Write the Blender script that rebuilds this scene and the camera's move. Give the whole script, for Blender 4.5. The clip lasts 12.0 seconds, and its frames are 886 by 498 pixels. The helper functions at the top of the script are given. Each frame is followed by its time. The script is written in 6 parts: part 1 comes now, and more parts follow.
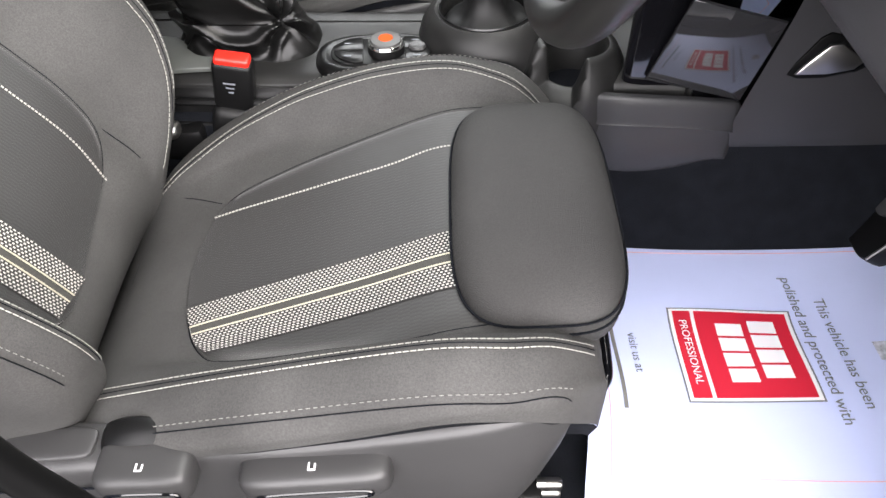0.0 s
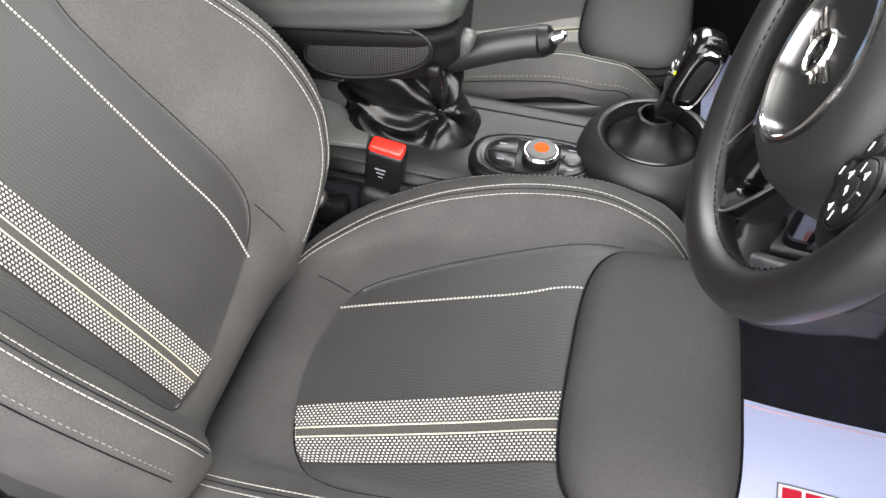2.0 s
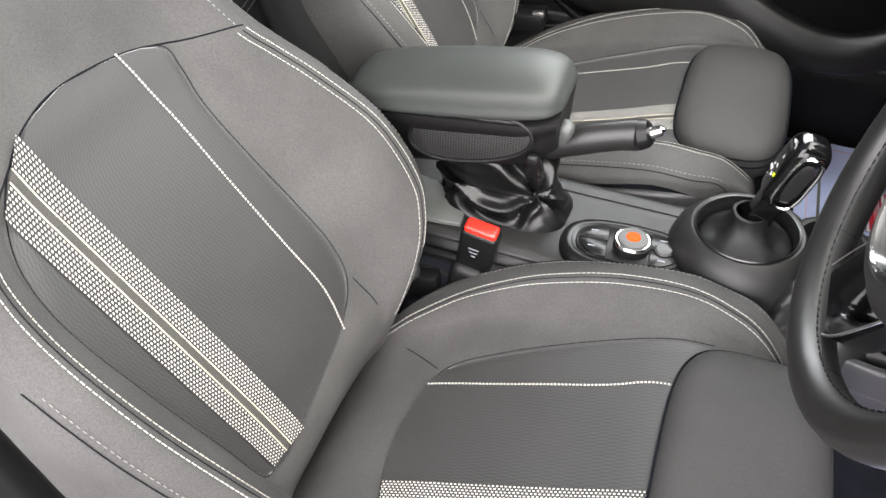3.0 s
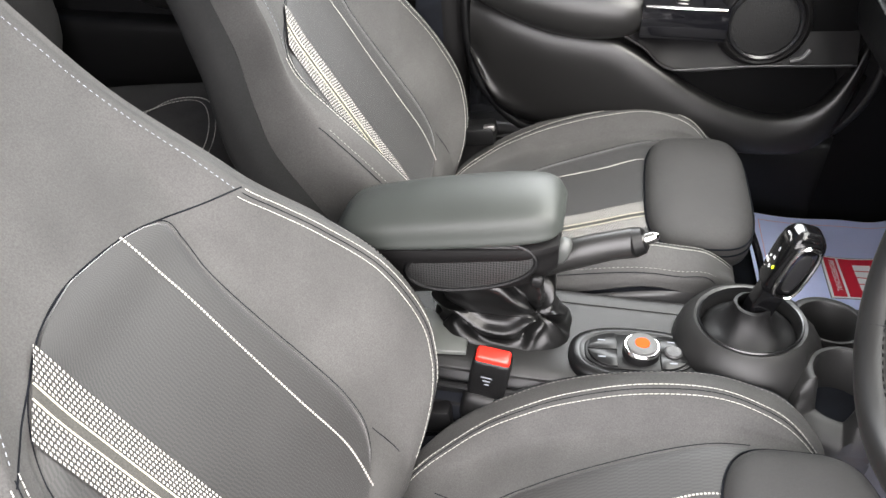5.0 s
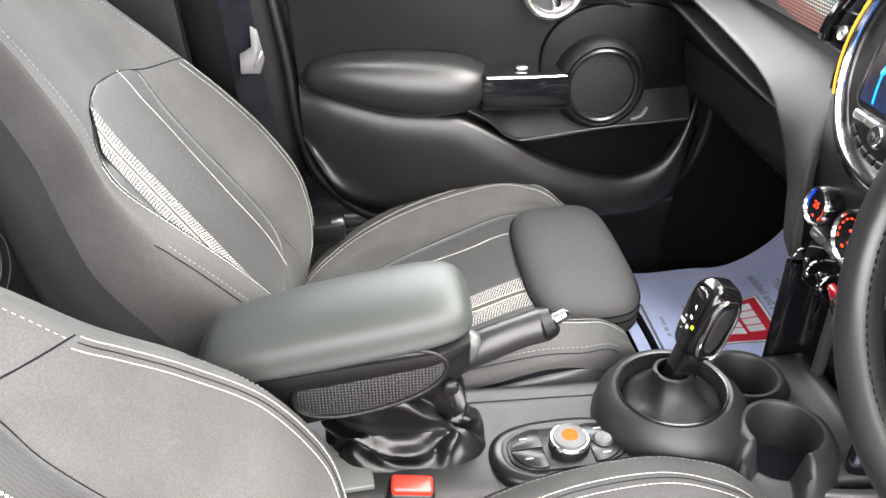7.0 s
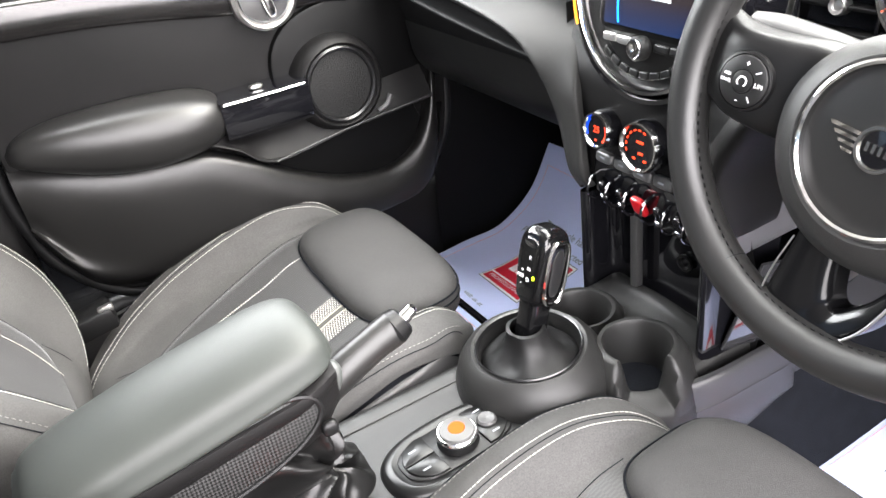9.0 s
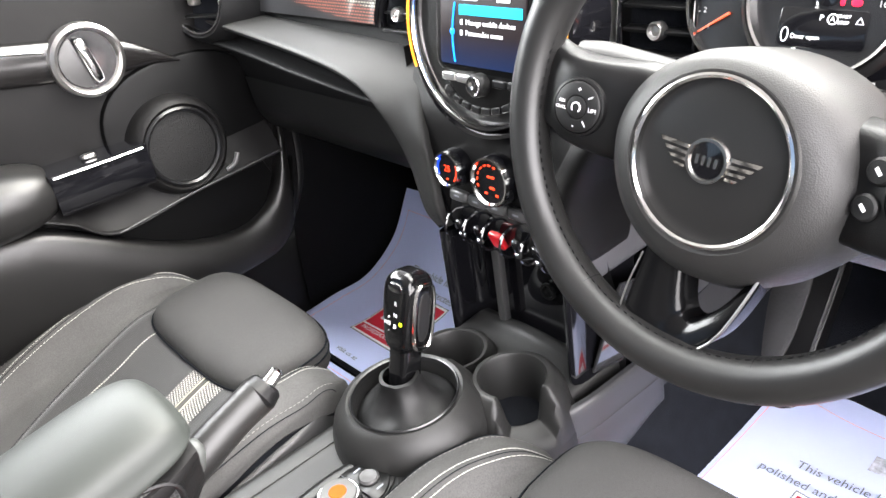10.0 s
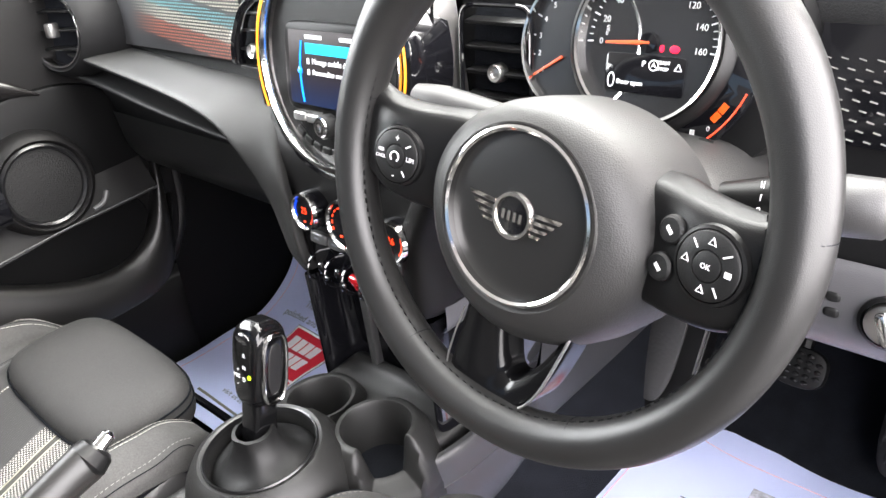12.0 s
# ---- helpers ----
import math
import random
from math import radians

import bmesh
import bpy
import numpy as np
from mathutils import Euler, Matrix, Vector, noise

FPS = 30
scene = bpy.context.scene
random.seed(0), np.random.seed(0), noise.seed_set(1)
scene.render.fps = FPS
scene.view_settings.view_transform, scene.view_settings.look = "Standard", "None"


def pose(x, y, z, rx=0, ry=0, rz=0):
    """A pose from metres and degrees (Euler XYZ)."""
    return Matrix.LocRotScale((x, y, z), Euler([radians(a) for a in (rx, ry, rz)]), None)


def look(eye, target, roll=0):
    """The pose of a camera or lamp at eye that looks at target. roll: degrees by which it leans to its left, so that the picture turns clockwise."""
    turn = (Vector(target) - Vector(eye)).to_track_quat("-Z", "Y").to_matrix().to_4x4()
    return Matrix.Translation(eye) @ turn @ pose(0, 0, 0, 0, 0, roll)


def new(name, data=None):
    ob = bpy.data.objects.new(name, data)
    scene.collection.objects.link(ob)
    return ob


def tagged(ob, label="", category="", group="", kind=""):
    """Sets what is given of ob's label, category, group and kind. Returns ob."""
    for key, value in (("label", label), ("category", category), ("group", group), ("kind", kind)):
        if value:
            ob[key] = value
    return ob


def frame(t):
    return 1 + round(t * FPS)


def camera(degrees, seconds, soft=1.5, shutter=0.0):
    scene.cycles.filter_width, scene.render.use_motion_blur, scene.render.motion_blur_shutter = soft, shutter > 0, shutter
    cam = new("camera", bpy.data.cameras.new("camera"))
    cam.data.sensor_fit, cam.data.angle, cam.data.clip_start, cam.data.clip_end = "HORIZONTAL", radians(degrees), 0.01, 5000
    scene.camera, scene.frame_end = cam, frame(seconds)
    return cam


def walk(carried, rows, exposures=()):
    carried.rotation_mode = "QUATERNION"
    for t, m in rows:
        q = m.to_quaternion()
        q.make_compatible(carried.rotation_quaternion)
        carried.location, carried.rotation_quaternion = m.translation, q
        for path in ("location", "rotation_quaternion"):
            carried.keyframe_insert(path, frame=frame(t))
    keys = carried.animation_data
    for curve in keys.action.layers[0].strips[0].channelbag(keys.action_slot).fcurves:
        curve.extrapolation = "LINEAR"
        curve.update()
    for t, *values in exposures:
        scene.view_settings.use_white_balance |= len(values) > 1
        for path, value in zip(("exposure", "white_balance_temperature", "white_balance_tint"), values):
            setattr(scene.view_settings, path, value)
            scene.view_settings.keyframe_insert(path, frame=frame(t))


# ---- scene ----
cam = camera(59.9, 12.0)
METRES, EYE, TILT, LEAN, TURN, SIDE = 0.87, 0.76, -45.5, 0.0, 0.0, -0.893
ROWS = [
    (0.0, 0.0, 0.0, 0.0, -0.0, 0.0, 0.0),
    (0.5, 0.0006, 0.0144, 0.0234, 2.3, -1.47, -1.91),
    (1.0, -0.0115, 0.0355, 0.081, 4.07, -2.83, -4.76),
    (1.5, -0.0165, 0.0347, 0.1353, 6.61, -3.33, -8.36),
    (2.0, -0.0218, 0.0087, 0.1853, 9.38, -2.8, -11.4),
    (2.5, -0.037, -0.0137, 0.2076, 12.14, -1.82, -13.53),
    (3.0, -0.057, -0.0254, 0.2253, 14.66, -0.61, -14.92),
    (5.0, -0.1842, -0.0321, 0.2568, 9.08, 7.39, -7.1),
    (5.5, -0.2153, -0.0163, 0.267, 5.08, 10.59, -3.6),
    (6.0, -0.2672, 0.0075, 0.2625, 1.87, 12.78, -1.08),
    (6.5, -0.2699, 0.0518, 0.2743, -0.37, 14.3, 0.7),
    (8.5, -0.3697, 0.2107, 0.3367, -12.58, 13.53, 20.54),
    (9.0, -0.3702, 0.1925, 0.3184, -17.28, 12.31, 26.74),
    (9.5, -0.363, 0.1984, 0.3169, -22.39, 11.39, 31.59),
    (10.0, -0.3486, 0.2106, 0.3123, -26.5, 11.33, 34.85),
    (10.5, -0.3162, 0.2478, 0.3033, -29.9, 11.19, 36.67),
    (11.0, -0.3, 0.2583, 0.2999, -32.07, 10.66, 37.2),
    (11.5, -0.274, 0.2171, 0.2874, -32.5, 10.26, 36.96),
    (12.0, -0.2477, 0.186, 0.2816, -31.76, 9.83, 36.74),
]
EXPOSURES = [(0.0, 0.95), (1.5, 1.02), (3.0, 1.24), (5.0, 1.5), (6.0, 1.66), (8.5, 2.16), (9.5, 2.06), (10.5, 1.98), (12.0, 1.87)]
walk(cam, [(t, pose(0, SIDE, EYE, TILT, LEAN, TURN) @ pose(METRES * x, METRES * y, METRES * z, 90 + pitch, roll, yaw)) for t, x, y, z, yaw, pitch, roll in ROWS], EXPOSURES)

# ---- light ----
world = bpy.data.worlds.new("sky")
scene.world = world
world.use_nodes = True
_n = world.node_tree.nodes
_sky = _n.new("ShaderNodeTexSky")
_sky.sky_type, _sky.sun_disc = "NISHITA", False
_sky.sun_elevation, _sky.sun_rotation = radians(47), radians(128)
_sky.dust_density, _sky.air_density = 4.0, 1.0
_n["Background"].inputs["Strength"].default_value = 0.07
world.node_tree.links.new(_sky.outputs[0], _n["Background"].inputs[0])
_sun = bpy.data.lights.new("sun", "SUN")
_sun.energy, _sun.angle, _sun.color = 0.7, radians(50), (1.0, 0.96, 0.90)
sun = new("sun", _sun)
sun.matrix_world = look((2.6, -1.3, 3.6), (0, 0, 0.3))


def sky_opening(name, eye, target, wide, high, watts, colour):
    """The sky's light through one opening of the car."""
    d = bpy.data.lights.new(name, "AREA")
    d.shape, d.size, d.size_y, d.energy, d.color = "RECTANGLE", wide, high, watts, colour
    new(name, d).matrix_world = look(eye, target)


sky_opening("doorway_sky", (0.05, -1.4, 0.95), (-0.05, 0.2, 0.25), 2.3, 1.7, 66, (1.0, 0.955, 0.965))
sky_opening("windscreen_sky", (0.50, 0.0, 1.02), (0.13, 0.0, 0.15), 1.14, 0.9, 19, (1.0, 0.995, 0.95))
sky_opening("passenger_window_sky", (-0.08, 0.74, 0.97), (0.1, 0.0, 0.2), 0.8, 0.36, 9, (0.97, 0.99, 1.0))


# ---- materials ----
def mat(name, colour, rough=0.6, metal=0.0, grain=0.0, grain_size=900.0, vary=0.12, vary_size=9.0, coat=0.0, emit=None, power=0.0, spec=0.5, soft=0.0, soft_size=14.0, speck=0.0, speck_size=800.0):
    """A surface with slow tone variation and a fine grain that also stands up as relief."""
    m = bpy.data.materials.new(name)
    m.use_nodes = True
    nt = m.node_tree
    b = nt.nodes["Principled BSDF"]
    b.inputs["Roughness"].default_value, b.inputs["Metallic"].default_value = rough, metal
    b.inputs["Coat Weight"].default_value, b.inputs["Specular IOR Level"].default_value = coat, spec
    b.inputs["Coat Roughness"].default_value = 0.04
    co = nt.nodes.new("ShaderNodeTexCoord")
    slow = nt.nodes.new("ShaderNodeTexNoise")
    slow.inputs["Scale"].default_value, slow.inputs["Detail"].default_value = vary_size, 6
    ramp = nt.nodes.new("ShaderNodeMapRange")
    ramp.inputs["From Min"].default_value, ramp.inputs["From Max"].default_value = 0.3, 0.7
    ramp.inputs["To Min"].default_value, ramp.inputs["To Max"].default_value = 1 - vary, 1 + vary
    tone = nt.nodes.new("ShaderNodeVectorMath")
    tone.operation = "SCALE"
    tone.inputs[0].default_value = colour
    nt.links.new(co.outputs["Object"], slow.inputs["Vector"])
    nt.links.new(slow.outputs["Fac"], ramp.inputs["Value"])
    if speck:
        dots, band, both = nt.nodes.new("ShaderNodeTexNoise"), nt.nodes.new("ShaderNodeMapRange"), nt.nodes.new("ShaderNodeMath")
        dots.inputs["Scale"].default_value, dots.inputs["Detail"].default_value = speck_size, 3
        band.inputs["From Min"].default_value, band.inputs["From Max"].default_value = 0.3, 0.7
        band.inputs["To Min"].default_value, band.inputs["To Max"].default_value = 1 - speck, 1 + speck
        both.operation = "MULTIPLY"
        nt.links.new(co.outputs["Object"], dots.inputs["Vector"])
        nt.links.new(dots.outputs["Fac"], band.inputs["Value"])
        nt.links.new(band.outputs[0], both.inputs[0])
        nt.links.new(ramp.outputs[0], both.inputs[1])
        nt.links.new(both.outputs[0], tone.inputs["Scale"])
    else:
        nt.links.new(ramp.outputs[0], tone.inputs["Scale"])
    nt.links.new(tone.outputs[0], b.inputs["Base Color"])
    gloss = nt.nodes.new("ShaderNodeMapRange")
    gloss.inputs["To Min"].default_value, gloss.inputs["To Max"].default_value = max(rough - 0.06, 0.02), min(rough + 0.06, 1)
    nt.links.new(slow.outputs["Fac"], gloss.inputs["Value"])
    nt.links.new(gloss.outputs[0], b.inputs["Roughness"])
    if grain:
        fine = nt.nodes.new("ShaderNodeTexVoronoi")
        fine.inputs["Scale"].default_value = grain_size
        bump = nt.nodes.new("ShaderNodeBump")
        bump.inputs["Strength"].default_value, bump.inputs["Distance"].default_value = grain, 0.0006
        nt.links.new(co.outputs["Object"], fine.inputs["Vector"])
        nt.links.new(fine.outputs["Distance"], bump.inputs["Height"])
        nt.links.new(bump.outputs[0], b.inputs["Normal"])
    if soft:
        dent = nt.nodes.new("ShaderNodeTexNoise")
        dent.inputs["Scale"].default_value, dent.inputs["Detail"].default_value = soft_size, 3
        swell = nt.nodes.new("ShaderNodeBump")
        swell.inputs["Strength"].default_value, swell.inputs["Distance"].default_value = soft, 0.006
        nt.links.new(co.outputs["Object"], dent.inputs["Vector"])
        nt.links.new(dent.outputs["Fac"], swell.inputs["Height"])
        nt.links.new(swell.outputs[0], bump.inputs["Normal"])
    if emit:
        b.inputs["Emission Color"].default_value, b.inputs["Emission Strength"].default_value = (*emit, 1), power
    return m


def mesh_cloth(name, scale, dark, light):
    """A fine punched mesh."""
    m = mat(name, dark, 0.5, spec=0.3)
    nt = m.node_tree
    co, mp, ck = nt.nodes.new("ShaderNodeTexCoord"), nt.nodes.new("ShaderNodeMapping"), nt.nodes.new("ShaderNodeTexChecker")
    mp.inputs["Rotation"].default_value = (0, radians(45), 0)
    ck.inputs["Scale"].default_value = scale
    ck.inputs["Color1"].default_value, ck.inputs["Color2"].default_value = (*dark, 1), (*light, 1)
    bump = nt.nodes.new("ShaderNodeBump")
    bump.inputs["Strength"].default_value, bump.inputs["Distance"].default_value = 0.8, 0.001
    nt.links.new(co.outputs["Object"], mp.inputs["Vector"])
    nt.links.new(mp.outputs[0], ck.inputs["Vector"])
    b = nt.nodes["Principled BSDF"]
    nt.links.new(ck.outputs["Color"], b.inputs["Base Color"])
    nt.links.new(ck.outputs["Fac"], bump.inputs["Height"])
    nt.links.new(bump.outputs[0], b.inputs["Normal"])
    return m


def weave(name, dark, light, across, along, rough=0.85, amount=0.5, height=0.5, sheen=0.3, dots=False):
    """Cloth woven of two yarns, on the mesh's own metres (UV)."""
    m = mat(name, dark, rough, vary=0.26, vary_size=17)
    nt = m.node_tree
    b = nt.nodes["Principled BSDF"]
    uv = nt.nodes.new("ShaderNodeTexCoord")
    scale = nt.nodes.new("ShaderNodeMapping")
    scale.inputs["Scale"].default_value = (across, along, 1)
    if dots:
        check = nt.nodes.new("ShaderNodeTexBrick")
        check.inputs["Brick Width"].default_value, check.inputs["Row Height"].default_value = 1.0, 1.0
        check.inputs["Mortar Size"].default_value, check.inputs["Mortar Smooth"].default_value = 0.27, 0.3
        check.inputs["Color1"].default_value = check.inputs["Color2"].default_value = (1, 1, 1, 1)
        check.inputs["Mortar"].default_value = (0, 0, 0, 1)
        pattern = check.outputs["Color"]
    else:
        check = nt.nodes.new("ShaderNodeTexChecker")
        pattern = check.outputs["Fac"]
    check.inputs["Scale"].default_value = 1.0
    nt.links.new(uv.outputs["UV"], scale.inputs["Vector"])
    nt.links.new(scale.outputs[0], check.inputs["Vector"])
    mix = nt.nodes.new("ShaderNodeMix")
    mix.data_type = "RGBA"
    fac = nt.nodes.new("ShaderNodeMath")
    fac.operation = "MULTIPLY"
    fac.inputs[1].default_value = amount
    nt.links.new(pattern, fac.inputs[0])
    nt.links.new(fac.outputs[0], mix.inputs["Factor"])
    old = b.inputs["Base Color"].links[0].from_socket
    nt.links.new(old, mix.inputs[6])
    mix.inputs[7].default_value = (*light, 1)
    nt.links.new(mix.outputs[2], b.inputs["Base Color"])
    bump = nt.nodes.new("ShaderNodeBump")
    bump.inputs["Strength"].default_value, bump.inputs["Distance"].default_value = height, 0.0005
    nt.links.new(pattern, bump.inputs["Height"])
    nt.links.new(bump.outputs[0], b.inputs["Normal"])
    b.inputs["Sheen Weight"].default_value, b.inputs["Sheen Roughness"].default_value = sheen, 0.35
    return m


M_CLOTH = mat("seat_cloth", (0.0435, 0.0428, 0.0416), 0.8, grain=0.4, grain_size=1100, vary=0.22, vary_size=11, spec=0.3, soft=0.5, speck=0.2, speck_size=620)
M_SHELL = mat("shell_cloth", (0.019, 0.0192, 0.0192), 0.8, grain=0.4, grain_size=1100, vary=0.2, spec=0.25, speck=0.2, speck_size=620)
M_SUPPORT = mat("support_cloth", (0.030, 0.0292, 0.0285), 0.7, grain=0.5, grain_size=1100, vary=0.16, spec=0.3, soft=0.4, speck=0.22, speck_size=700)
M_TWILL = weave("seat_twill", (0.0085, 0.0082, 0.0079), (0.0205, 0.0199, 0.0193), 90, 480, rough=0.58, amount=0.7, height=0.2, sheen=0.6)
M_STRIPE = weave("woven_stripe", (0.014, 0.0135, 0.013), (0.37, 0.357, 0.335), 235, 300, amount=1.0, height=0.35, dots=True)
M_BAND = mat("stripe_band", (0.034, 0.033, 0.029), 0.8, grain=0.5, grain_size=900, speck=0.3)
M_THREAD = mat("thread", (0.30, 0.295, 0.27), 0.75)
M_THREAD_G = mat("thread_grey", (0.15, 0.146, 0.138), 0.75)
M_THREAD_Y = mat("thread_yellow", (0.36, 0.345, 0.27), 0.75)
M_LEATHER = mat("black_leather", (0.009, 0.0088, 0.0086), 0.38, grain=0.13, grain_size=1400, vary=0.16, spec=0.46)
# slight green in the armrest's base paints the greenish windscreen light
M_PLEATHER = mat("armrest_leatherette", (0.0245, 0.0275, 0.0252), 0.52, grain=0.12, grain_size=1500, vary=0.1, soft=0.1, spec=0.36)
M_GAITER = mat("gaiter_leather", (0.0038, 0.0038, 0.0038), 0.32, grain=0.08, spec=0.36)
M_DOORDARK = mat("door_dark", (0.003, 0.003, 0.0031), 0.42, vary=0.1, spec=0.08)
# lit copy of grained_dash: the shelf's sheen is put into a paler base colour
M_SHELF_SHEEN = mat("padded_shelf_sheen", (0.020, 0.0198, 0.0194), 0.5, grain=0.22, grain_size=1000, vary=0.12, spec=0.22)
M_MOULD = mat("door_moulding", (0.0062, 0.006, 0.0059), 0.34, grain=0.2, grain_size=1300, vary=0.1, spec=0.4)
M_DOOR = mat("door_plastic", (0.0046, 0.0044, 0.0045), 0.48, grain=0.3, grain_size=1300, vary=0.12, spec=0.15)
M_PLASTIC = mat("black_plastic", (0.0046, 0.0046, 0.0048), 0.37, grain=0.16, grain_size=1300, vary=0.12, spec=0.24)
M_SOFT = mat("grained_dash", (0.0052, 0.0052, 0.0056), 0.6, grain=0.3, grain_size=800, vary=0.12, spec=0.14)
M_HUB = mat("hub_leatherette", (0.0125, 0.0122, 0.012), 0.5, grain=0.28, grain_size=1000, vary=0.14, spec=0.42)
# lit copy of black_plastic: sky light on upward faces is put into the colour
M_CONSOLE_LIT = mat("console_plastic_lit", (0.0105, 0.0104, 0.0102), 0.42, grain=0.25, grain_size=1300, vary=0.1, spec=0.36)
M_GREY = mat("grey_plastic", (0.031, 0.0305, 0.031), 0.42, grain=0.2, grain_size=1300)
M_RING = mat("soft_gloss_black", (0.005, 0.005, 0.0055), 0.3, vary=0.05, spec=0.6)
# glossy flap whose sky reflection is painted as a pale greenish base
M_FLAP_SKY = mat("flap_sky_sheen", (0.085, 0.09, 0.085), 0.36, grain=0.1, grain_size=1300)
# lit copy of the side panel plastic: light bounced off the paper mats is in its colour
M_KNEE_BOUNCE = mat("knee_plastic_bounce", (0.062, 0.061, 0.066), 0.36, grain=0.2, grain_size=1200, spec=0.6)
M_SIDE = mat("side_panel_plastic", (0.024, 0.0238, 0.0255), 0.4, grain=0.2, grain_size=1200, spec=0.45)
M_GLOSS = mat("piano_black", (0.004, 0.004, 0.005), 0.06, vary=0.05, coat=0.6)
M_EMBLEM = mat("bright_emblem", (0.66, 0.63, 0.60), 0.17, 1.0, vary=0.05)
M_CHROME = mat("chrome", (0.75, 0.74, 0.73), 0.12, 1.0, vary=0.05)
M_SATIN = mat("satin_metal", (0.5, 0.49, 0.48), 0.32, 1.0, vary=0.06)
M_CARPET = mat("carpet", (0.006, 0.0068, 0.009), 0.95, grain=1.0, grain_size=700, vary=0.3, vary_size=40, spec=0.1)
M_PAPER = mat("paper", (0.55, 0.61, 0.88), 0.6, vary=0.03, grain=0.06, grain_size=300)
M_RED = mat("red_print", (0.55, 0.012, 0.035), 0.6, vary=0.03)
M_WHITE = mat("white_print", (0.78, 0.78, 0.8), 0.6, vary=0.02)
M_INK = mat("grey_ink", (0.16, 0.17, 0.19), 0.6)
M_PINK = mat("pink_line", (0.75, 0.35, 0.38), 0.6)
M_BUCKLE = mat("red_button", (0.62, 0.02, 0.012), 0.3, vary=0.05)
M_MARK = mat("white_mark", (0.75, 0.75, 0.75), 0.5, vary=0.0)
M_ORANGE = mat("orange_badge", (0.42, 0.055, 0.004), 0.6, vary=0.0, spec=0.1)
M_SPOKE = mat("spoke_black", (0.003, 0.003, 0.0033), 0.17, vary=0.05, spec=0.22)
M_DOORGLOSS = mat("dark_gloss_trim", (0.006, 0.0055, 0.0055), 0.16, vary=0.06)
M_RUBBER = mat("rubber", (0.0048, 0.0048, 0.005), 0.52, grain=0.2, grain_size=900, spec=0.3)
M_HEAD = mat("headlining", (0.35, 0.34, 0.33), 0.9, grain=0.3)
M_PAINT = mat("body_paint", (0.02, 0.021, 0.023), 0.2, coat=1.0)
M_GROUND = mat("paving", (0.2, 0.2, 0.2), 0.9, grain=1.0, grain_size=150)


# ---- geometry helpers ----
ORG = {}


def vec(p):
    return Vector(p)


def glide(ctrl, n, closed=False):
    """n + 1 points (n when closed) of a smooth curve through the control points."""
    c = [Vector(p) for p in ctrl]
    k = len(c)
    spans = k if closed else k - 1
    out = []
    for i in range(n if closed else n + 1):
        f = i / n * spans
        a = min(int(f), spans - 1)
        t = f - a
        if closed:
            p0, p1, p2, p3 = (c[(a + j) % k] for j in (-1, 0, 1, 2))
        else:
            p1, p2 = c[a], c[a + 1]
            p0 = c[a - 1] if a else 2 * p1 - p2
            p3 = c[a + 2] if a + 2 < k else 2 * p2 - p1
        out.append(0.5 * (2 * p1 + (p2 - p0) * t + (2 * p0 - 5 * p1 + 4 * p2 - p3) * t * t + (3 * p1 - p0 - 3 * p2 + p3) * t ** 3))
    return out


def skin_points(grid, nu, nv, cu=False, cv=False):
    """A net of points over a net of control points."""
    cols = [glide(row, nv, cv) for row in grid]
    return [list(r) for r in zip(*[glide([row[j] for row in cols], nu, cu) for j in range(len(cols[0]))])]


def net(bm, P, cu=False, cv=False, caps=False):
    """Faces over a net of points; with UVs in metres."""
    uv = bm.loops.layers.uv.verify()
    n, m = len(P), len(P[0])
    vs = [[bm.verts.new(p) for p in row] for row in P]
    us = [0.0]
    for i in range(1, n + 1):
        us.append(us[-1] + (P[i % n][m // 2] - P[i - 1][m // 2]).length)
    ws = [0.0]
    for j in range(1, m + 1):
        ws.append(ws[-1] + (P[n // 2][j % m] - P[n // 2][j - 1]).length)
    for i in range(n if cu else n - 1):
        for j in range(m if cv else m - 1):
            q = [(i, j), (i + 1, j), (i + 1, j + 1), (i, j + 1)]
            try:
                f = bm.faces.new([vs[a % n][b % m] for a, b in q])
            except ValueError:
                continue
            f.smooth = True
            for lo, (a, b) in zip(f.loops, q):
                lo[uv].uv = (us[a], ws[b])
    if caps:
        for row in (vs[0], vs[-1]):
            try:
                bm.faces.new(row)
            except ValueError:
                pass
    return bm


def skin(grid, nu=16, nv=16, cu=False, cv=False, caps=False, bm=None):
    return net(bm or bmesh.new(), skin_points(grid, nu, nv, cu, cv), cu, cv, caps)


def tube(points, r, sides=8, closed=False, n=None, bm=None, flat=1.0):
    """A round bar along a smooth curve; r may be one radius or one for each point given."""
    pts = glide(points, n, closed) if n else [Vector(p) for p in points]
    k = len(pts)
    rs = r if isinstance(r, (list, tuple)) else [r] * len(points)
    P, ref = [], Vector((0, 0, 1))
    for i, p in enumerate(pts):
        a, b = pts[(i - 1) % k] if closed or i else p, pts[(i + 1) % k] if closed or i < k - 1 else p
        d = (b - a).normalized()
        if abs(d.dot(ref)) > 0.93:
            ref = Vector((0, 1, 0)) if abs(d.y) < 0.9 else Vector((1, 0, 0))
        s = d.cross(ref).normalized()
        u = s.cross(d).normalized()
        ref = u
        f = i / max(k - 1, 1) * (len(rs) - 1)
        j = min(int(f), len(rs) - 2) if len(rs) > 1 else 0
        q = rs[j] + (rs[j + 1] - rs[j]) * (f - j) if len(rs) > 1 else rs[0]
        P.append([p + q * (math.cos(w) * s + flat * math.sin(w) * u) for w in (2 * math.pi * h / sides for h in range(sides))])
    return net(bm or bmesh.new(), P, closed, True, not closed)


def spin(profile, n=32, m=None, bm=None, part_turn=1.0):
    """A turned form: (radius, height) pairs round z, then laid by the pose m."""
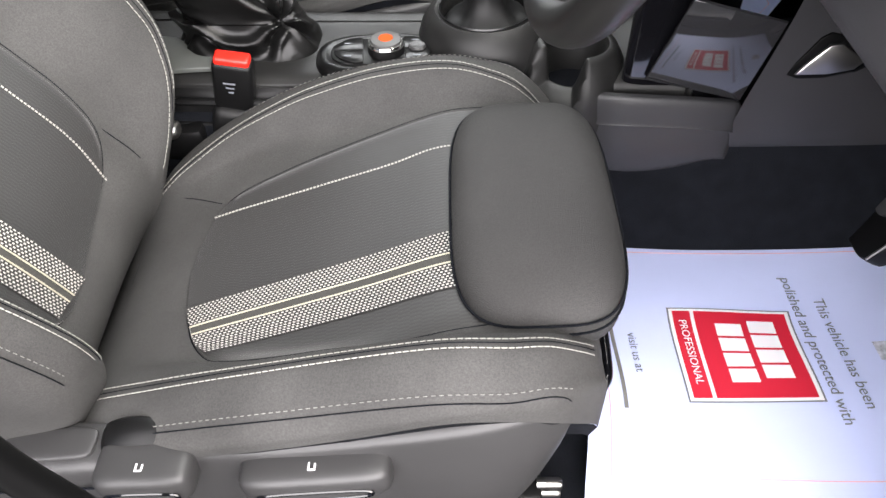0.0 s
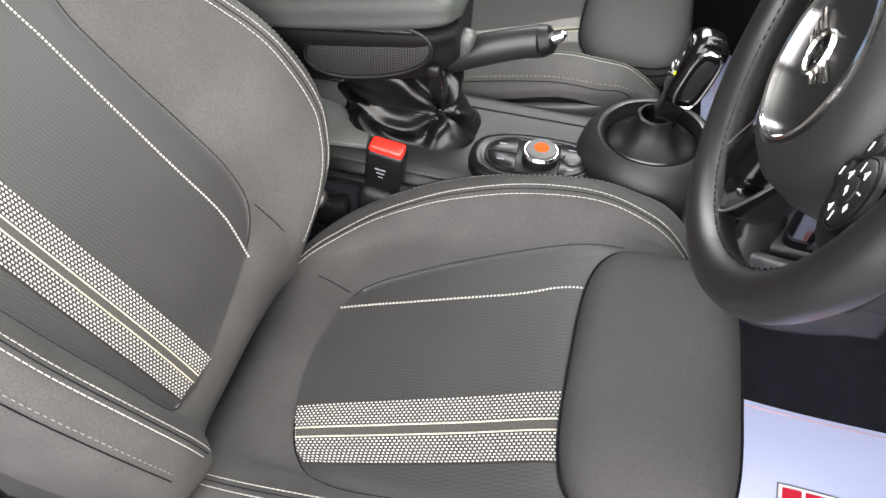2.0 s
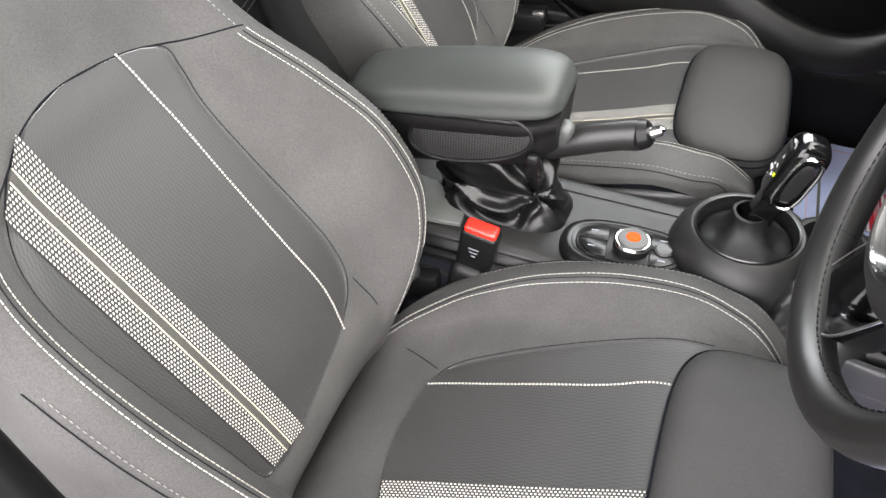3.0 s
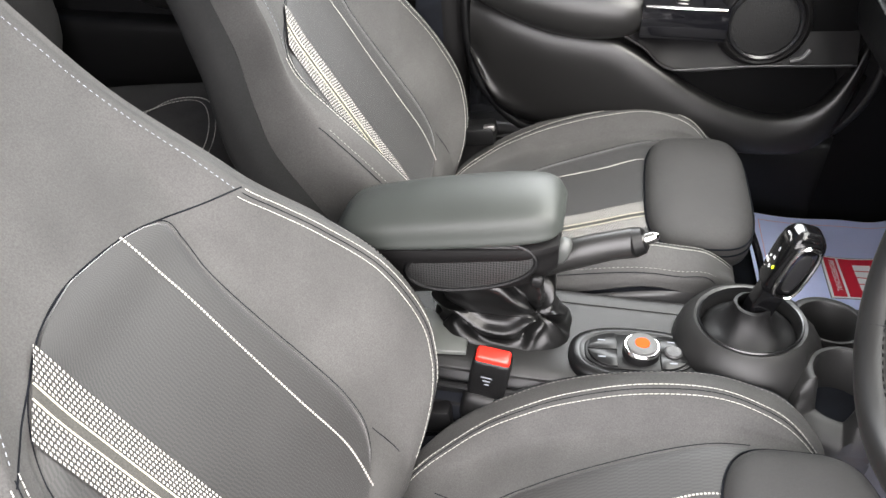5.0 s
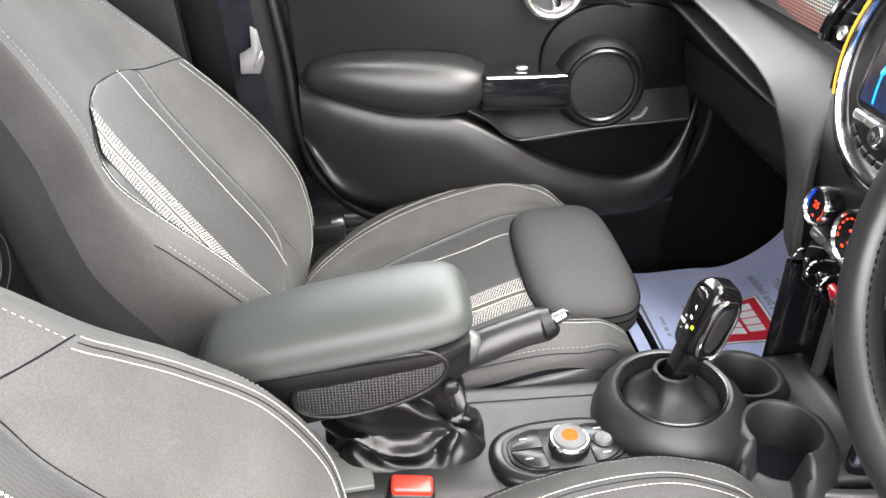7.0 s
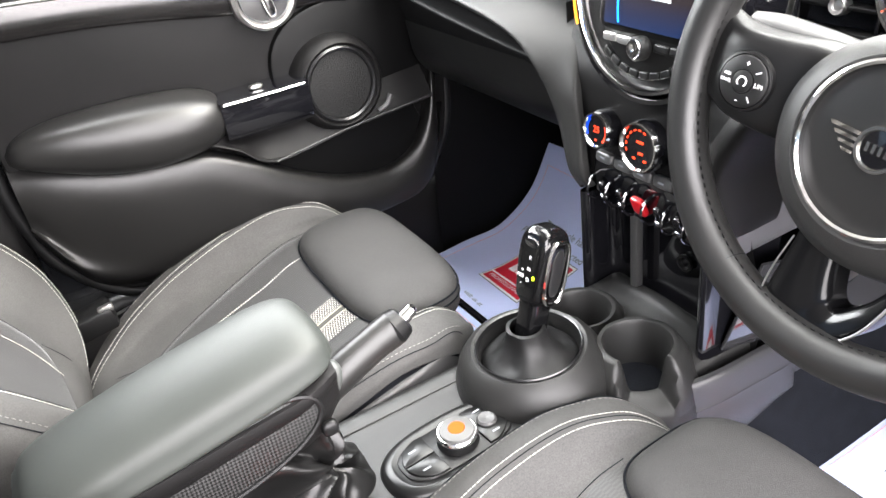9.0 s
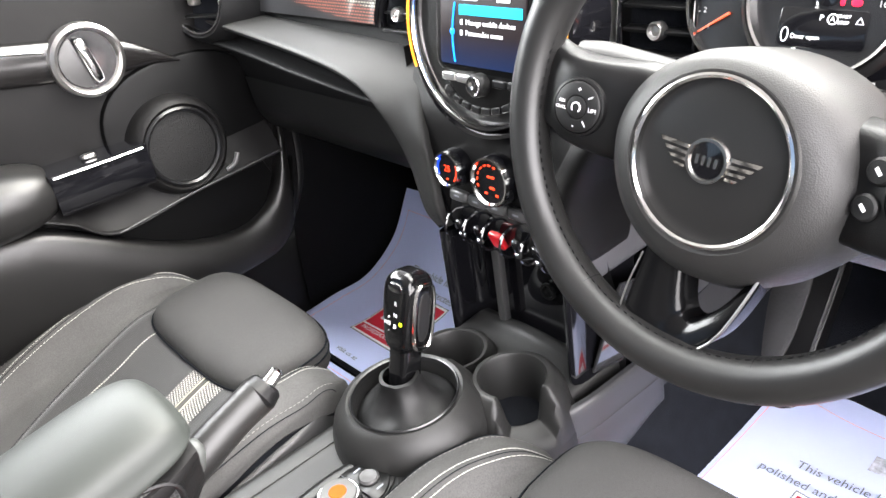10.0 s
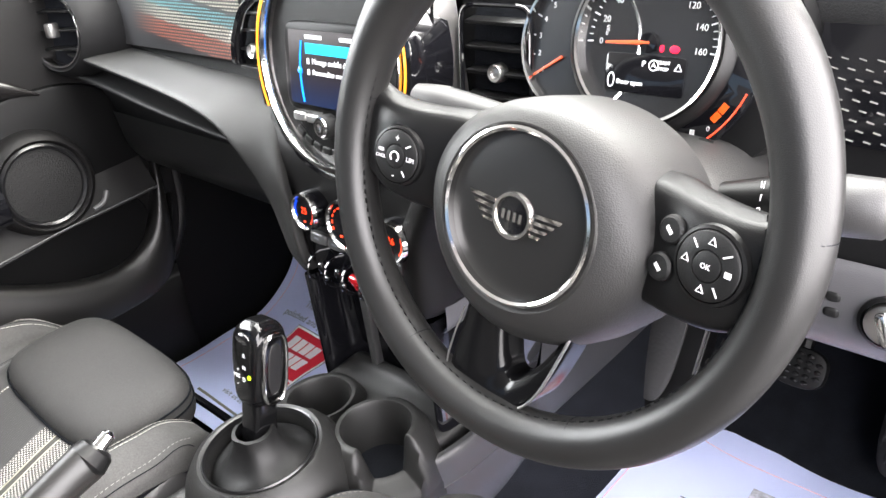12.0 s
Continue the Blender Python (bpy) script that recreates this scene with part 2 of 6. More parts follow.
    m = m or Matrix()
    P = []
    k = n if part_turn >= 1 else n + 1
    for i in range(k):
        w = 2 * math.pi * part_turn * i / n
        P.append([m @ Vector((r * math.cos(w), r * math.sin(w), z)) for r, z in profile])
    return net(bm or bmesh.new(), P, part_turn >= 1, False)


def block(sx, sy, sz, r=0.003, m=None, bm=None, seg=2):
    """A box with rounded edges, centred on the pose m."""
    one = bmesh.new()
    bmesh.ops.create_cube(one, size=1.0)
    bmesh.ops.scale(one, vec=(sx, sy, sz), verts=one.verts)
    if r > 0:
        bmesh.ops.bevel(one, geom=one.edges[:] + one.verts[:], offset=min(r, 0.49 * min(sx, sy, sz)), segments=seg, affect="EDGES", profile=0.5)
    bmesh.ops.transform(one, matrix=m or Matrix(), verts=one.verts)
    if bm is None:
        return one
    data = bpy.data.meshes.new("tmp")
    one.to_mesh(data)
    bm.from_mesh(data)
    bpy.data.meshes.remove(data)
    one.free()
    return bm


def slab(outline, depth, m=None, r=0.002, bm=None):
    """A plate: a 2D outline in its own plane, thick towards -z of the pose m, with an eased front edge."""
    m = m or Matrix()
    pts = [Vector((p[0], p[1], 0)) for p in outline]
    c = sum(pts, Vector()) / len(pts)
    def ring(shrink, z):
        return [m @ (p + (c - p).normalized() * min(shrink, (c - p).length * 0.8) + Vector((0, 0, z))) for p in pts]
    rows = [ring(0, -depth), ring(0, -r), ring(r * 0.3, -r * 0.3), ring(r, 0)]
    return net(bm or bmesh.new(), rows, False, True, True)


def oval(a, b, n=32, power=2.0, x=0.0, y=0.0):
    """A rounded outline between an ellipse (2) and a rectangle (large)."""
    out = []
    for i in range(n):
        w = 2 * math.pi * i / n
        c, s = math.cos(w), math.sin(w)
        out.append((x + a * math.copysign(abs(c) ** (2 / power), c), y + b * math.copysign(abs(s) ** (2 / power), s)))
    return out


def pad(sx, sy, sz, m=None, p=3.0, q=2.6, n=28, k=14, bm=None):
    """A cushion-like form."""
    m = m or Matrix()
    P = []
    for j in range(k + 1):
        w = -math.pi / 2 + math.pi * j / k
        c, s = math.cos(w), math.sin(w)
        h = math.copysign(abs(s) ** (2 / q), s) * sz / 2
        f = max(abs(c), 1e-3) ** (2 / q)
        P.append([m @ Vector((x * f, y * f, h)) for x, y in oval(sx / 2, sy / 2, n, p)])
    return net(bm or bmesh.new(), P, False, True, True)


def dashes(points, length=0.004, gap=0.0025, w=0.0011, h=0.0008, bm=None):
    """Stitches along a line."""
    bm = bm or bmesh.new()
    pts = [Vector(p) for p in points]
    run, at = 0.0, 0.0
    for a, b in zip(pts, pts[1:]):
        d = b - a
        far = d.length
        if far < 1e-7:
            continue
        d.normalize()
        side = d.cross(Vector((0.3, 0.1, 1))).normalized()
        up = side.cross(d)
        while at < run + far:
            c = a + d * (at - run)
            ends = [c - d * length / 2, c + d * length / 2]
            vs = [bm.verts.new(e + side * x * w / 2 + up * y * h) for e in ends for x, y in ((-1, -0.5), (1, -0.5), (0.7, 0.8), (-0.7, 0.8))]
            for q in ((0, 1, 5, 4), (1, 2, 6, 5), (2, 3, 7, 6), (3, 0, 4, 7), (3, 2, 1, 0), (4, 5, 6, 7)):
                bm.faces.new([vs[i] for i in q])
            at += length + gap
        run += far
    return bm


def thing(name, at, label, category, group="", kind=""):
    ob = new(name)
    ob.empty_display_size = 0.02
    ob.location = at
    ORG[ob] = Vector(at)
    return tagged(ob, label, category, group, kind)


def finish(name, bm, material, org, flat=False):
    bmesh.ops.recalc_face_normals(bm, faces=bm.faces[:])
    if org.length:
        bmesh.ops.translate(bm, vec=-org, verts=bm.verts[:])
    data = bpy.data.meshes.new(name)
    bm.to_mesh(data)
    bm.free()
    data.materials.append(material)
    if not flat:
        data.set_sharp_from_angle(angle=radians(42))
    return new(name, data)


def part(name, bm, material, parent, label=""):
    """One mesh, built in the car's own metres, under a thing or a part."""
    ob = finish(name, bm, material, ORG[parent])
    ob.parent = parent
    ORG[ob] = ORG[parent]
    return tagged(ob, label)


def solo(name, bm, material, label, category, at=(0, 0, 0), group="", kind=""):
    ob = finish(name, bm, material, Vector(at))
    ob.location = at
    ORG[ob] = Vector(at)
    return tagged(ob, label, category, group, kind)


def lettering(body, size, m, depth=0.0002, align="CENTER"):
    """Letters of the built-in font as a mesh, lying on the pose m."""
    c = bpy.data.curves.new("letters", "FONT")
    c.body, c.size, c.extrude, c.align_x, c.align_y, c.resolution_u = body, size, depth, align, "CENTER", 3
    tmp = bpy.data.objects.new("letters", c)
    scene.collection.objects.link(tmp)
    data = bpy.data.meshes.new_from_object(tmp.evaluated_get(bpy.context.evaluated_depsgraph_get()))
    bm = bmesh.new()
    bm.from_mesh(data)
    bmesh.ops.transform(bm, matrix=m, verts=bm.verts)
    bpy.data.objects.remove(tmp)
    bpy.data.curves.remove(c)
    bpy.data.meshes.remove(data)
    return bm


def axes(o, x, y, z):
    """A pose from an origin and three directions."""
    m = Matrix.Identity(4)
    for i, a in enumerate((x, y, z)):
        m.col[i][:3] = Vector(a).normalized()
    m.col[3][:3] = o
    return m


def facing(o, z, up=(0, 0, 1)):
    """A pose whose z looks along z, with y as near to up as can be."""
    z = Vector(z).normalized()
    x = Vector(up).cross(z).normalized()
    return axes(o, x, z.cross(x), z)


# ---- the car's shell ----
def plate(x0, x1, y0, y1, z0, z1, r=0.004):
    return block(x1 - x0, y1 - y0, z1 - z0, r, pose((x0 + x1) / 2, (y0 + y1) / 2, (z0 + z1) / 2))


solo("ground", plate(-40, 40, -40, 40, -0.46, -0.36, 0), M_GROUND, "grey paved ground under the car", "ground", kind="structure")

# floor with its toe board rising in front
_fl = [[(x, y, z) for y in (-0.70, -0.4, -0.14, 0.14, 0.4, 0.70)] for x, z in ((-1.7, 0.02), (-0.7, 0.0), (0.0, 0.0), (0.45, 0.0), (0.62, 0.03), (0.82, 0.22), (0.95, 0.55), (0.97, 0.8))]
solo("floor", skin(_fl, 40, 10), M_CARPET, "black carpeted car floor rising to the toe board", "floor", kind="structure")
solo("tunnel", skin([[(x, y, z * h) for y, z in ((-0.17, 0.0), (-0.135, 0.1), (-0.11, 0.185), (-0.06, 0.205), (0.06, 0.205), (0.11, 0.185), (0.135, 0.1), (0.17, 0.0))] for x, h in ((-0.75, 1.0), (-0.3, 1.0), (0.1, 1.0), (0.5, 1.1), (0.95, 1.4))], 10, 28), M_CARPET, "black carpeted transmission tunnel between the seats", "tunnel", kind="structure")
solo("sill_driver", skin([[(x, y, z) for y, z in ((-0.80, -0.2), (-0.80, 0.03), (-0.775, 0.06), (-0.70, 0.075), (-0.67, 0.07), (-0.655, 0.0))] for x in (-1.0, -0.3, 0.3, 0.8)], 6, 20), M_PLASTIC, "black plastic door sill of the open doorway", "sill", kind="structure")
solo("sill_passenger", skin([[(x, y, z) for y, z in ((0.80, 0.1), (0.74, 0.16), (0.70, 0.165), (0.675, 0.15), (0.665, 0.08), (0.66, 0.0))] for x in (-1.0, -0.3, 0.3, 0.8)], 6, 20), M_PLASTIC, "black plastic sill below the closed passenger door", "sill", kind="structure")
solo("roof", plate(-1.6, 0.02, -0.60, 0.60, 1.13, 1.17, 0.015), M_HEAD, "light grey cloth headlining under the roof", "roof", kind="structure")
for s, n in ((-1, "driver"), (1, "passenger")):
    solo("windscreen_pillar", tube([(0.95, s * 0.68, 0.72), (0.5, s * 0.65, 0.95), (0.02, s * 0.6, 1.13)], 0.04, 12, n=10), M_HEAD, "grey trimmed windscreen pillar", "pillar", kind="structure")
    solo("roof_rail", tube([(0.04, s * 0.6, 1.13), (-0.6, s * 0.61, 1.14), (-1.6, s * 0.58, 1.12)], 0.035, 12, n=10), M_HEAD, "grey trimmed roof rail", "roof rail", kind="structure")
solo("bulkhead", plate(0.97, 1.0, -0.75, 0.75, 0.0, 0.75), M_CARPET, "black bulkhead at the front of the footwells", "bulkhead", kind="structure")
solo("rear_wall", plate(-1.75, -1.7, -0.7, 0.7, 0.0, 0.92), M_CARPET, "dark rear wall of the cabin", "wall", kind="structure")
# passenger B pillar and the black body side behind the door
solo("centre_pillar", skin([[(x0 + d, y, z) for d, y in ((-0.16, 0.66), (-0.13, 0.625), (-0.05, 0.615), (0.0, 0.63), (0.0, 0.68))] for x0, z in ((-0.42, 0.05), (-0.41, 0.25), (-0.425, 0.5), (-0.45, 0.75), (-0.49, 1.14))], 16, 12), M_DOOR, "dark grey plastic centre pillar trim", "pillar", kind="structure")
solo("door_seal", tube([(0.30, 0.635, 0.66), (0.33, 0.635, 0.40), (0.31, 0.635, 0.27), (0.22, 0.635, 0.19), (0.0, 0.635, 0.178), (-0.26, 0.635, 0.178), (-0.37, 0.635, 0.26), (-0.405, 0.635, 0.36), (-0.415, 0.635, 0.5), (-0.45, 0.635, 0.75)], 0.011, 10, n=60), M_RUBBER, "black rubber seal round the doorway", "door seal", kind="structure")


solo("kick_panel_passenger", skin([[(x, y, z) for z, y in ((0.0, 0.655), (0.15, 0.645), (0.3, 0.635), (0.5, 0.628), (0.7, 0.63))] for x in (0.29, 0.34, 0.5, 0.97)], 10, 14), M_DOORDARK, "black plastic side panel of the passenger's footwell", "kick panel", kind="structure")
solo("kick_panel_driver", skin([[(x, -y, z) for z, y in ((0.0, 0.655), (0.15, 0.65), (0.3, 0.645), (0.5, 0.64), (0.7, 0.64))] for x in (0.42, 0.5, 0.7, 0.97)], 10, 14), M_PLASTIC, "black plastic side panel of the driver's footwell", "kick panel", kind="structure")
solo("body_side", plate(-1.7, 1.0, 0.72, 0.78, -0.2, 0.74, 0.01), M_PAINT, "dark body side behind the door trims", "body side", kind="structure")
solo("body_side_rear", plate(-1.7, -0.72, -0.78, -0.72, -0.2, 0.74, 0.01), M_PAINT, "dark body side behind the driver's doorway", "body side", kind="structure")


solo("door_seal_driver", tube([(-0.40, -0.645, 0.74), (-0.35, -0.655, 0.60), (-0.305, -0.658, 0.46), (-0.282, -0.66, 0.39), (-0.265, -0.66, 0.33), (-0.24, -0.66, 0.275), (-0.19, -0.665, 0.19), (-0.10, -0.67, 0.12), (0.05, -0.675, 0.09), (0.4, -0.675, 0.085)], 0.012, 12, n=60), M_DOORDARK, "black rubber seal round the open driver's doorway", "door seal", kind="structure")


# ---- passenger door ----
door = thing("passenger_door", (0, 0.62, 0.2), "closed black passenger door with padded armrest and round speaker", "door")
_out = [(-0.40, 0.76), (-0.40, 0.55), (-0.385, 0.36), (-0.345, 0.26), (-0.27, 0.203), (-0.05, 0.198), (0.2, 0.2), (0.285, 0.255), (0.315, 0.36), (0.32, 0.55), (0.32, 0.76)]
_ring = [(p.x, p.y) for p in glide([(x, z, 0) for x, z in _out], 60)]
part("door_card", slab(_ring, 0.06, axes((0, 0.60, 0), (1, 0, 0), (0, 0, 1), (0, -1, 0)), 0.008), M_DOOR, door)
# lower pocket moulding, with its lit upper ridge
def lower_moulding():
    rows = []
    for x, top, mid, low, out in ((-0.395, 0.45, 0.43, 0.34, 0.592), (-0.34, 0.437, 0.405, 0.24, 0.575), (-0.25, 0.412, 0.375, 0.207, 0.56), (-0.17, 0.405, 0.37, 0.204, 0.552), (-0.125, 0.398, 0.36, 0.203, 0.549), (-0.06, 0.362, 0.325, 0.203, 0.546), (0.01, 0.318, 0.285, 0.203, 0.545), (0.085, 0.284, 0.258, 0.203, 0.546), (0.165, 0.270, 0.25, 0.204, 0.552), (0.225, 0.295, 0.265, 0.206, 0.560), (0.265, 0.36, 0.31, 0.24, 0.57), (0.29, 0.46, 0.42, 0.33, 0.592)):
        rows.append([(x, 0.602, top), (x, out + 0.014, top + 0.004), (x, out, top - 0.012), (x, out - 0.004, mid - 0.02), (x, out + 0.004, 0.5 * (mid + low) - 0.02), (x, 0.575, low + 0.03), (x, 0.602, low)])
    return skin(rows, 54, 24)
part("door_pocket", lower_moulding(), M_MOULD, door)
# shelf below the switch strip; a near-black plate under it paints the pocket's shade
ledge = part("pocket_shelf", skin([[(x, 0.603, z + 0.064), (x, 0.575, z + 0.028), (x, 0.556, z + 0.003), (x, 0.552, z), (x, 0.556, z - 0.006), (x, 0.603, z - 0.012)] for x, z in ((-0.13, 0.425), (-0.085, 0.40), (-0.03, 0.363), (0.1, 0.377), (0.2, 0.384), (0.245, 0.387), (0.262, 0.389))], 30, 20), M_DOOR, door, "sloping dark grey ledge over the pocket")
part("ledge_edge", tube([(-0.03, 0.5515, 0.3605), (0.1, 0.5515, 0.3765), (0.2, 0.5515, 0.3835), (0.255, 0.5515, 0.388)], 0.0012, 6, n=16), M_GREY, ledge)
part("pocket_shade_plate", slab([(-0.12, 0.41), (-0.025, 0.355), (0.235, 0.38), (0.25, 0.34), (0.22, 0.285), (0.14, 0.255), (0.04, 0.28)], 0.008, axes((0, 0.585, 0), (1, 0, 0), (0, 0, 1), (0, -1, 0)), 0.003), M_DOORDARK, door)
# armrest
_arm = []
for x, zc, h, d in ((-0.388, 0.468, 0.006, 0.006), (-0.372, 0.472, 0.020, 0.03), (-0.33, 0.470, 0.034, 0.052), (-0.27, 0.461, 0.046, 0.066), (-0.20, 0.454, 0.051, 0.074), (-0.13, 0.452, 0.045, 0.074), (-0.095, 0.452, 0.032, 0.06), (-0.080, 0.455, 0.012, 0.03)):
    _arm.append([(x, 0.602 - d * f, zc + h * g) for f, g in ((0, -1), (0.45, -1.0), (0.85, -0.6), (1.0, 0.1), (0.85, 0.75), (0.45, 1.0), (0, 1.0), (-0.3, 0))])
part("armrest", skin(_arm, 36, 32, cv=True, caps=True), M_LEATHER, door, "padded black leatherette armrest")
strip = part("switch_strip", skin([[(x, 0.602 - 0.06 * f, 0.445 + 0.033 * g) for f, g in ((0, -1), (0.9, -0.9), (1.0, 0.75), (0.9, 1.0), (0, 1.02))] for x in (-0.095, -0.03, 0.045)], 8, 16), M_GLOSS, door, "piano black window switch strip")
part("strip_edge", tube([(-0.09, 0.541, 0.474), (-0.02, 0.541, 0.473), (0.04, 0.543, 0.473)], 0.0022, 6, n=8), M_CHROME, strip, "thin chrome edge")
part("window_switch", pad(0.022, 0.014, 0.008, pose(-0.03, 0.565, 0.482)), M_SATIN, strip, "small bright window switch")
# speaker
_sp = facing((0.104, 0.60, 0.446), (0.03, -1, 0.05))
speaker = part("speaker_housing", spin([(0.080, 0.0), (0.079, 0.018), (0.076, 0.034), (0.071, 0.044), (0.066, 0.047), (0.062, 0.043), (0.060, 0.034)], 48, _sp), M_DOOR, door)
part("speaker_ring", spin([(0.062, 0.036), (0.0615, 0.044), (0.058, 0.047), (0.0545, 0.044), (0.0535, 0.036)], 48, _sp), M_RING, speaker, "glossy black ring")
part("speaker_grille", spin([(0.0545, 0.038), (0.03, 0.041), (0.004, 0.042), (0.0, 0.042)], 48, _sp), mat("speaker_grille", (0.006, 0.006, 0.006), 0.7, spec=0.2, grain=1.0, grain_size=420), speaker, "fine black grille")
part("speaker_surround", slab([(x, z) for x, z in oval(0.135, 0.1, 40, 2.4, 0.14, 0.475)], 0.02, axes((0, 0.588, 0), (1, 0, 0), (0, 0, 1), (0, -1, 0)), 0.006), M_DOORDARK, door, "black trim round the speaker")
part("speaker_light_lip", tube([(0.155, 0.545, 0.392), (0.172, 0.545, 0.398), (0.182, 0.548, 0.412)], 0.004, 8, n=8), M_GREY, door)
# opener
_hd = facing((0.02, 0.592, 0.605), (0.0, -1, 0.0))
opener = part("handle_bezel", spin([(0.052, 0.0), (0.051, 0.016), (0.046, 0.02), (0.041, 0.015), (0.039, 0.002)], 40, _hd), M_SATIN, door, "round satin handle bezel")
part("handle_bowl", spin([(0.041, 0.010), (0.03, 0.0095), (0.0, 0.009)], 32, _hd), M_GLOSS, opener)
part("handle_plate", slab([(s * 0.037 * math.cos(w), 0.037 * math.sin(w)) for s in (-1,) for w in [math.radians(-82 + 164 * i / 20) for i in range(21)]], 0.006, _hd @ pose(-0.002, 0, 0.0125, 0, 0, 12), 0.002), M_GREY, opener, "dark grey half plate")
part("door_lever", pad(0.016, 0.066, 0.012, _hd @ pose(0.0, 0, 0.017, 0, 0, 12), 3.5), M_CHROME, opener, "upright chrome door lever")
part("trim_strip", skin([[(x, 0.602 - 0.018 * f, zc + h * g) for f, g in ((0, -1), (0.8, -0.85), (1.0, 0), (0.8, 0.85), (0, 1))] for x, zc, h in ((-0.40, 0.655, 0.03), (-0.2, 0.640, 0.03), (-0.02, 0.612, 0.03), (0.06, 0.598, 0.026), (0.11, 0.585, 0.014), (0.15, 0.568, 0.002))], 24, 12), M_DOORGLOSS, door, "piano black trim strip")
# added bar that stands in for the reflection along the gloss strip
part("trim_strip_glint", tube([(-0.40, 0.584, 0.674), (-0.2, 0.584, 0.658), (-0.09, 0.584, 0.642), (-0.032, 0.584, 0.630)], 0.003, 8, n=18), M_SATIN, door, "thin satin bar drawn as the strip's highlight")

# passenger rear door, seen behind the seat
rdoor = thing("rear_door", (-0.85, 0.62, 0.2), "closed black rear door with padded armrest", "door")
part("door_card", slab([(-1.35, 0.22), (-0.62, 0.2), (-0.56, 0.3), (-0.58, 0.76), (-1.35, 0.76)], 0.06, axes((0, 0.61, 0), (1, 0, 0), (0, 0, 1), (0, -1, 0)), 0.008), M_SOFT, rdoor)
part("armrest", pad(0.42, 0.12, 0.12, pose(-0.86, 0.60, 0.47, 0, -4, 0), 2.6, 2.4), M_LEATHER, rdoor)
part("door_pocket", skin([[(x, 0.612, 0.39), (x, 0.57, 0.385), (x, 0.562, 0.34), (x, 0.57, 0.25), (x, 0.612, 0.21)] for x in (-1.3, -1.0, -0.7, -0.62)], 12, 14), M_PLASTIC, rdoor)
part("handle", pad(0.09, 0.02, 0.03, pose(-0.80, 0.60, 0.60, 0, 0, 0)), M_GLOSS, rdoor)


# ---- seats ----
def seat_grid(form, place):
    """Cross-sections of a bolstered seat face, from the edge on the door's side to the one on the console's side."""
    grid = []
    for s, zc in form["middle"]:
        halves = []
        for name in ("door", "console"):
            wi, wc, hb, wo, lo = (float(np.interp(s, [r[0] for r in form[name]], [r[k] for r in form[name]])) for k in range(1, 6))
            halves.append([(0.0, zc - 0.003), (wi * 0.55, zc - 0.001), (wi, zc + 0.003), (wi + 0.45 * (wc - wi), zc + 0.52 * hb), (wc, zc + hb), (0.45 * wc + 0.55 * wo, zc + hb * 0.86), (wo, zc + 0.45 * hb), (wo + 0.002, zc + lo)])
        grid.append([place(s, -y, h) for y, h in reversed(halves[0])] + [place(s, y, h) for y, h in halves[1][1:]])
    return grid


class Face:
    """A seat face as a dense net, on which places are given by the way along it and across it, in metres."""

    def __init__(self, form, place, org, nu, nv):
        self.P = [[p + org for p in row] for row in skin_points(seat_grid(form, place), nu, nv)]
        self.s = [p.x for p in glide([(r[0], 0, 0) for r in form["middle"]], nu)]
        self.mid, self.y0 = nv // 2, org.y

    def at(self, s, y, lift=0.0):
        i = max(min(int(np.searchsorted(self.s, s)) - 1, len(self.s) - 2), 0)
        f = (s - self.s[i]) / (self.s[i + 1] - self.s[i])
        row = [a.lerp(b, f) for a, b in zip(self.P[i], self.P[i + 1])]
        ys = [p.y - self.y0 for p in row]
        j = self.mid
        while y > ys[j + 1] and j < len(row) - 2:
            j += 1
        while y < ys[j] and j > 0:
            j -= 1
        g = min(max((y - ys[j]) / max(ys[j + 1] - ys[j], 1e-6), 0), 1)
        n = (self.P[i + 1][j] - self.P[i][j]).cross(self.P[i][j + 1] - self.P[i][j]).normalized()
        if n.z < 0:
            n = -n
        return row[j].lerp(row[j + 1], g) + n * lift

    def edge(self, u, v):
        return self.P[round(u * (len(self.P) - 1))][round(v * (len(self.P[0]) - 1))]


# way along, height of the middle; then for each side: way along, foot of the bolster, its crest, its height, outer edge, lower edge
CUSH = {
    "middle": [(-0.42, 0.06), (-0.375, 0.095), (-0.345, 0.135), (-0.318, 0.160), (-0.28, 0.177), (-0.22, 0.194), (-0.15, 0.209), (-0.07, 0.226), (0.0, 0.243), (0.05, 0.246), (0.09, 0.246), (0.13, 0.225), (0.145, 0.19)],
    "door": [(-0.42, 0.11, 0.155, 0.004, 0.205, -0.03), (-0.335, 0.122, 0.178, 0.012, 0.232, -0.02), (-0.26, 0.143, 0.193, 0.024, 0.245, -0.005), (-0.17, 0.155, 0.201, 0.038, 0.252, 0.0), (-0.07, 0.158, 0.205, 0.046, 0.253, 0.005), (0.03, 0.16, 0.205, 0.042, 0.25, 0.005), (0.09, 0.158, 0.194, 0.026, 0.236, -0.02), (0.13, 0.15, 0.172, 0.006, 0.205, -0.05), (0.145, 0.14, 0.155, 0.0, 0.18, -0.06)],
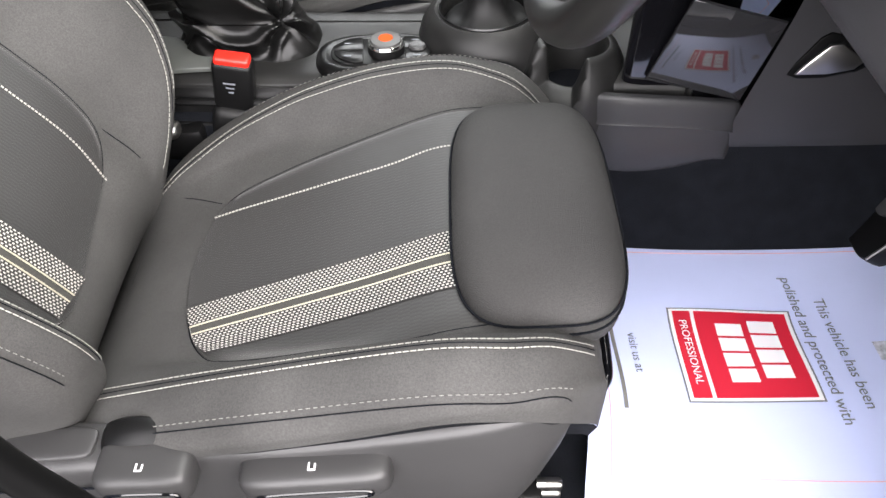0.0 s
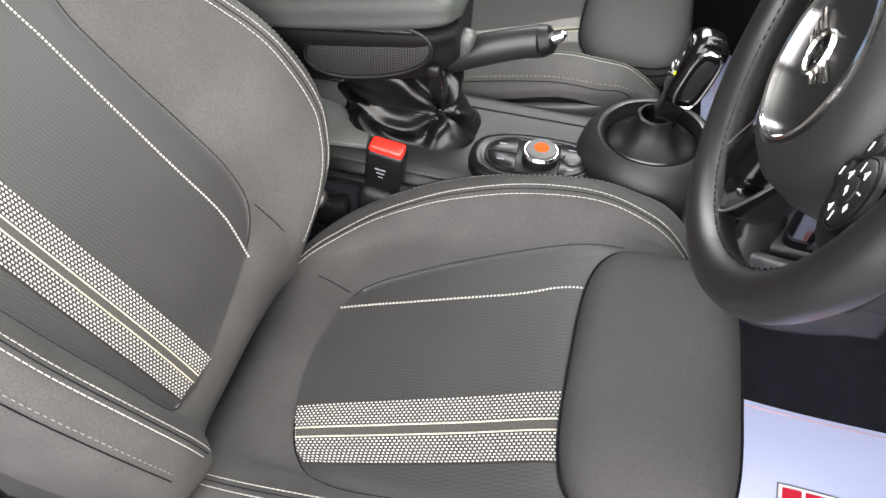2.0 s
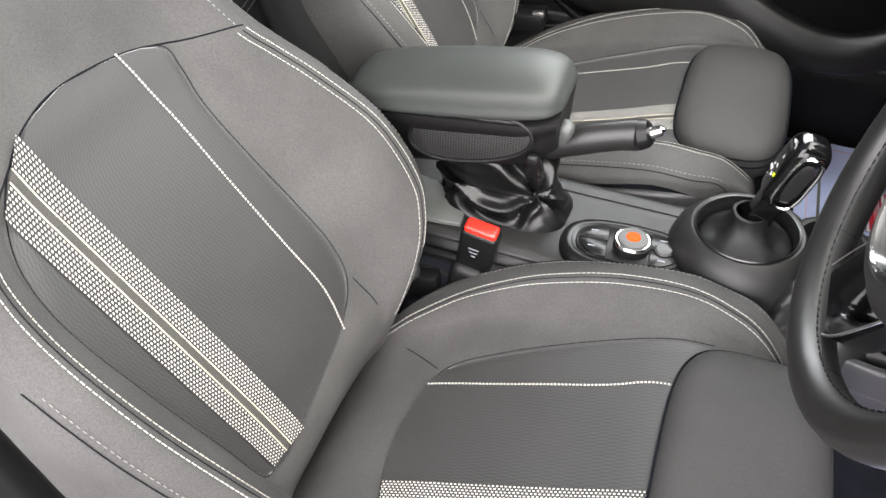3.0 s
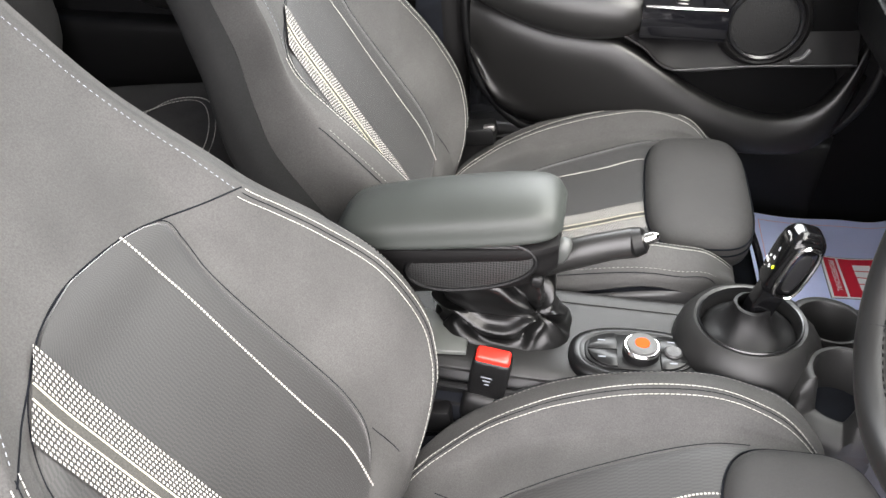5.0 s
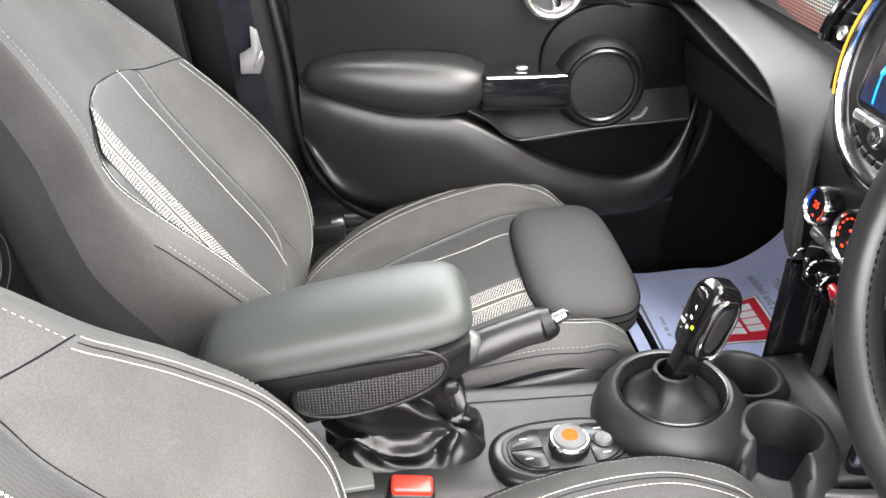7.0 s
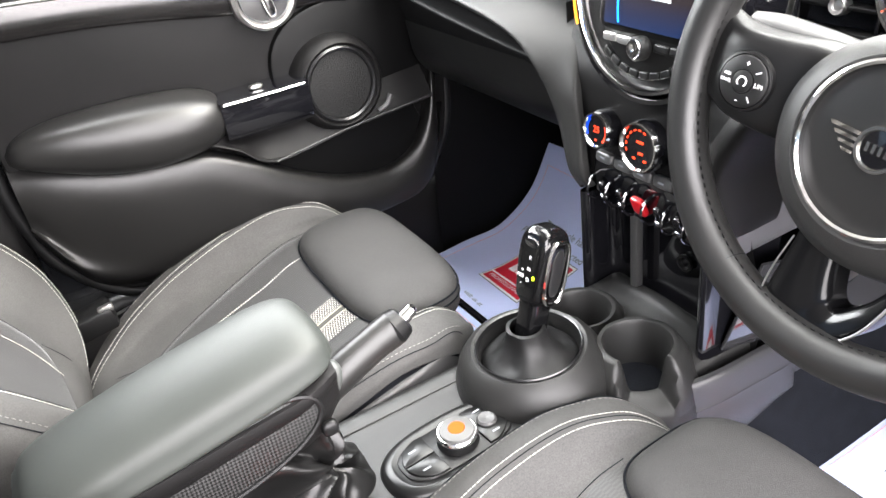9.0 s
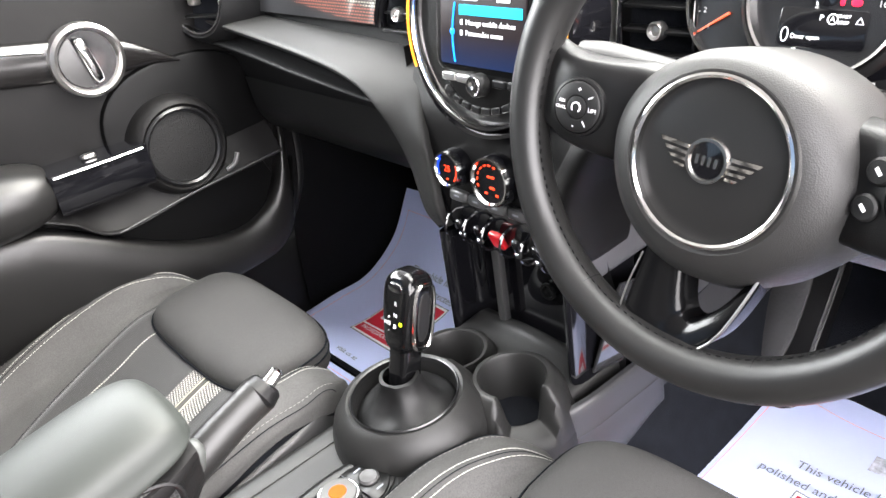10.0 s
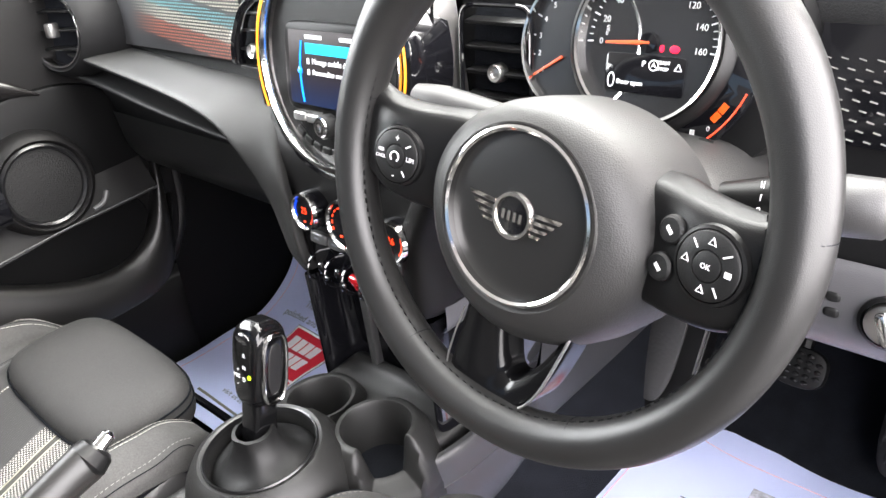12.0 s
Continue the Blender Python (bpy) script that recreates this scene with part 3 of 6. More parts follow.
    "console": [(-0.42, 0.05, 0.07, 0.0, 0.10, -0.05), (-0.36, 0.07, 0.098, 0.006, 0.125, -0.05), (-0.335, 0.08, 0.112, 0.010, 0.148, -0.045), (-0.30, 0.098, 0.137, 0.014, 0.182, -0.035), (-0.25, 0.125, 0.168, 0.022, 0.222, -0.02), (-0.20, 0.145, 0.186, 0.032, 0.24, -0.005), (-0.15, 0.155, 0.197, 0.040, 0.25, 0.0), (-0.07, 0.158, 0.206, 0.046, 0.253, 0.005), (0.03, 0.16, 0.203, 0.042, 0.25, 0.005), (0.09, 0.158, 0.186, 0.026, 0.232, -0.02), (0.13, 0.15, 0.168, 0.006, 0.205, -0.05), (0.145, 0.14, 0.155, 0.0, 0.18, -0.06)]}
BACK = {
    "middle": [(-0.085, -0.15), (-0.075, -0.10), (-0.055, -0.055), (-0.03, -0.024), (0.0, -0.009), (0.04, -0.003), (0.10, 0.0), (0.18, 0.0), (0.26, 0.0), (0.315, 0.0), (0.35, 0.0), (0.40, 0.003), (0.50, -0.004), (0.62, -0.016), (0.72, -0.03), (0.765, -0.06)],
    "door": [(-0.085, 0.10, 0.150, 0.03, 0.19, -0.03), (-0.03, 0.13, 0.172, 0.045, 0.22, -0.06), (0.03, 0.145, 0.192, 0.068, 0.24, -0.05), (0.10, 0.155, 0.208, 0.074, 0.256, -0.04), (0.18, 0.164, 0.218, 0.066, 0.262, -0.04), (0.26, 0.17, 0.216, 0.044, 0.25, -0.05), (0.315, 0.165, 0.203, 0.022, 0.225, -0.05), (0.35, 0.15, 0.186, 0.015, 0.203, -0.05), (0.40, 0.125, 0.158, 0.012, 0.178, -0.05), (0.50, 0.10, 0.125, 0.008, 0.142, -0.05), (0.62, 0.09, 0.115, 0.006, 0.132, -0.05), (0.72, 0.08, 0.105, 0.002, 0.122, -0.05), (0.765, 0.06, 0.08, 0.0, 0.095, -0.04)],
    "console": [(-0.085, 0.05, 0.07, 0.02, 0.09, -0.03), (-0.055, 0.07, 0.098, 0.016, 0.12, -0.03), (-0.03, 0.085, 0.118, 0.012, 0.148, -0.04), (0.0, 0.105, 0.150, 0.030, 0.190, -0.05), (0.03, 0.112, 0.174, 0.050, 0.218, -0.05), (0.06, 0.112, 0.194, 0.062, 0.24, -0.05), (0.10, 0.112, 0.211, 0.066, 0.256, -0.04), (0.18, 0.106, 0.214, 0.064, 0.258, -0.04), (0.26, 0.098, 0.189, 0.053, 0.232, -0.05), (0.315, 0.09, 0.164, 0.045, 0.203, -0.05), (0.35, 0.09, 0.147, 0.040, 0.186, -0.05), (0.40, 0.10, 0.138, 0.028, 0.168, -0.05), (0.50, 0.10, 0.125, 0.010, 0.142, -0.05), (0.62, 0.09, 0.115, 0.006, 0.132, -0.05), (0.72, 0.08, 0.105, 0.002, 0.122, -0.05), (0.765, 0.06, 0.08, 0.0, 0.095, -0.04)]}
B0 = Vector((-0.33, 0, 0.215))


def cush_at(s, y, h):
    return (s, y, h)


def back_leaning(lean):
    """How a place on the backrest lies in the car, and the way out of its face, for a lean in degrees."""
    d, n = Vector((-math.sin(radians(lean)), 0, math.cos(radians(lean)))), Vector((math.cos(radians(lean)), 0, math.sin(radians(lean))))

    def at(s, y, h):
        p = B0 + d * s + n * h
        return (p.x, y, p.z)
    return at, n


def mix(a, b, t):
    return a + (b - a) * t


def build_seat(org, lean, cush, rest):
    org = Vector(org)
    back_at, BN = back_leaning(lean)
    seat = thing("front_seat", org, "dark grey cloth %s seat with woven white stripes and stitching" % ("driver's" if org.y < 0 else "passenger"), "car seat", "front seats")
    C, B = Face(cush, cush_at, org, 64, 72), Face(rest, back_at, org, 76, 72)
    cushion = part("cushion", net(bmesh.new(), C.P), M_CLOTH, seat)
    low = [[C.edge(u, 0), C.edge(u, 0) + Vector((0, 0.02, -0.05)), C.edge(u, 1) + Vector((0, -0.02, -0.05)), C.edge(u, 1)] for u in [i / 12 for i in range(13)]]
    part("cushion_underside", net(bmesh.new(), low), M_CARPET, seat)
    back = part("backrest", net(bmesh.new(), B.P), M_CLOTH, seat)
    shell = []
    for i in range(21):
        u = i / 20
        a, b = B.edge(u, 0), B.edge(u, 1)
        deep, inn = -BN * (0.085 - 0.05 * max(0, u - 0.75) / 0.25), Vector((0, 0.02, 0))
        shell.append([a, a + deep * 0.6 - inn * 0.1, a + deep + inn * 1.4, (a + b) / 2 + deep * 1.25, b + deep - inn * 1.4, b + deep * 0.6 + inn * 0.1, b])
    part("back_shell", skin(shell, 40, 24), M_SHELL, seat, "darker cloth of the seat's back")

    # inset cloth panels: rounded at the rear of the cushion, rounded at the top of the backrest
    def edge_of(pairs):
        fine = glide([(a, b, 0) for a, b in pairs], 80)
        return [p.x for p in fine], [p.y for p in fine]

    def panel(F, right, left, k=40, n=28):
        """A panel between a right and a left edge, each given by pairs of way along and way across."""
        (ra, rb), (la, lb) = edge_of(right), edge_of(left)
        rows = []
        for i in range(k + 1):
            s = mix(ra[0], ra[-1], (i / k) ** 1.4 if F is C else 0.5 - 0.5 * math.cos(math.pi * i / k))
            y0, y1 = float(np.interp(s, ra, rb)), float(np.interp(s, la, lb))
            rows.append([F.at(s, mix(y0, y1, j / n), 0.0035 if 0 < j < n and 0 < i < k else -0.002) for j in range(n + 1)])
        return rows
    CR = ((-0.256, -0.03), (-0.252, -0.06), (-0.243, -0.104), (-0.228, -0.138), (-0.199, -0.166), (-0.15, -0.178), (-0.06, -0.172), (0.045, -0.154))
    CL = ((-0.256, -0.03), (-0.252, 0.01), (-0.235, 0.068), (-0.18, 0.102), (-0.12, 0.127), (-0.06, 0.146), (0.0, 0.157), (0.045, 0.160))
    BR = ((0.008, -0.112), (0.024, -0.150), (0.085, -0.161), (0.175, -0.176), (0.255, -0.184), (0.315, -0.174), (0.355, -0.150), (0.38, -0.122), (0.398, -0.085), (0.406, -0.035))
    BL = ((0.008, -0.112), (0.014, -0.07), (0.022, -0.019), (0.036, 0.045), (0.064, 0.090), (0.11, 0.101), (0.175, 0.096), (0.242, 0.087), (0.313, 0.080), (0.355, 0.084), (0.382, 0.080), (0.398, 0.035), (0.406, -0.035))
    part("cushion_panel", net(bmesh.new(), panel(C, CR, CL)), M_TWILL, cushion, "ribbed dark cloth panel")
    part("back_panel", net(bmesh.new(), panel(B, BR, BL)), M_TWILL, back, "ribbed dark cloth panel")
    for F, owner, edges in ((C, cushion, (CR, CL)), (B, back, (BR, BL))):
        for pairs in edges:
            part("panel_piping", tube([F.at(p.x, p.y, -0.0002) for p in glide([(a, b, 0) for a, b in pairs], 70)], 0.0007, 6), M_CARPET, owner)

    def strip(F, a, b, c, d, f0, f1, lift, n=50, k=6):
        """Between the lines a-b and c-d, from the share f0 of the way to f1."""
        rows = []
        for i in range(n + 1):
            t = i / n
            row = []
            for g in [mix(f0, f1, j / k) for j in range(k + 1)]:
                s0, y0, s1, y1 = mix(a[0], c[0], g), mix(a[1], c[1], g), mix(b[0], d[0], g), mix(b[1], d[1], g)
                if F is C:
                    s0 = float(np.interp(-y0, [-e[1] for e in CR[:6]], [e[0] for e in CR[:6]])) + 0.0015
                row.append(F.at(mix(s0, s1, t), mix(y0, y1, t), lift))
            rows.append(row)
        return rows
    sets = ((C, cushion, (-0.250, -0.090), (0.024, -0.034), (-0.220, -0.152), (0.034, -0.108), ((-0.245, 0.041), (-0.174, 0.055), (-0.112, 0.068), (-0.051, 0.080), (-0.015, 0.090), (0.012, 0.092), (0.026, 0.086))),
            (B, back, (0.011, -0.079), (0.398, -0.098), (0.020, -0.136), (0.356, -0.155), ((0.034, 0.042), (0.087, 0.052), (0.157, 0.048), (0.249, 0.043), (0.331, 0.039), (0.400, 0.030))))
    for F, owner, a, b, c, d, seam in sets:
        for f0, f1 in ((0.0, 0.40), (0.60, 1.0)):
            part("woven_stripe", net(bmesh.new(), strip(F, a, b, c, d, f0, f1, 0.0046)), M_STRIPE, owner, "black and white woven stripe")
        part("stripe_band", net(bmesh.new(), strip(F, a, b, c, d, 0.41, 0.59, 0.0043)), M_BAND, owner)
        for f in (0.42, 0.58):
            part("stripe_thread", tube([r[0] for r in strip(F, a, b, c, d, f, f + 0.01, 0.005)], 0.0008, 5), M_THREAD_Y, owner)
        part("panel_stitching", dashes([F.at(p.x, p.y, 0.0042) for p in glide([(u, v, 0) for u, v in seam], 80)], 0.0026, 0.0014, 0.0024, 0.0006), M_THREAD, owner, "broad pale stitching")

    # twin seams along the crest of each bolster, a single one lower down
    def crest(F, rows, s0, s1, side, off, n=110):
        fine = glide([(r[0], r[2], 0) for r in rows["door" if side < 0 else "console"]], 120)
        xs, ws = [p.x for p in fine], [p.y for p in fine]
        return [F.at(s, side * (float(np.interp(s, xs, ws)) + off), 0.0008) for s in [mix(s0, s1, i / n) for i in range(n + 1)]]
    for side in (-1, 1):
        for off in (-0.007, 0.004):
            part("seam_stitching", dashes(crest(C, cush, -0.335, 0.128, side, off), 0.0046, 0.0013, 0.0009, 0.0005), M_THREAD, cushion, "pale seam stitching")
            part("seam_stitching", dashes(crest(B, rest, -0.045, 0.35, side, off), 0.0046, 0.0013, 0.0009, 0.0005), M_THREAD, back, "pale seam stitching")
        part("bolster_seam", tube(crest(C, cush, -0.35, 0.128, side, -0.0015), 0.00045, 5), M_CARPET, cushion)
        part("bolster_seam", tube(crest(B, rest, -0.055, 0.35, side, -0.0015), 0.00045, 5), M_CARPET, back)
        part("seam_stitching", dashes(crest(C, cush, -0.24, 0.10, side, 0.036), 0.0032, 0.003, 0.0008, 0.0004), M_THREAD_G, cushion, "fine grey seam stitching")
        part("bolster_seam", tube(crest(C, cush, -0.26, 0.10, side, 0.041), 0.0006, 5), M_CARPET, cushion)
        part("seam_stitching", dashes(crest(B, rest, -0.04, 0.25, side, 0.026), 0.0032, 0.003, 0.0008, 0.0004), M_THREAD_G, back, "fine grey seam stitching")
        part("bolster_seam", tube(crest(B, rest, -0.05, 0.26, side, 0.031), 0.0006, 5), M_CARPET, back)
        part("seam_stitching", dashes(crest(B, rest, 0.36, 0.72, side, -0.002), 0.003, 0.0032, 0.0007, 0.0004), M_INK, back, "fine grey seam stitching")
    part("bolster_gusset", tube([C.at(-0.334, 0.105, 0.0), C.at(-0.29, 0.088, 0.0), C.at(-0.245, 0.066, 0.0)], 0.0006, 5, n=8), M_CARPET, cushion)
    part("bolster_gusset", tube([B.at(-0.038, 0.108, 0.0), B.at(0.01, 0.106, 0.0), B.at(0.06, 0.098, 0.0)], 0.0006, 5, n=8), M_CARPET, back)
    part("shoulder_seam", tube([B.at(p.x, p.y, 0.0) for p in glide([(0.345, -0.188, 0), (0.38, -0.122, 0), (0.398, -0.085, 0), (0.406, -0.035, 0), (0.398, 0.035, 0), (0.382, 0.085, 0), (0.366, 0.12, 0), (0.354, 0.150, 0)], 50)], 0.0009, 6), M_CARPET, back)
    # thigh support
    th = Matrix.Translation(org) @ pose(0.088, -0.004, 0.240, 0, -3, 0)
    support = part("thigh_support", pad(0.160, 0.316, 0.088, th, 3.8, 3.2, 48, 20), M_SUPPORT, seat, "smooth dark grey thigh support")
    for h in (0.002, 0.014):
        part("support_piping", tube([th @ Vector((x, y, h)) for x, y in oval(0.0805, 0.1585, 60, 3.8)], 0.0013, 6, closed=True), M_CARPET, support)
    # plastic base
    def side_wall(s):
        rows = []
        for x, z0, z1, o in ((-0.36, 0.075, 0.165, 0.232), (-0.3, 0.06, 0.185, 0.245), (-0.15, 0.05, 0.21, 0.256), (0.0, 0.055, 0.237, 0.256), (0.06, 0.09, 0.245, 0.248), (0.095, 0.15, 0.24, 0.232), (0.108, 0.2, 0.228, 0.22)):
            rows.append([org + Vector((x, s * y, z)) for y, z in ((o - 0.02, z1), (o - 0.004, z1 - 0.004), (o, z1 - 0.02), (o + 0.004, (z0 + z1) / 2), (o, z0 + 0.02), (o - 0.012, z0), (o - 0.03, z0))])
        return skin(rows, 36, 22, caps=False)
    base = part("seat_base", block(0.40, 0.40, 0.10, 0.02, Matrix.Translation(org + Vector((-0.14, 0, 0.10)))), M_CARPET, seat)
    for s in (-1, 1):
        wall = part("side_trim", side_wall(s), M_GREY, seat, "dark grey plastic side trim")
        rail = part("seat_rail", block(0.50, 0.035, 0.03, 0.004, Matrix.Translation(org + Vector((-0.15, s * 0.19, 0.022)))), M_PLASTIC, seat)
        for dz in (0.016, 0.034):
            part("rail_end", tube([org + Vector((0.095, s * 0.19, dz)), org + Vector((0.118, s * 0.19, dz)), org + Vector((0.121, s * 0.19, dz))], [0.007, 0.007, 0.005], 12), M_SATIN, rail, "bright metal rail end")
    return seat


DRIVER = (0.0, -0.325, 0.0)
build_seat(DRIVER, 32.7, dict(CUSH, console=[(a, b, c, h - float(np.interp(a, (-0.1, 0.05, 0.145), (0, 0.012, 0.014))), w, lo - float(np.interp(a, (-0.1, 0.05, 0.145), (0, 0.008, 0.012)))) for a, b, c, h, w, lo in CUSH["console"]]), BACK)
build_seat((-0.072, 0.342, 0.0), 30.7, dict(CUSH, console=[(a, b, c, h, w, lo - float(np.interp(a, (-0.3, -0.2, 0.09, 0.145), (0, 0.045, 0.045, 0.02)))) for a, b, c, h, w, lo in CUSH["console"]]),
           dict(BACK, console=[(a, b, c + 0.4 * k, h * (1 - 28 * k), w, lo) for a, b, c, h, w, lo in BACK["console"] for k in [float(np.interp(a, (-0.03, 0.03, 0.2, 0.35), (0, 0.010, 0.010, 0)))]]))


# levers on the driver's seat
def seat_lever(x, y, z, sx, sz, tilt, label):
    ob = thing("seat_lever", (x, y, z), label, "seat lever", "seat levers")
    m = pose(x, y, z, 0, tilt, 0)
    body = part("lever_body", pad(sx, 0.046, sz, m, 5.0, 5.0, 48, 20), M_GREY, ob)
    part("finger_slot", tube([m @ Vector((a, -0.0225 - 0.0008, b - 0.003)) for a, b in oval(sx * 0.38, sz * 0.16, 40, 3.0)], 0.0013, 6, closed=True), M_GLOSS, body)
    for a, b, c, d in ((-0.002, -0.002, 0.0013, 0.007), (0.001, -0.005, 0.005, 0.0013), (0.003, -0.0015, 0.0013, 0.004)):
        part("lever_mark", block(c, d, 0.0006, 0, m @ pose(a, b - 0.006, sz / 2 + 0.0002)), M_MARK, body, "white printed mark")
    return ob
seat_lever(-0.102, -0.582, 0.19, 0.124, 0.034, -7, "black plastic seat height lever with white mark")
seat_lever(-0.24, -0.582, 0.187, 0.080, 0.036, -4, "black plastic backrest release lever with white mark")
hinge = thing("hinge_cover", (-0.30, -0.575, 0.165), "dark grained plastic hinge cover on the seat side", "hinge cover")
part("cover", pad(0.15, 0.05, 0.056, pose(-0.338, -0.562, 0.163, 0, -6, 0), 5.0, 5.0), M_GREY, hinge)
part("cover_cap", pad(0.08, 0.03, 0.008, pose(-0.325, -0.563, 0.1925, 0, -6, 0), 5.0, 4.0), M_GREY, hinge, "raised grey cap")
part("cover_seam", tube([(-0.405, -0.5895, 0.158), (-0.34, -0.5895, 0.165), (-0.272, -0.5895, 0.171)], 0.0012, 6, n=10), M_CARPET, hinge)
wedge = solo("lever_bracket", skin([[(x, y, z) for y, z in ((-0.535, z1 - 0.02), (-0.548, z1), (-0.566, z1 - 0.003), (-0.574, z1 - 0.02), (-0.576, 0.14))] for x, z1 in ((-0.285, 0.185), (-0.278, 0.203), (-0.25, 0.212), (-0.222, 0.208), (-0.20, 0.195))], 14, 12), M_PLASTIC, "grained black bracket above the release lever", "bracket", (-0.25, -0.55, 0.19))
bar = thing("seat_slide_bar", (0.12, -0.33, 0.1), "black metal seat slide bar under the cushion", "slide bar")
part("bar", tube([(0.05, -0.47, 0.07), (0.12, -0.475, 0.08), (0.155, -0.46, 0.12), (0.165, -0.42, 0.13), (0.165, -0.25, 0.13), (0.15, -0.20, 0.11), (0.06, -0.19, 0.07)], 0.006, 10, n=40), M_GLOSS, bar)
bar2 = thing("seat_slide_bar", (0.05, 0.33, 0.1), "black metal seat slide bar under the cushion", "slide bar")
part("bar", tube([(-0.03, 0.17, 0.11), (0.08, 0.175, 0.15), (0.12, 0.185, 0.15), (0.135, 0.22, 0.14), (0.135, 0.40, 0.13), (0.12, 0.47, 0.11), (-0.02, 0.48, 0.07)], 0.006, 10, n=40), M_GLOSS, bar2)

# rear bench behind the front seats
bench = thing("rear_bench", (-1.0, 0, 0.1), "dark grey cloth rear bench with twin pale seams", "rear seat")
part("bench_cushion", pad(0.52, 1.14, 0.2, pose(-0.98, 0, 0.22, 0, -6, 0), 5.0, 3.2, 48, 16), M_CLOTH, bench)
part("bench_back", pad(0.16, 1.14, 0.6, pose(-1.3, 0, 0.55, 0, -16, 0), 5.0, 4.0, 48, 20), M_CLOTH, bench)
for w in (0.0, 0.012):
    part("seam_stitching", dashes(glide([(-1.0, 0.26 - w, 0.325), (-0.93, 0.32 - w, 0.326), (-0.895 - w * 0.5, 0.365 + w * 0.7, 0.326), (-0.862, 0.381 + w, 0.326), (-0.832 + w * 0.7, 0.367 + w * 0.7, 0.326), (-0.80 + w, 0.318, 0.325), (-0.776 + w, 0.255, 0.322), (-0.762 + w, 0.18, 0.318)], 120), 0.005, 0.002, 0.0016), M_THREAD, bench)

# passenger's belt hardware
belt = thing("seat_belt", (-0.46, 0.58, 0.5), "hanging seat belt tongue by the centre pillar", "seat belt")
part("belt_tongue", slab([(-0.02, -0.03), (0.01, -0.032), (0.02, -0.01), (0.014, 0.035), (0.004, 0.042), (0.002, 0.01), (-0.018, 0.0)], 0.006, facing((-0.46, 0.57, 0.52), (0.2, -1, 0.2)), 0.001), M_GREY, belt)
part("tongue_tip", block(0.004, 0.004, 0.03, 0.0015, pose(-0.449, 0.562, 0.512, 0, 30, 0)), M_SATIN, belt, "bright metal tongue tip")
part("belt_webbing", skin([[(x + d, 0.592 - 0.01 * (i == 1), z) for d in (-0.024, 0.0, 0.024)] for i, (x, z) in enumerate(((-0.50, 0.98), (-0.475, 0.56), (-0.47, 0.40), (-0.46, 0.12)))], 14, 4), M_CARPET, belt)
anchor = thing("belt_anchor", (-0.40, 0.60, 0.2), "black plastic belt anchor beside the seat", "belt anchor")
part("anchor_body", block(0.06, 0.05, 0.035, 0.006, pose(-0.365, 0.525, 0.225, 0, -8, 0)), M_PLASTIC, anchor)
part("anchor_tip", block(0.022, 0.012, 0.012, 0.003, pose(-0.345, 0.51, 0.244, 0, -8, 0)), M_SATIN, anchor)
anchor2 = thing("belt_anchor", (-0.33, -0.12, 0.15), "black plastic belt anchor beside the buckle", "belt anchor")
part("anchor_body", block(0.06, 0.03, 0.04, 0.006, pose(-0.325, -0.115, 0.165, 0, -8, 0)), M_PLASTIC, anchor2)
part("anchor_bolt", pad(0.026, 0.026, 0.02, pose(-0.335, -0.128, 0.19)), M_SATIN, anchor2)


# ---- centre console ----
CUPS = ((0.158, 0.037, 0.036), (0.162, -0.058, 0.038))


def clear_of_cups(bm):
    """Pushes a surface out of the two cup holders."""
    for v in bm.verts:
        for x, y, r in CUPS:
            d = Vector((v.co.x - x, v.co.y - y))
            if 1e-6 < d.length < r + 0.005 and v.co.z > 0.12:
                d *= (r + 0.005) / d.length
                v.co.x, v.co.y = x + d.x, y + d.y
    return bm


console = thing("centre_console", (0, 0, 0.2), "black plastic centre console between the seats", "console")
part("console_body", skin([[(x, y * w, z) for y, z in ((-0.10, 0.0), (-0.105, 0.10), (-0.099, z1 - 0.035), (-0.085, z1 - 0.008), (-0.06, z1), (0.045, z1), (0.055, z1 + 0.003), (0.07, z1 + 0.003), (0.095, z1 - 0.02), (0.105, 0.12), (0.10, 0.0))] for x, z1, w in ((-0.46, 0.235, 1.0), (-0.2, 0.232, 1.0), (-0.03, 0.232, 1.0), (0.06, 0.230, 1.0), (0.10, 0.228, 1.02))], 20, 44), M_PLASTIC, console)
# thin skin over the body, painted lighter where the top catches the sky
part("console_top", skin([[(x, y * w, z1 + d) for y, d in ((-0.0875, -0.0095), (-0.084, -0.0035), (-0.06, 0.0035), (0.04, 0.0035), (0.052, 0.0065), (0.072, 0.0065), (0.088, -0.008))] for x, z1, w in ((-0.46, 0.235, 1.0), (-0.2, 0.232, 1.0), (-0.03, 0.232, 1.0), (0.03, 0.231, 1.0))], 16, 30), M_CONSOLE_LIT, console, "top surface with sky light in its lighter colour")
part("side_rib", tube([(-0.40, -0.104, 0.215), (-0.2, -0.104, 0.213), (-0.06, -0.106, 0.213)], 0.005, 8, n=8), M_PLASTIC, console)
part("side_rib", tube([(-0.40, -0.107, 0.185), (-0.2, -0.107, 0.183), (-0.06, -0.109, 0.183)], 0.004, 8, n=8), M_PLASTIC, console)
part("rear_flap", slab([(-0.40, 0.01), (-0.345, 0.0), (-0.288, -0.046), (-0.286, -0.072), (-0.36, -0.080), (-0.40, -0.07)], 0.006, pose(0, 0, 0.243), 0.002), M_FLAP_SKY, console, "flap with the sky's reflection in its pale colour")
# bowl round the selector
_g = pose(0.058, 0.003, 0.235, 0, -3, 0)
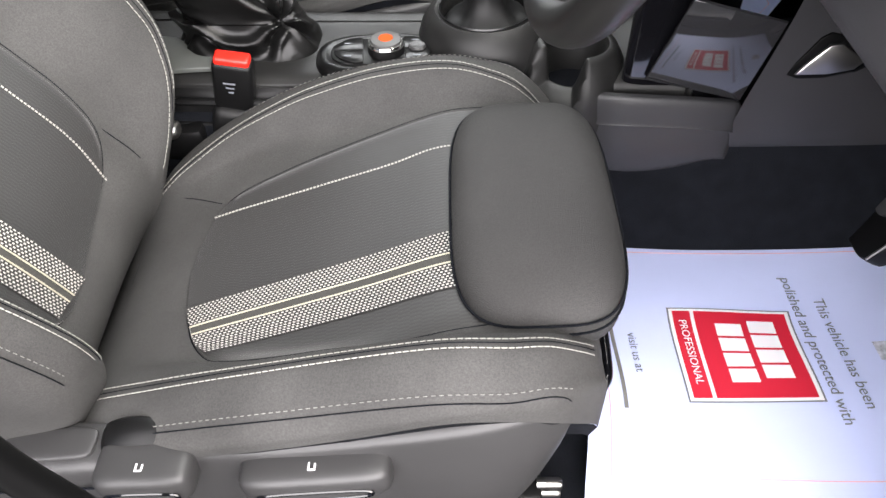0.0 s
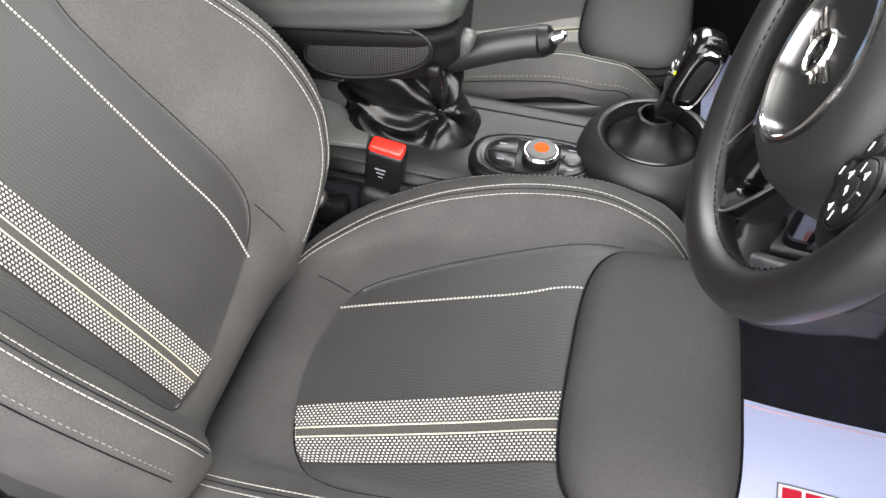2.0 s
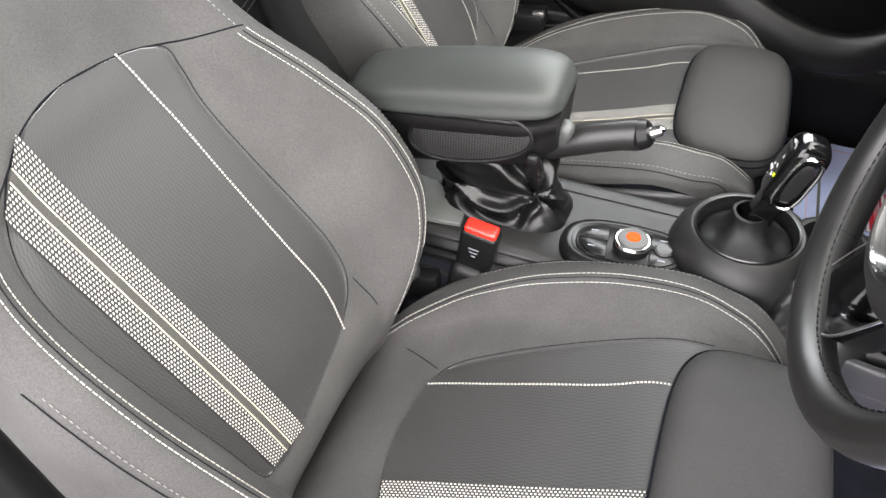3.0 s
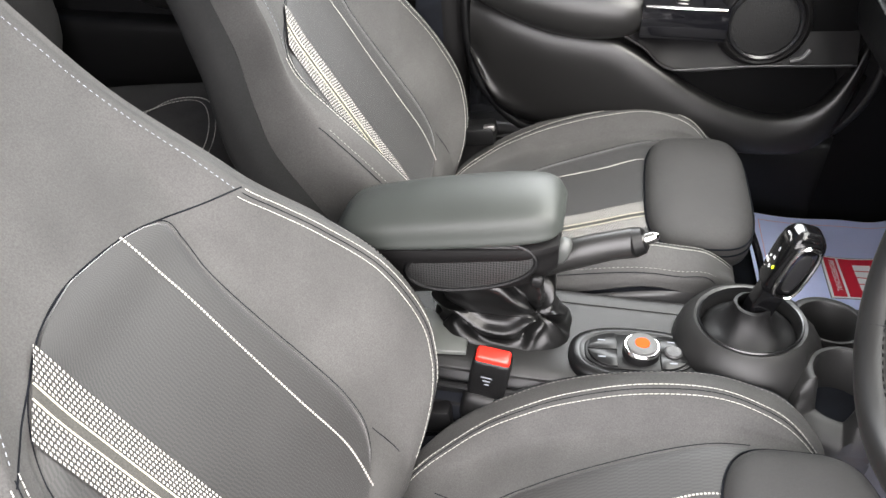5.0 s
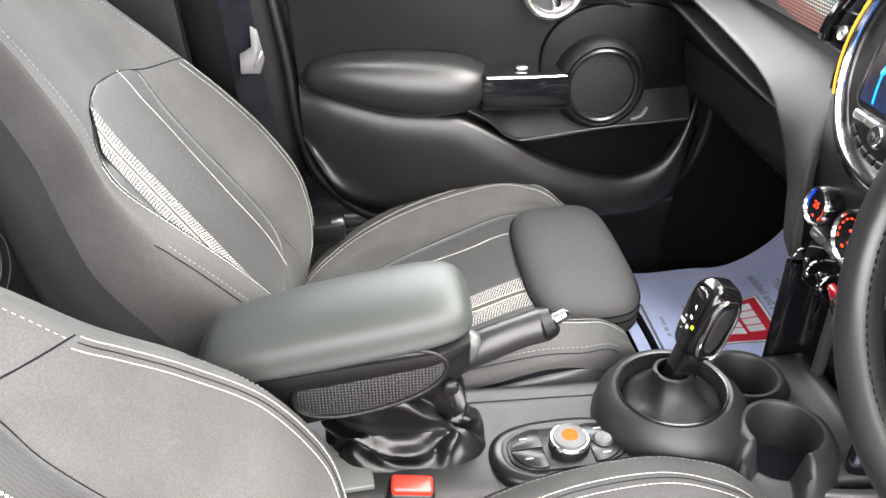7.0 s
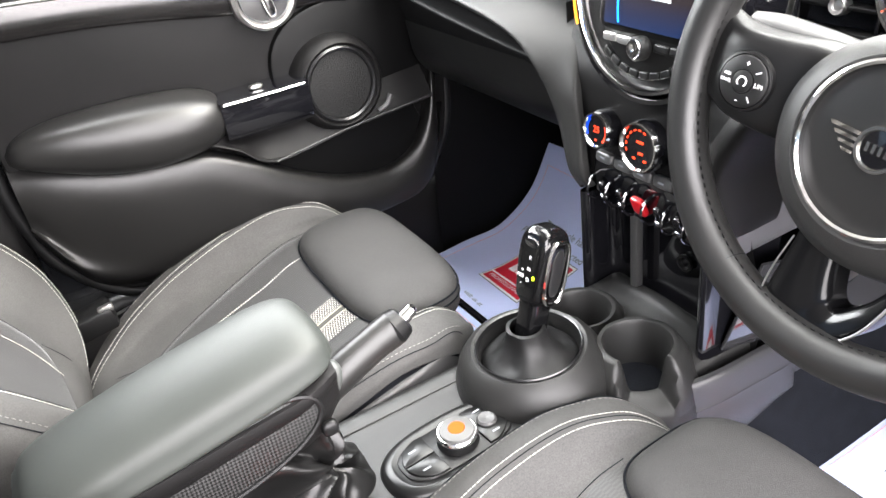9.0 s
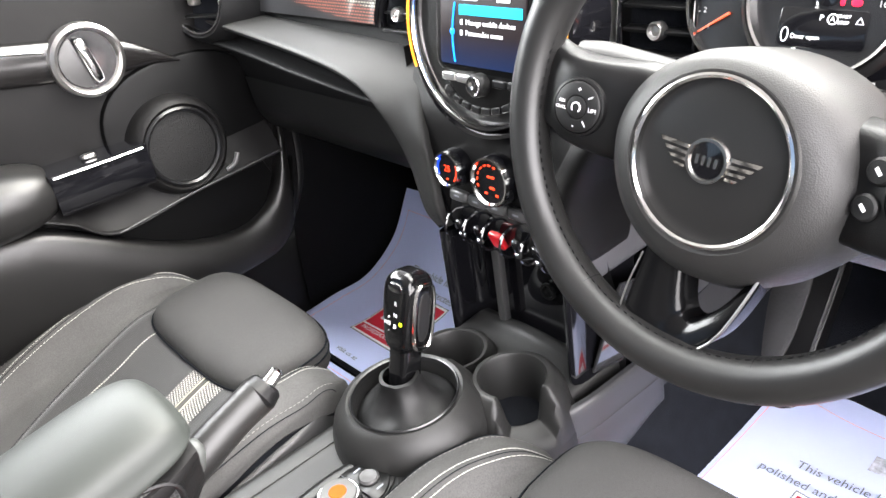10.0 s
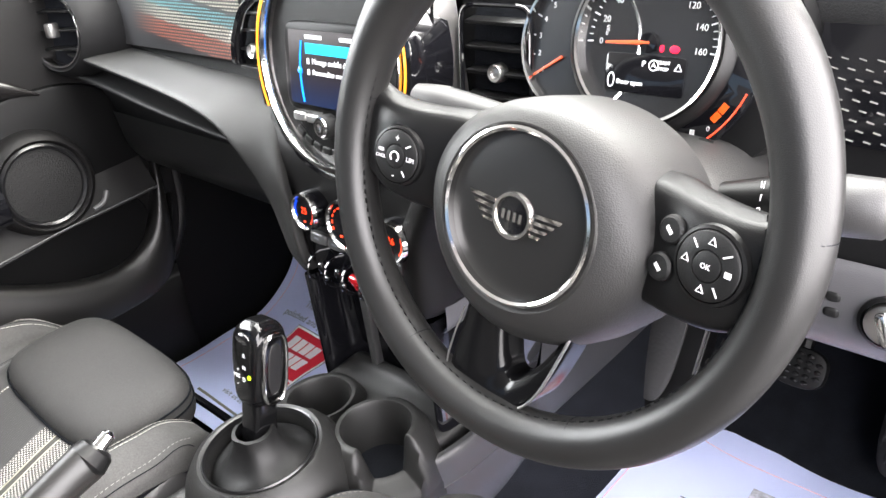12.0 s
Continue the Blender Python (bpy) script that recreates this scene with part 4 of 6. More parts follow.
bowl = part("selector_bowl", clear_of_cups(spin([(0.098, -0.13), (0.096, -0.05), (0.093, -0.008), (0.0915, -0.003), (0.09, 0.003), (0.089, 0.014), (0.084, 0.03), (0.074, 0.045), (0.066, 0.05), (0.0605, 0.048), (0.058, 0.036), (0.057, 0.01)], 128, _g)), M_CONSOLE_LIT, console)
part("bowl_ring", spin([(0.0622, 0.0497), (0.0612, 0.0515), (0.0597, 0.0508), (0.0588, 0.046)], 64, _g), M_RING, bowl, "thin glossy ring")


# cup holders, the driver's with a notch in its wall
def cup(x, y, r, z0, z1, beside, notch=None, wide=0.5, deep=0.04, skirt=0.1):
    P = []
    for i in range(240):
        w = 2 * math.pi * i / 240
        d = 0.0
        if notch is not None:
            a = abs((w - notch + math.pi) % (2 * math.pi) - math.pi)
            k = max(0.0, min(1.0, (wide - a) / (0.45 * wide)))
            d = deep * (0.35 * k + 0.65 * k * k * (3 - 2 * k))
        top = z1 - d
        slim = 1 - 0.58 * max(0.0, math.cos(w - beside)) ** 2
        P.append([Vector((x + q * math.cos(w), y + q * math.sin(w), z)) for q, z in [(r + (q - r) * (slim if q > r + 0.007 else 1.0), z) for q, z in ((r + 0.030, skirt), (r + 0.036, 0.5 * (skirt + z1) - 0.01), (r + 0.0345, z1 - 0.066), (r + 0.0333, z1 - 0.0635), (r + 0.0333, z1 - 0.061), (r + 0.030, min(z1 - 0.042, top - 0.012)), (r + 0.021, min(z1 - 0.018, top - 0.007)), (r + 0.012, top - 0.003), (r + 0.006, top), (r + 0.002, top - 0.0005), (r, top - 0.005), (r - 0.003, z0 + 0.004), (r - 0.008, z0), (0.0, z0))]])
    return net(bmesh.new(), P, True, False)
part("cup_holder", cup(*CUPS[0], 0.15, 0.268, radians(-90)), M_CONSOLE_LIT, console, "round black cup holder")
part("cup_holder", cup(*CUPS[1], 0.145, 0.272, radians(90), radians(240), 0.72, 0.040, 0.04), M_CONSOLE_LIT, console, "round black cup holder with a notched wall")
part("front_tray", clear_of_cups(skin([[(x, y, z + d * max(0.0, 1 - abs(y) / 0.11)) for y, z in ((-0.112, 0.16), (-0.110, 0.225), (-0.098, 0.246), (-0.06, 0.252), (0.0, 0.254), (0.06, 0.252), (0.09, 0.246), (0.104, 0.19))] for x, d in ((0.19, -0.004), (0.215, -0.004), (0.235, 0.002), (0.245, 0.007), (0.256, 0.007), (0.268, -0.008), (0.30, -0.02))], 30, 60)), M_CONSOLE_LIT, console)
# lower side trim facing the driver's footwell
part("side_trim", skin([[(x, -0.118 - o, z1), (x, -0.126 - o, z1 - 0.004), (x, -0.13 - o, z1 - 0.035), (x, -0.131 - o, z1 - 0.038), (x, -0.128 - o, z1 - 0.041), (x, -0.13 - o, z1 - 0.08), (x, -0.12 - o, z0), (x, -0.08, z0 - 0.01)] for x, z0, z1, o in ((0.178, 0.11, 0.235, -0.006), (0.22, 0.115, 0.238, 0.003), (0.28, 0.12, 0.235, 0.003), (0.345, 0.145, 0.228, 0.0), (0.360, 0.158, 0.220, -0.006))], 20, 40), M_SIDE, console, "grey plastic lower side trim")

M_KNOB = mat("selector_gloss", (0.003, 0.003, 0.0033), 0.13, vary=0.05, spec=0.4)
selector = thing("gear_selector", (0.065, 0.003, 0.24), "piano black automatic gear selector with chrome trim", "gear selector")
def gaiter(m):
    P = []
    for i in range(48):
        w = 2 * math.pi * i / 48
        f = 1 + 0.035 * math.sin(3 * w + 0.6) + 0.02 * math.sin(7 * w)
        P.append([m @ Vector((r * (f if 0.02 < r < 0.05 else 1) * math.cos(w), r * (f if 0.02 < r < 0.05 else 1) * math.sin(w), z + (0.003 * math.sin(5 * w) if 0.024 < r < 0.05 else 0))) for r, z in ((0.058, 0.012), (0.0565, 0.03), (0.05, 0.037), (0.042, 0.041), (0.033, 0.047), (0.0255, 0.058), (0.0225, 0.068), (0.022, 0.075), (0.0185, 0.076))])
    return net(bmesh.new(), P, True, False)
part("gaiter", gaiter(_g), M_RUBBER, selector, "soft black rubber gaiter")
_k0, _k1 = Vector((0.060, 0.004, 0.298)), Vector((0.090, 0.001, 0.418))
_kd = (_k1 - _k0).normalized()
_km = axes(_k0, Vector((0, 1, 0)).cross(_kd), (0, 1, 0), _kd) @ pose(0, 0, 0, 0, 0, 6)
part("shaft", skin([[_km @ Vector((x * w, y * w, h)) for x, y in oval(0.015, 0.013, 16, 5.0)] for h, w in ((-0.02, 1.05), (0.0, 1.02), (0.02, 1.0), (0.055, 1.0))], 8, 32, cv=True, caps=True), M_KNOB, selector)
knob = part("knob", skin([[_km @ Vector((x * wx + dx, y * wy, h)) for x, y in oval(0.0200, 0.0192, 24, 4.4)] for h, wx, wy, dx in ((0.042, 0.78, 0.75, 0.0), (0.052, 0.98, 0.98, 0.0), (0.085, 1.08, 1.1, 0.0), (0.110, 1.07, 1.1, 0.0), (0.121, 0.97, 1.0, 0.0), (0.128, 0.76, 0.78, 0.0), (0.1315, 0.45, 0.5, 0.0), (0.132, 0.05, 0.05, 0.0))], 28, 40, cv=True, caps=True), M_KNOB, selector)
# chrome loop with the unlock key on the driver's face, letters on the rear face
_loop = [_km @ Vector((x, -0.0213, h)) for x, h in [(a + 0.002, b) for a, b in oval(0.0145, 0.037, 40, 3.4, 0.0, 0.083)]]
part("knob_loop", tube(_loop, 0.0023, 8, closed=True), M_CHROME, knob, "chrome loop")
part("unlock_key", pad(0.018, 0.003, 0.056, _km @ pose(0.002, -0.0213, 0.083), 3.0), M_RUBBER, knob, "dark unlock key")
part("knob_cap", pad(0.006, 0.021, 0.013, _km @ pose(-0.0195, 0.0, 0.1155, 0, -12, 0), 3.0), M_GLOSS, knob, "glossy thumb button")
_rf = _km @ axes((-0.0217, -0.003, 0.079), (0, -1, 0), (0, 0, 1), (-1, 0, 0))
for ch, dx, dy in (("R", 0.0, 0.020), ("N", 0.0, 0.007), ("D", 0.0, -0.006), ("M/S", -0.011, -0.004), ("+", -0.009, 0.003), ("-", -0.009, -0.012)):
    part("gear_letter", lettering(ch, 0.0064, _rf @ pose(dx, dy, 0)), M_MARK, knob, "white gear letter")
part("gear_light", pad(0.004, 0.0045, 0.001, _rf @ pose(0.008, -0.001, 0.0)), mat("gear_light", (0.5, 0.6, 0.02), 0.4, emit=(0.6, 0.8, 0.0), power=1.0), knob, "lit yellow-green gear light")

handbrake = thing("handbrake", (-0.2, 0.02, 0.24), "black leather handbrake lever with chrome release button", "handbrake")
grip = part("grip", tube([(-0.23, 0.008, 0.31), (-0.20, 0.011, 0.332), (-0.16, 0.015, 0.351), (-0.12, 0.018, 0.365), (-0.096, 0.02, 0.371)], [0.012, 0.0155, 0.0175, 0.0165, 0.0175], 20, n=18, flat=1.15), M_LEATHER, handbrake)
part("grip_cap", tube([(-0.098, 0.02, 0.3705), (-0.095, 0.02, 0.3715), (-0.084, 0.021, 0.3755), (-0.081, 0.021, 0.377)], [0.0175, 0.0195, 0.0165, 0.012], 20), M_PLASTIC, handbrake)
part("release_button", tube([(-0.083, 0.021, 0.376), (-0.07, 0.022, 0.383), (-0.067, 0.022, 0.3845)], [0.0075, 0.0066, 0.003], 14), M_CHROME, handbrake, "chrome release button")
part("lever_bracket", pad(0.022, 0.024, 0.036, pose(-0.180, -0.012, 0.373, 0, 20, 0)), mat("pale_tab", (0.045, 0.048, 0.046), 0.45, vary=0.05), handbrake, "pale grey release tab")


def boot():
    """A loose leather sleeve whose creases run out from a knot on its front corner."""
    rows = []
    for k in range(65):
        t = k / 64
        z = mix(0.231, 0.350, t)
        low = math.exp(-(t / 0.14) ** 2)
        a = mix(0.086, 0.062, t) + 0.008 * low
        b = mix(0.048, 0.033, t) + 0.008 * low
        ring = []
        for i in range(144):
            w = 2 * math.pi * i / 144
            c, s = math.cos(w), math.sin(w)
            off = (w - radians(318) + math.pi) % (2 * math.pi) - math.pi
            drift = noise.noise(Vector((1.6 * c, 1.6 * s, 2.0 * t)))
            turn = math.atan2((t - 0.42) * 1.5, off * 0.62)
            far = math.hypot((t - 0.42) * 1.5, off * 0.62)
            wave = 5.5 * turn + 3.4 * drift + 1.3 * far
            fold = 0.016 * (math.sqrt(math.sin(0.5 * wave) ** 2 + 0.006) - 0.55) + 0.004 * math.sin(1.7 * wave + 2.0)
            fade = min(1.0, t / 0.2) * min(1.0, (1.04 - t) / 0.22) * min(1.0, far / 0.16)
            r = fold * fade * (1 - 0.4 * max(0.0, c)) - 0.010 * math.exp(-(far / 0.14) ** 2)
            ring.append(Vector((-0.250 - 0.016 * t + (a + r) * math.copysign(abs(c) ** 0.7, c), 0.004 + (b + r) * math.copysign(abs(s) ** 0.7, s), z + 0.5 * r)))
        rows.append(ring)
    return net(bmesh.new(), rows, False, True, True)
part("gaiter", boot(), M_GAITER, handbrake, "creased black leather gaiter")

arm = thing("armrest_box", (-0.3, 0.0, 0.33), "padded dark grey centre armrest above the handbrake", "centre armrest")
part("lid", skin([[(x, y * w - 0.004, zc + h * t) for y, t in ((-0.057, -0.36), (-0.061, 0.08), (-0.054, 0.62), (-0.025, 0.95), (0.015, 0.98), (0.044, 0.66), (0.051, 0.05), (0.046, -0.4), (0.0, -0.45))] for x, zc, h, w in ((-0.452, 0.384, 0.010, 0.7), (-0.43, 0.388, 0.026, 0.92), (-0.36, 0.401, 0.034, 1.0), (-0.28, 0.415, 0.036, 1.02), (-0.22, 0.425, 0.035, 0.98), (-0.192, 0.428, 0.027, 0.86), (-0.179, 0.427, 0.010, 0.62))], 42, 44, cv=True, caps=True), M_PLEATHER, arm, "smooth padded dark grey lid")
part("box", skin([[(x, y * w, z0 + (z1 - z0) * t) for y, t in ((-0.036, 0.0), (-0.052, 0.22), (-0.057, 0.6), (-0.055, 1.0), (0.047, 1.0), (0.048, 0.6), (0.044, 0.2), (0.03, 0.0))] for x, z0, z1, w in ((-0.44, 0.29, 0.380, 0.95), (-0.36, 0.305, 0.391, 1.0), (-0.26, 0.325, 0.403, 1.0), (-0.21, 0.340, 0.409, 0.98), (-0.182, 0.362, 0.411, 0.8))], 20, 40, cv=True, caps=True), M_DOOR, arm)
_ov = axes((-0.283, -0.0590, 0.3715), (0.965, 0, 0.26), (-0.26, 0.05, 0.965), (0, -1, 0.05))
part("grille_rim", tube([_ov @ Vector((x, y, 0.001)) for x, y in oval(0.079, 0.032, 56, 2.2)], 0.0028, 8, closed=True), M_PLASTIC, arm, "oval grille rim")
part("grille", slab(oval(0.077, 0.030, 48, 2.2), 0.004, _ov @ pose(0, 0, 0.0012), 0.001), mesh_cloth("arm_grille", 420, (0.002, 0.002, 0.002), (0.03, 0.03, 0.03)), arm, "black mesh oval grille")
part("pivot_cap", pad(0.016, 0.01, 0.016, pose(-0.203, -0.062, 0.362)), M_PLASTIC, arm)

M_POD = mat("pod_black", (0.0042, 0.0043, 0.0044), 0.3, vary=0.08, spec=0.3)
pod = thing("control_pod", (-0.075, -0.042, 0.23), "black control pod with chrome-ringed rotary knob", "control pod")
_pm = pose(-0.076, -0.04, 0.232, 0, 0, 4)
part("pod_body", skin([[_pm @ Vector((x, y, z)) for x, y in oval(a, b, 16, 2.6)] for a, b, z in ((0.086, 0.052, -0.02), (0.084, 0.05, 0.004), (0.080, 0.046, 0.012), (0.072, 0.039, 0.0145), (0.068, 0.035, 0.0135))], 12, 56, cv=True, caps=True), M_POD, pod)
part("pod_face", slab(oval(0.066, 0.031, 48, 3.0), 0.004, _pm @ pose(0.002, 0, 0.0155), 0.002), M_PLASTIC, pod)
def half_moon(s, y0, y1):
    """A key that fills part of the face's rounded end."""
    ends = [(s * (0.027 + 0.035 * math.sqrt(max(0.0, 1 - (y / 0.0295) ** 2))), y) for y in [mix(y0, y1, i / 12) for i in range(13)]]
    return [(s * 0.026, y0)] + ends + [(s * 0.026, y1)]
for s, y0, y1 in ((-1, -0.0285, -0.0008), (-1, 0.0008, 0.0285), (1, -0.0285, -0.0008), (1, 0.0008, 0.0285)):
    key = part("pod_key", slab(half_moon(s, y0, y1), 0.004, _pm @ pose(0.002, 0, 0.018), 0.0012), M_POD, pod)
    part("key_mark", block(0.009, 0.0022, 0.0005, 0, _pm @ pose(s * 0.043, 0.5 * (y0 + y1) * (1.25 if s > 0 else 1.0), 0.0183)), M_INK, key, "pale printed mark")
part("pod_key", spin([(0.0115, 0.0), (0.0112, 0.0055), (0.009, 0.0075), (0.0, 0.0065)], 28, _pm @ pose(0.044, 0.0, 0.0145)), M_GREY, pod, "round black key")
_rk = pose(-0.071, -0.041, 0.242)
kn = part("rotary_knob", spin([(0.023, 0.0), (0.0225, 0.014), (0.0205, 0.019), (0.0, 0.0195)], 36, _rk), M_RUBBER, pod)
part("knob_ring", spin([(0.0230, 0.0155), (0.0224, 0.0178), (0.0207, 0.0195), (0.0197, 0.0195)], 36, _rk), M_CHROME, kn, "chrome ring")
part("knob_top", spin([(0.0198, 0.0190), (0.0185, 0.0222), (0.0125, 0.0232), (0.0, 0.0236)], 36, _rk), mat("grey_top", (0.05, 0.05, 0.049), 0.5), kn, "satin grey top")
part("knob_badge", spin([(0.0092, 0.0233), (0.0085, 0.0241), (0.0, 0.0244)], 28, _rk), M_ORANGE, kn, "orange badge")

buckle = thing("seat_belt_buckle", (-0.25, -0.10, 0.17), "black seat belt buckle with red release button", "seat belt buckle")
part("buckle_body", block(0.048, 0.026, 0.078, 0.006, pose(-0.252, -0.10, 0.235, 6, 8, 0), seg=3), M_PLASTIC, buckle)
part("release_button", block(0.042, 0.02, 0.012, 0.004, pose(-0.2465, -0.105, 0.2745, 6, 8, 0), seg=3), M_BUCKLE, buckle, "red plastic release button")
part("buckle_boot", block(0.05, 0.03, 0.05, 0.012, pose(-0.262, -0.105, 0.185, 0, 12, 0), seg=3), M_RUBBER, buckle)
for i in range(3):
    part("printed_mark", block(0.014 - 0.004 * i, 0.0006, 0.0022, 0, pose(-0.253, -0.1165, 0.248 - 0.006 * i, 6, 8, 0)), M_INK, buckle)


# ---- paper mats ----
def paper(grid, label, side):
    """A sheet with its printed frame, badge and lines; the badge's own axes are s (along the car) and w (across)."""
    ob = thing("paper_mat", grid[0][0], label, "paper mat", "paper floor mats")
    P = skin_points(grid, 40, 32)
    part("sheet", net(bmesh.new(), P), M_PAPER, ob)
    n, m = len(P) - 1, len(P[0]) - 1

    def at(u, v, lift=0.0008):
        a, b = u * n, v * m
        i, j = min(int(a), n - 1), min(int(b), m - 1)
        return P[i][j].lerp(P[i + 1][j], a - i).lerp(P[i][j + 1].lerp(P[i + 1][j + 1], a - i), b - j) + Vector((0, 0, lift))

    def patch(u0, u1, v0, v1, lift, k=8):
        return net(bmesh.new(), [[at(mix(u0, u1, i / k), mix(v0, v1, j / k), lift) for j in range(k + 1)] for i in range(k + 1)])

    def words(body, size, u, v, lift=0.0006):
        """Letters that follow the sheet's waves."""
        o = at(u, v)
        flat = Vector((1, 1, 0))
        bm = lettering(body, size, axes(o, (at(u, v - 0.02) - at(u, v + 0.02)) * flat, (at(u + 0.02, v) - at(u - 0.02, v)) * flat, (0, 0, 1)), 0.0001)
        for p in bm.verts:
            b = float(np.interp(p.co.y, [q.y for q in P[round(u * n)]], range(m + 1))) / m
            a = float(np.interp(p.co.x, [r[round(b * m)].x for r in P], range(n + 1))) / n
            b = float(np.interp(p.co.y, [q.y for q in P[round(a * n)]], range(m + 1))) / m
            p.co.z += at(a, b, lift + 0.0012).z - o.z
        return bm
    for a, b in (((0.06, 0.06), (0.92, 0.06)), ((0.92, 0.06), (0.92, 0.94)), ((0.92, 0.94), (0.06, 0.94)), ((0.06, 0.94), (0.06, 0.06))):
        part("frame_line", tube([at(mix(a[0], b[0], i / 30), mix(a[1], b[1], i / 30), 0.0003) for i in range(31)], 0.0006, 4), M_PINK, ob, "thin pink frame line")
    badge = part("badge_edge", patch(0.285, 0.615, 0.315, 0.665, 0.0009), M_INK, ob)
    part("badge_border", patch(0.29, 0.61, 0.32, 0.66, 0.0013), M_WHITE, badge)
    part("badge_field", patch(0.36, 0.60, 0.33, 0.65, 0.0017), M_RED, badge, "red printed field")
    part("badge_band", patch(0.30, 0.35, 0.33, 0.65, 0.0017), M_RED, badge, "red printed band")
    for u in (0.445, 0.53):
        for k in range(4):
            part("badge_bar", patch(u - 0.034, u + 0.034, 0.385 + 0.056 * k + (0.014 if u > 0.5 else 0), 0.433 + 0.056 * k + (0.014 if u > 0.5 else 0), 0.0021), M_WHITE, badge, "broad white printed bar")
    part("badge_word", words("PROFESSIONAL", 0.0135, 0.325, 0.49, 0.0034), M_WHITE, badge, "white printed word")
    part("printed_line", words("polished and protected with", 0.0195, 0.645, 0.52), M_INK, ob, "grey printed line")
    part("printed_line", words("This vehicle has been", 0.0195, 0.71, 0.50), M_INK, ob, "grey printed line")
    part("printed_line", words("visit us at", 0.015, 0.165, 0.49), M_INK, ob, "grey printed line")
    part("printed_bar", patch(0.100, 0.112, 0.29, 0.69, 0.0009), M_THREAD_G, ob)
    part("printed_crest", patch(0.79, 0.85, 0.46, 0.53, 0.0008), mat("pale_ink", (0.42, 0.43, 0.5), 0.6, vary=0.5, vary_size=120), ob, "pale grey printed crest")
    return ob
paper([[(x + 0.03 * (j == 3) - 0.02 * (j == 0 and i == 0), y, z + 0.005 * ((i + j) % 2)) for j, y in enumerate((-0.525, -0.4, -0.27, -0.15))] for i, (x, z) in enumerate(((0.165, 0.018), (0.3, 0.016), (0.46, 0.014), (0.62, 0.026)))], "white printed paper mat in the driver's footwell", -1)
paper([[(x, y, z + 0.005 * ((i + j) % 2)) for j, y in enumerate((0.276, 0.397, 0.518, 0.64))] for i, (x, z) in enumerate(((0.165, 0.02), (0.252, 0.018), (0.339, 0.018), (0.426, 0.028), (0.508, 0.075), (0.565, 0.17)))], "white printed paper mat in the passenger's footwell", 1)

# ---- dashboard ----
dash = thing("dashboard", (0.4, 0, 0.3), "black grained dashboard with patterned and glossy trim", "dashboard")


def passenger_row(y, e):
    """Padded top, an undercut below the trim, a wide shelf with its front edge at height e, and a second lip under it."""
    top = mix(0.592, 0.609, (y - 0.17) / 0.38)
    k = 0.045 if y < 0.15 else 0.018 if y < 0.2 else 0.0
    return [(0.97, y, 0.72), (0.6, y, 0.75), (0.36, y, 0.745), (0.305, y, 0.725), (0.288, y, 0.70), (0.279, y, 0.64), (0.283, y, 0.622), (0.278, y, top + 0.006), (0.272, y, top - 0.012), (0.262, y, e - 0.012), (0.245, y, e - 0.022), (0.222 + k, y, e - 0.030), (0.203 + k, y, e - 0.028), (0.199 + k, y, e - 0.031), (0.204 + k, y, e - 0.036), (0.232, y, e - 0.05), (0.245, y, e - 0.08), (0.255, y, e - 0.11), (0.29, y, 0.42), (0.42, y, 0.36), (0.6, y, 0.34)]
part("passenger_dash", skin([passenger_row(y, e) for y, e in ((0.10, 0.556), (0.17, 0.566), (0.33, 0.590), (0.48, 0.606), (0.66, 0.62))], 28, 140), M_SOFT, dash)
part("glovebox_lid", skin([[(0.235, y, 0.52), (0.237, y, 0.50), (0.243, y, 0.46), (0.262, y, 0.43), (0.28, y, 0.42)] for y in (0.15, 0.3, 0.45, 0.56)], 12, 12), M_PLASTIC, dash)
part("driver_dash", skin([[(0.97, y, 0.72), (0.6, y, 0.75), (0.42, y, 0.745), (0.35, y, 0.72), (0.325, y, 0.69), (0.318, y, 0.61), (0.32, y, 0.575), (0.322, y, 0.545), (0.325, y, 0.52), (0.335, y, 0.47), (0.345, y, 0.44), (0.40, y, 0.425), (0.6, y, 0.42)] for y in (-0.66, -0.55, -0.42, -0.25, -0.10)], 24, 64), M_SOFT, dash)
part("centre_dash", skin([[(0.97, y, 0.72), (0.6, y, 0.75), (0.36, y, 0.77), (0.30, y, 0.765), (0.275, y, 0.73), (0.258, y, 0.62), (0.256, y, 0.5), (0.262, y, 0.40), (0.29, y, 0.3), (0.29, y, 0.2)] for y in (-0.118, 0.0, 0.118)], 10, 40), M_SOFT, dash)
# centre stack: soft shoulders round a glossy plate
def shoulder_row(z, w, x):
    return [(0.30, w - 0.012, z), (0.25, w - 0.012, z), (x + 0.03, w - 0.016, z), (x + 0.022, w - 0.024, z), (x + 0.018, w - 0.036, z), (x + 0.016, w - 0.040, z), (x + 0.016, 0.0, z), (x + 0.014, -w + 0.038, z), (x + 0.004, -w + 0.032, z), (x, -w + 0.012, z), (x + 0.012, -w + 0.001, z), (0.245, -w - 0.004, z), (0.30, -w - 0.004, z)]
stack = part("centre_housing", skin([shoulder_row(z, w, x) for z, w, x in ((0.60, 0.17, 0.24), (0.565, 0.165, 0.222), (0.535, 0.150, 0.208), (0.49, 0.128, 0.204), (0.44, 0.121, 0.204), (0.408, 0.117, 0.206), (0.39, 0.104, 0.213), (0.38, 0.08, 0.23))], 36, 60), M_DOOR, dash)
def sweep():
    """The passenger's shelf, which runs on round the display and down the stack as one padded lip."""
    rows = []
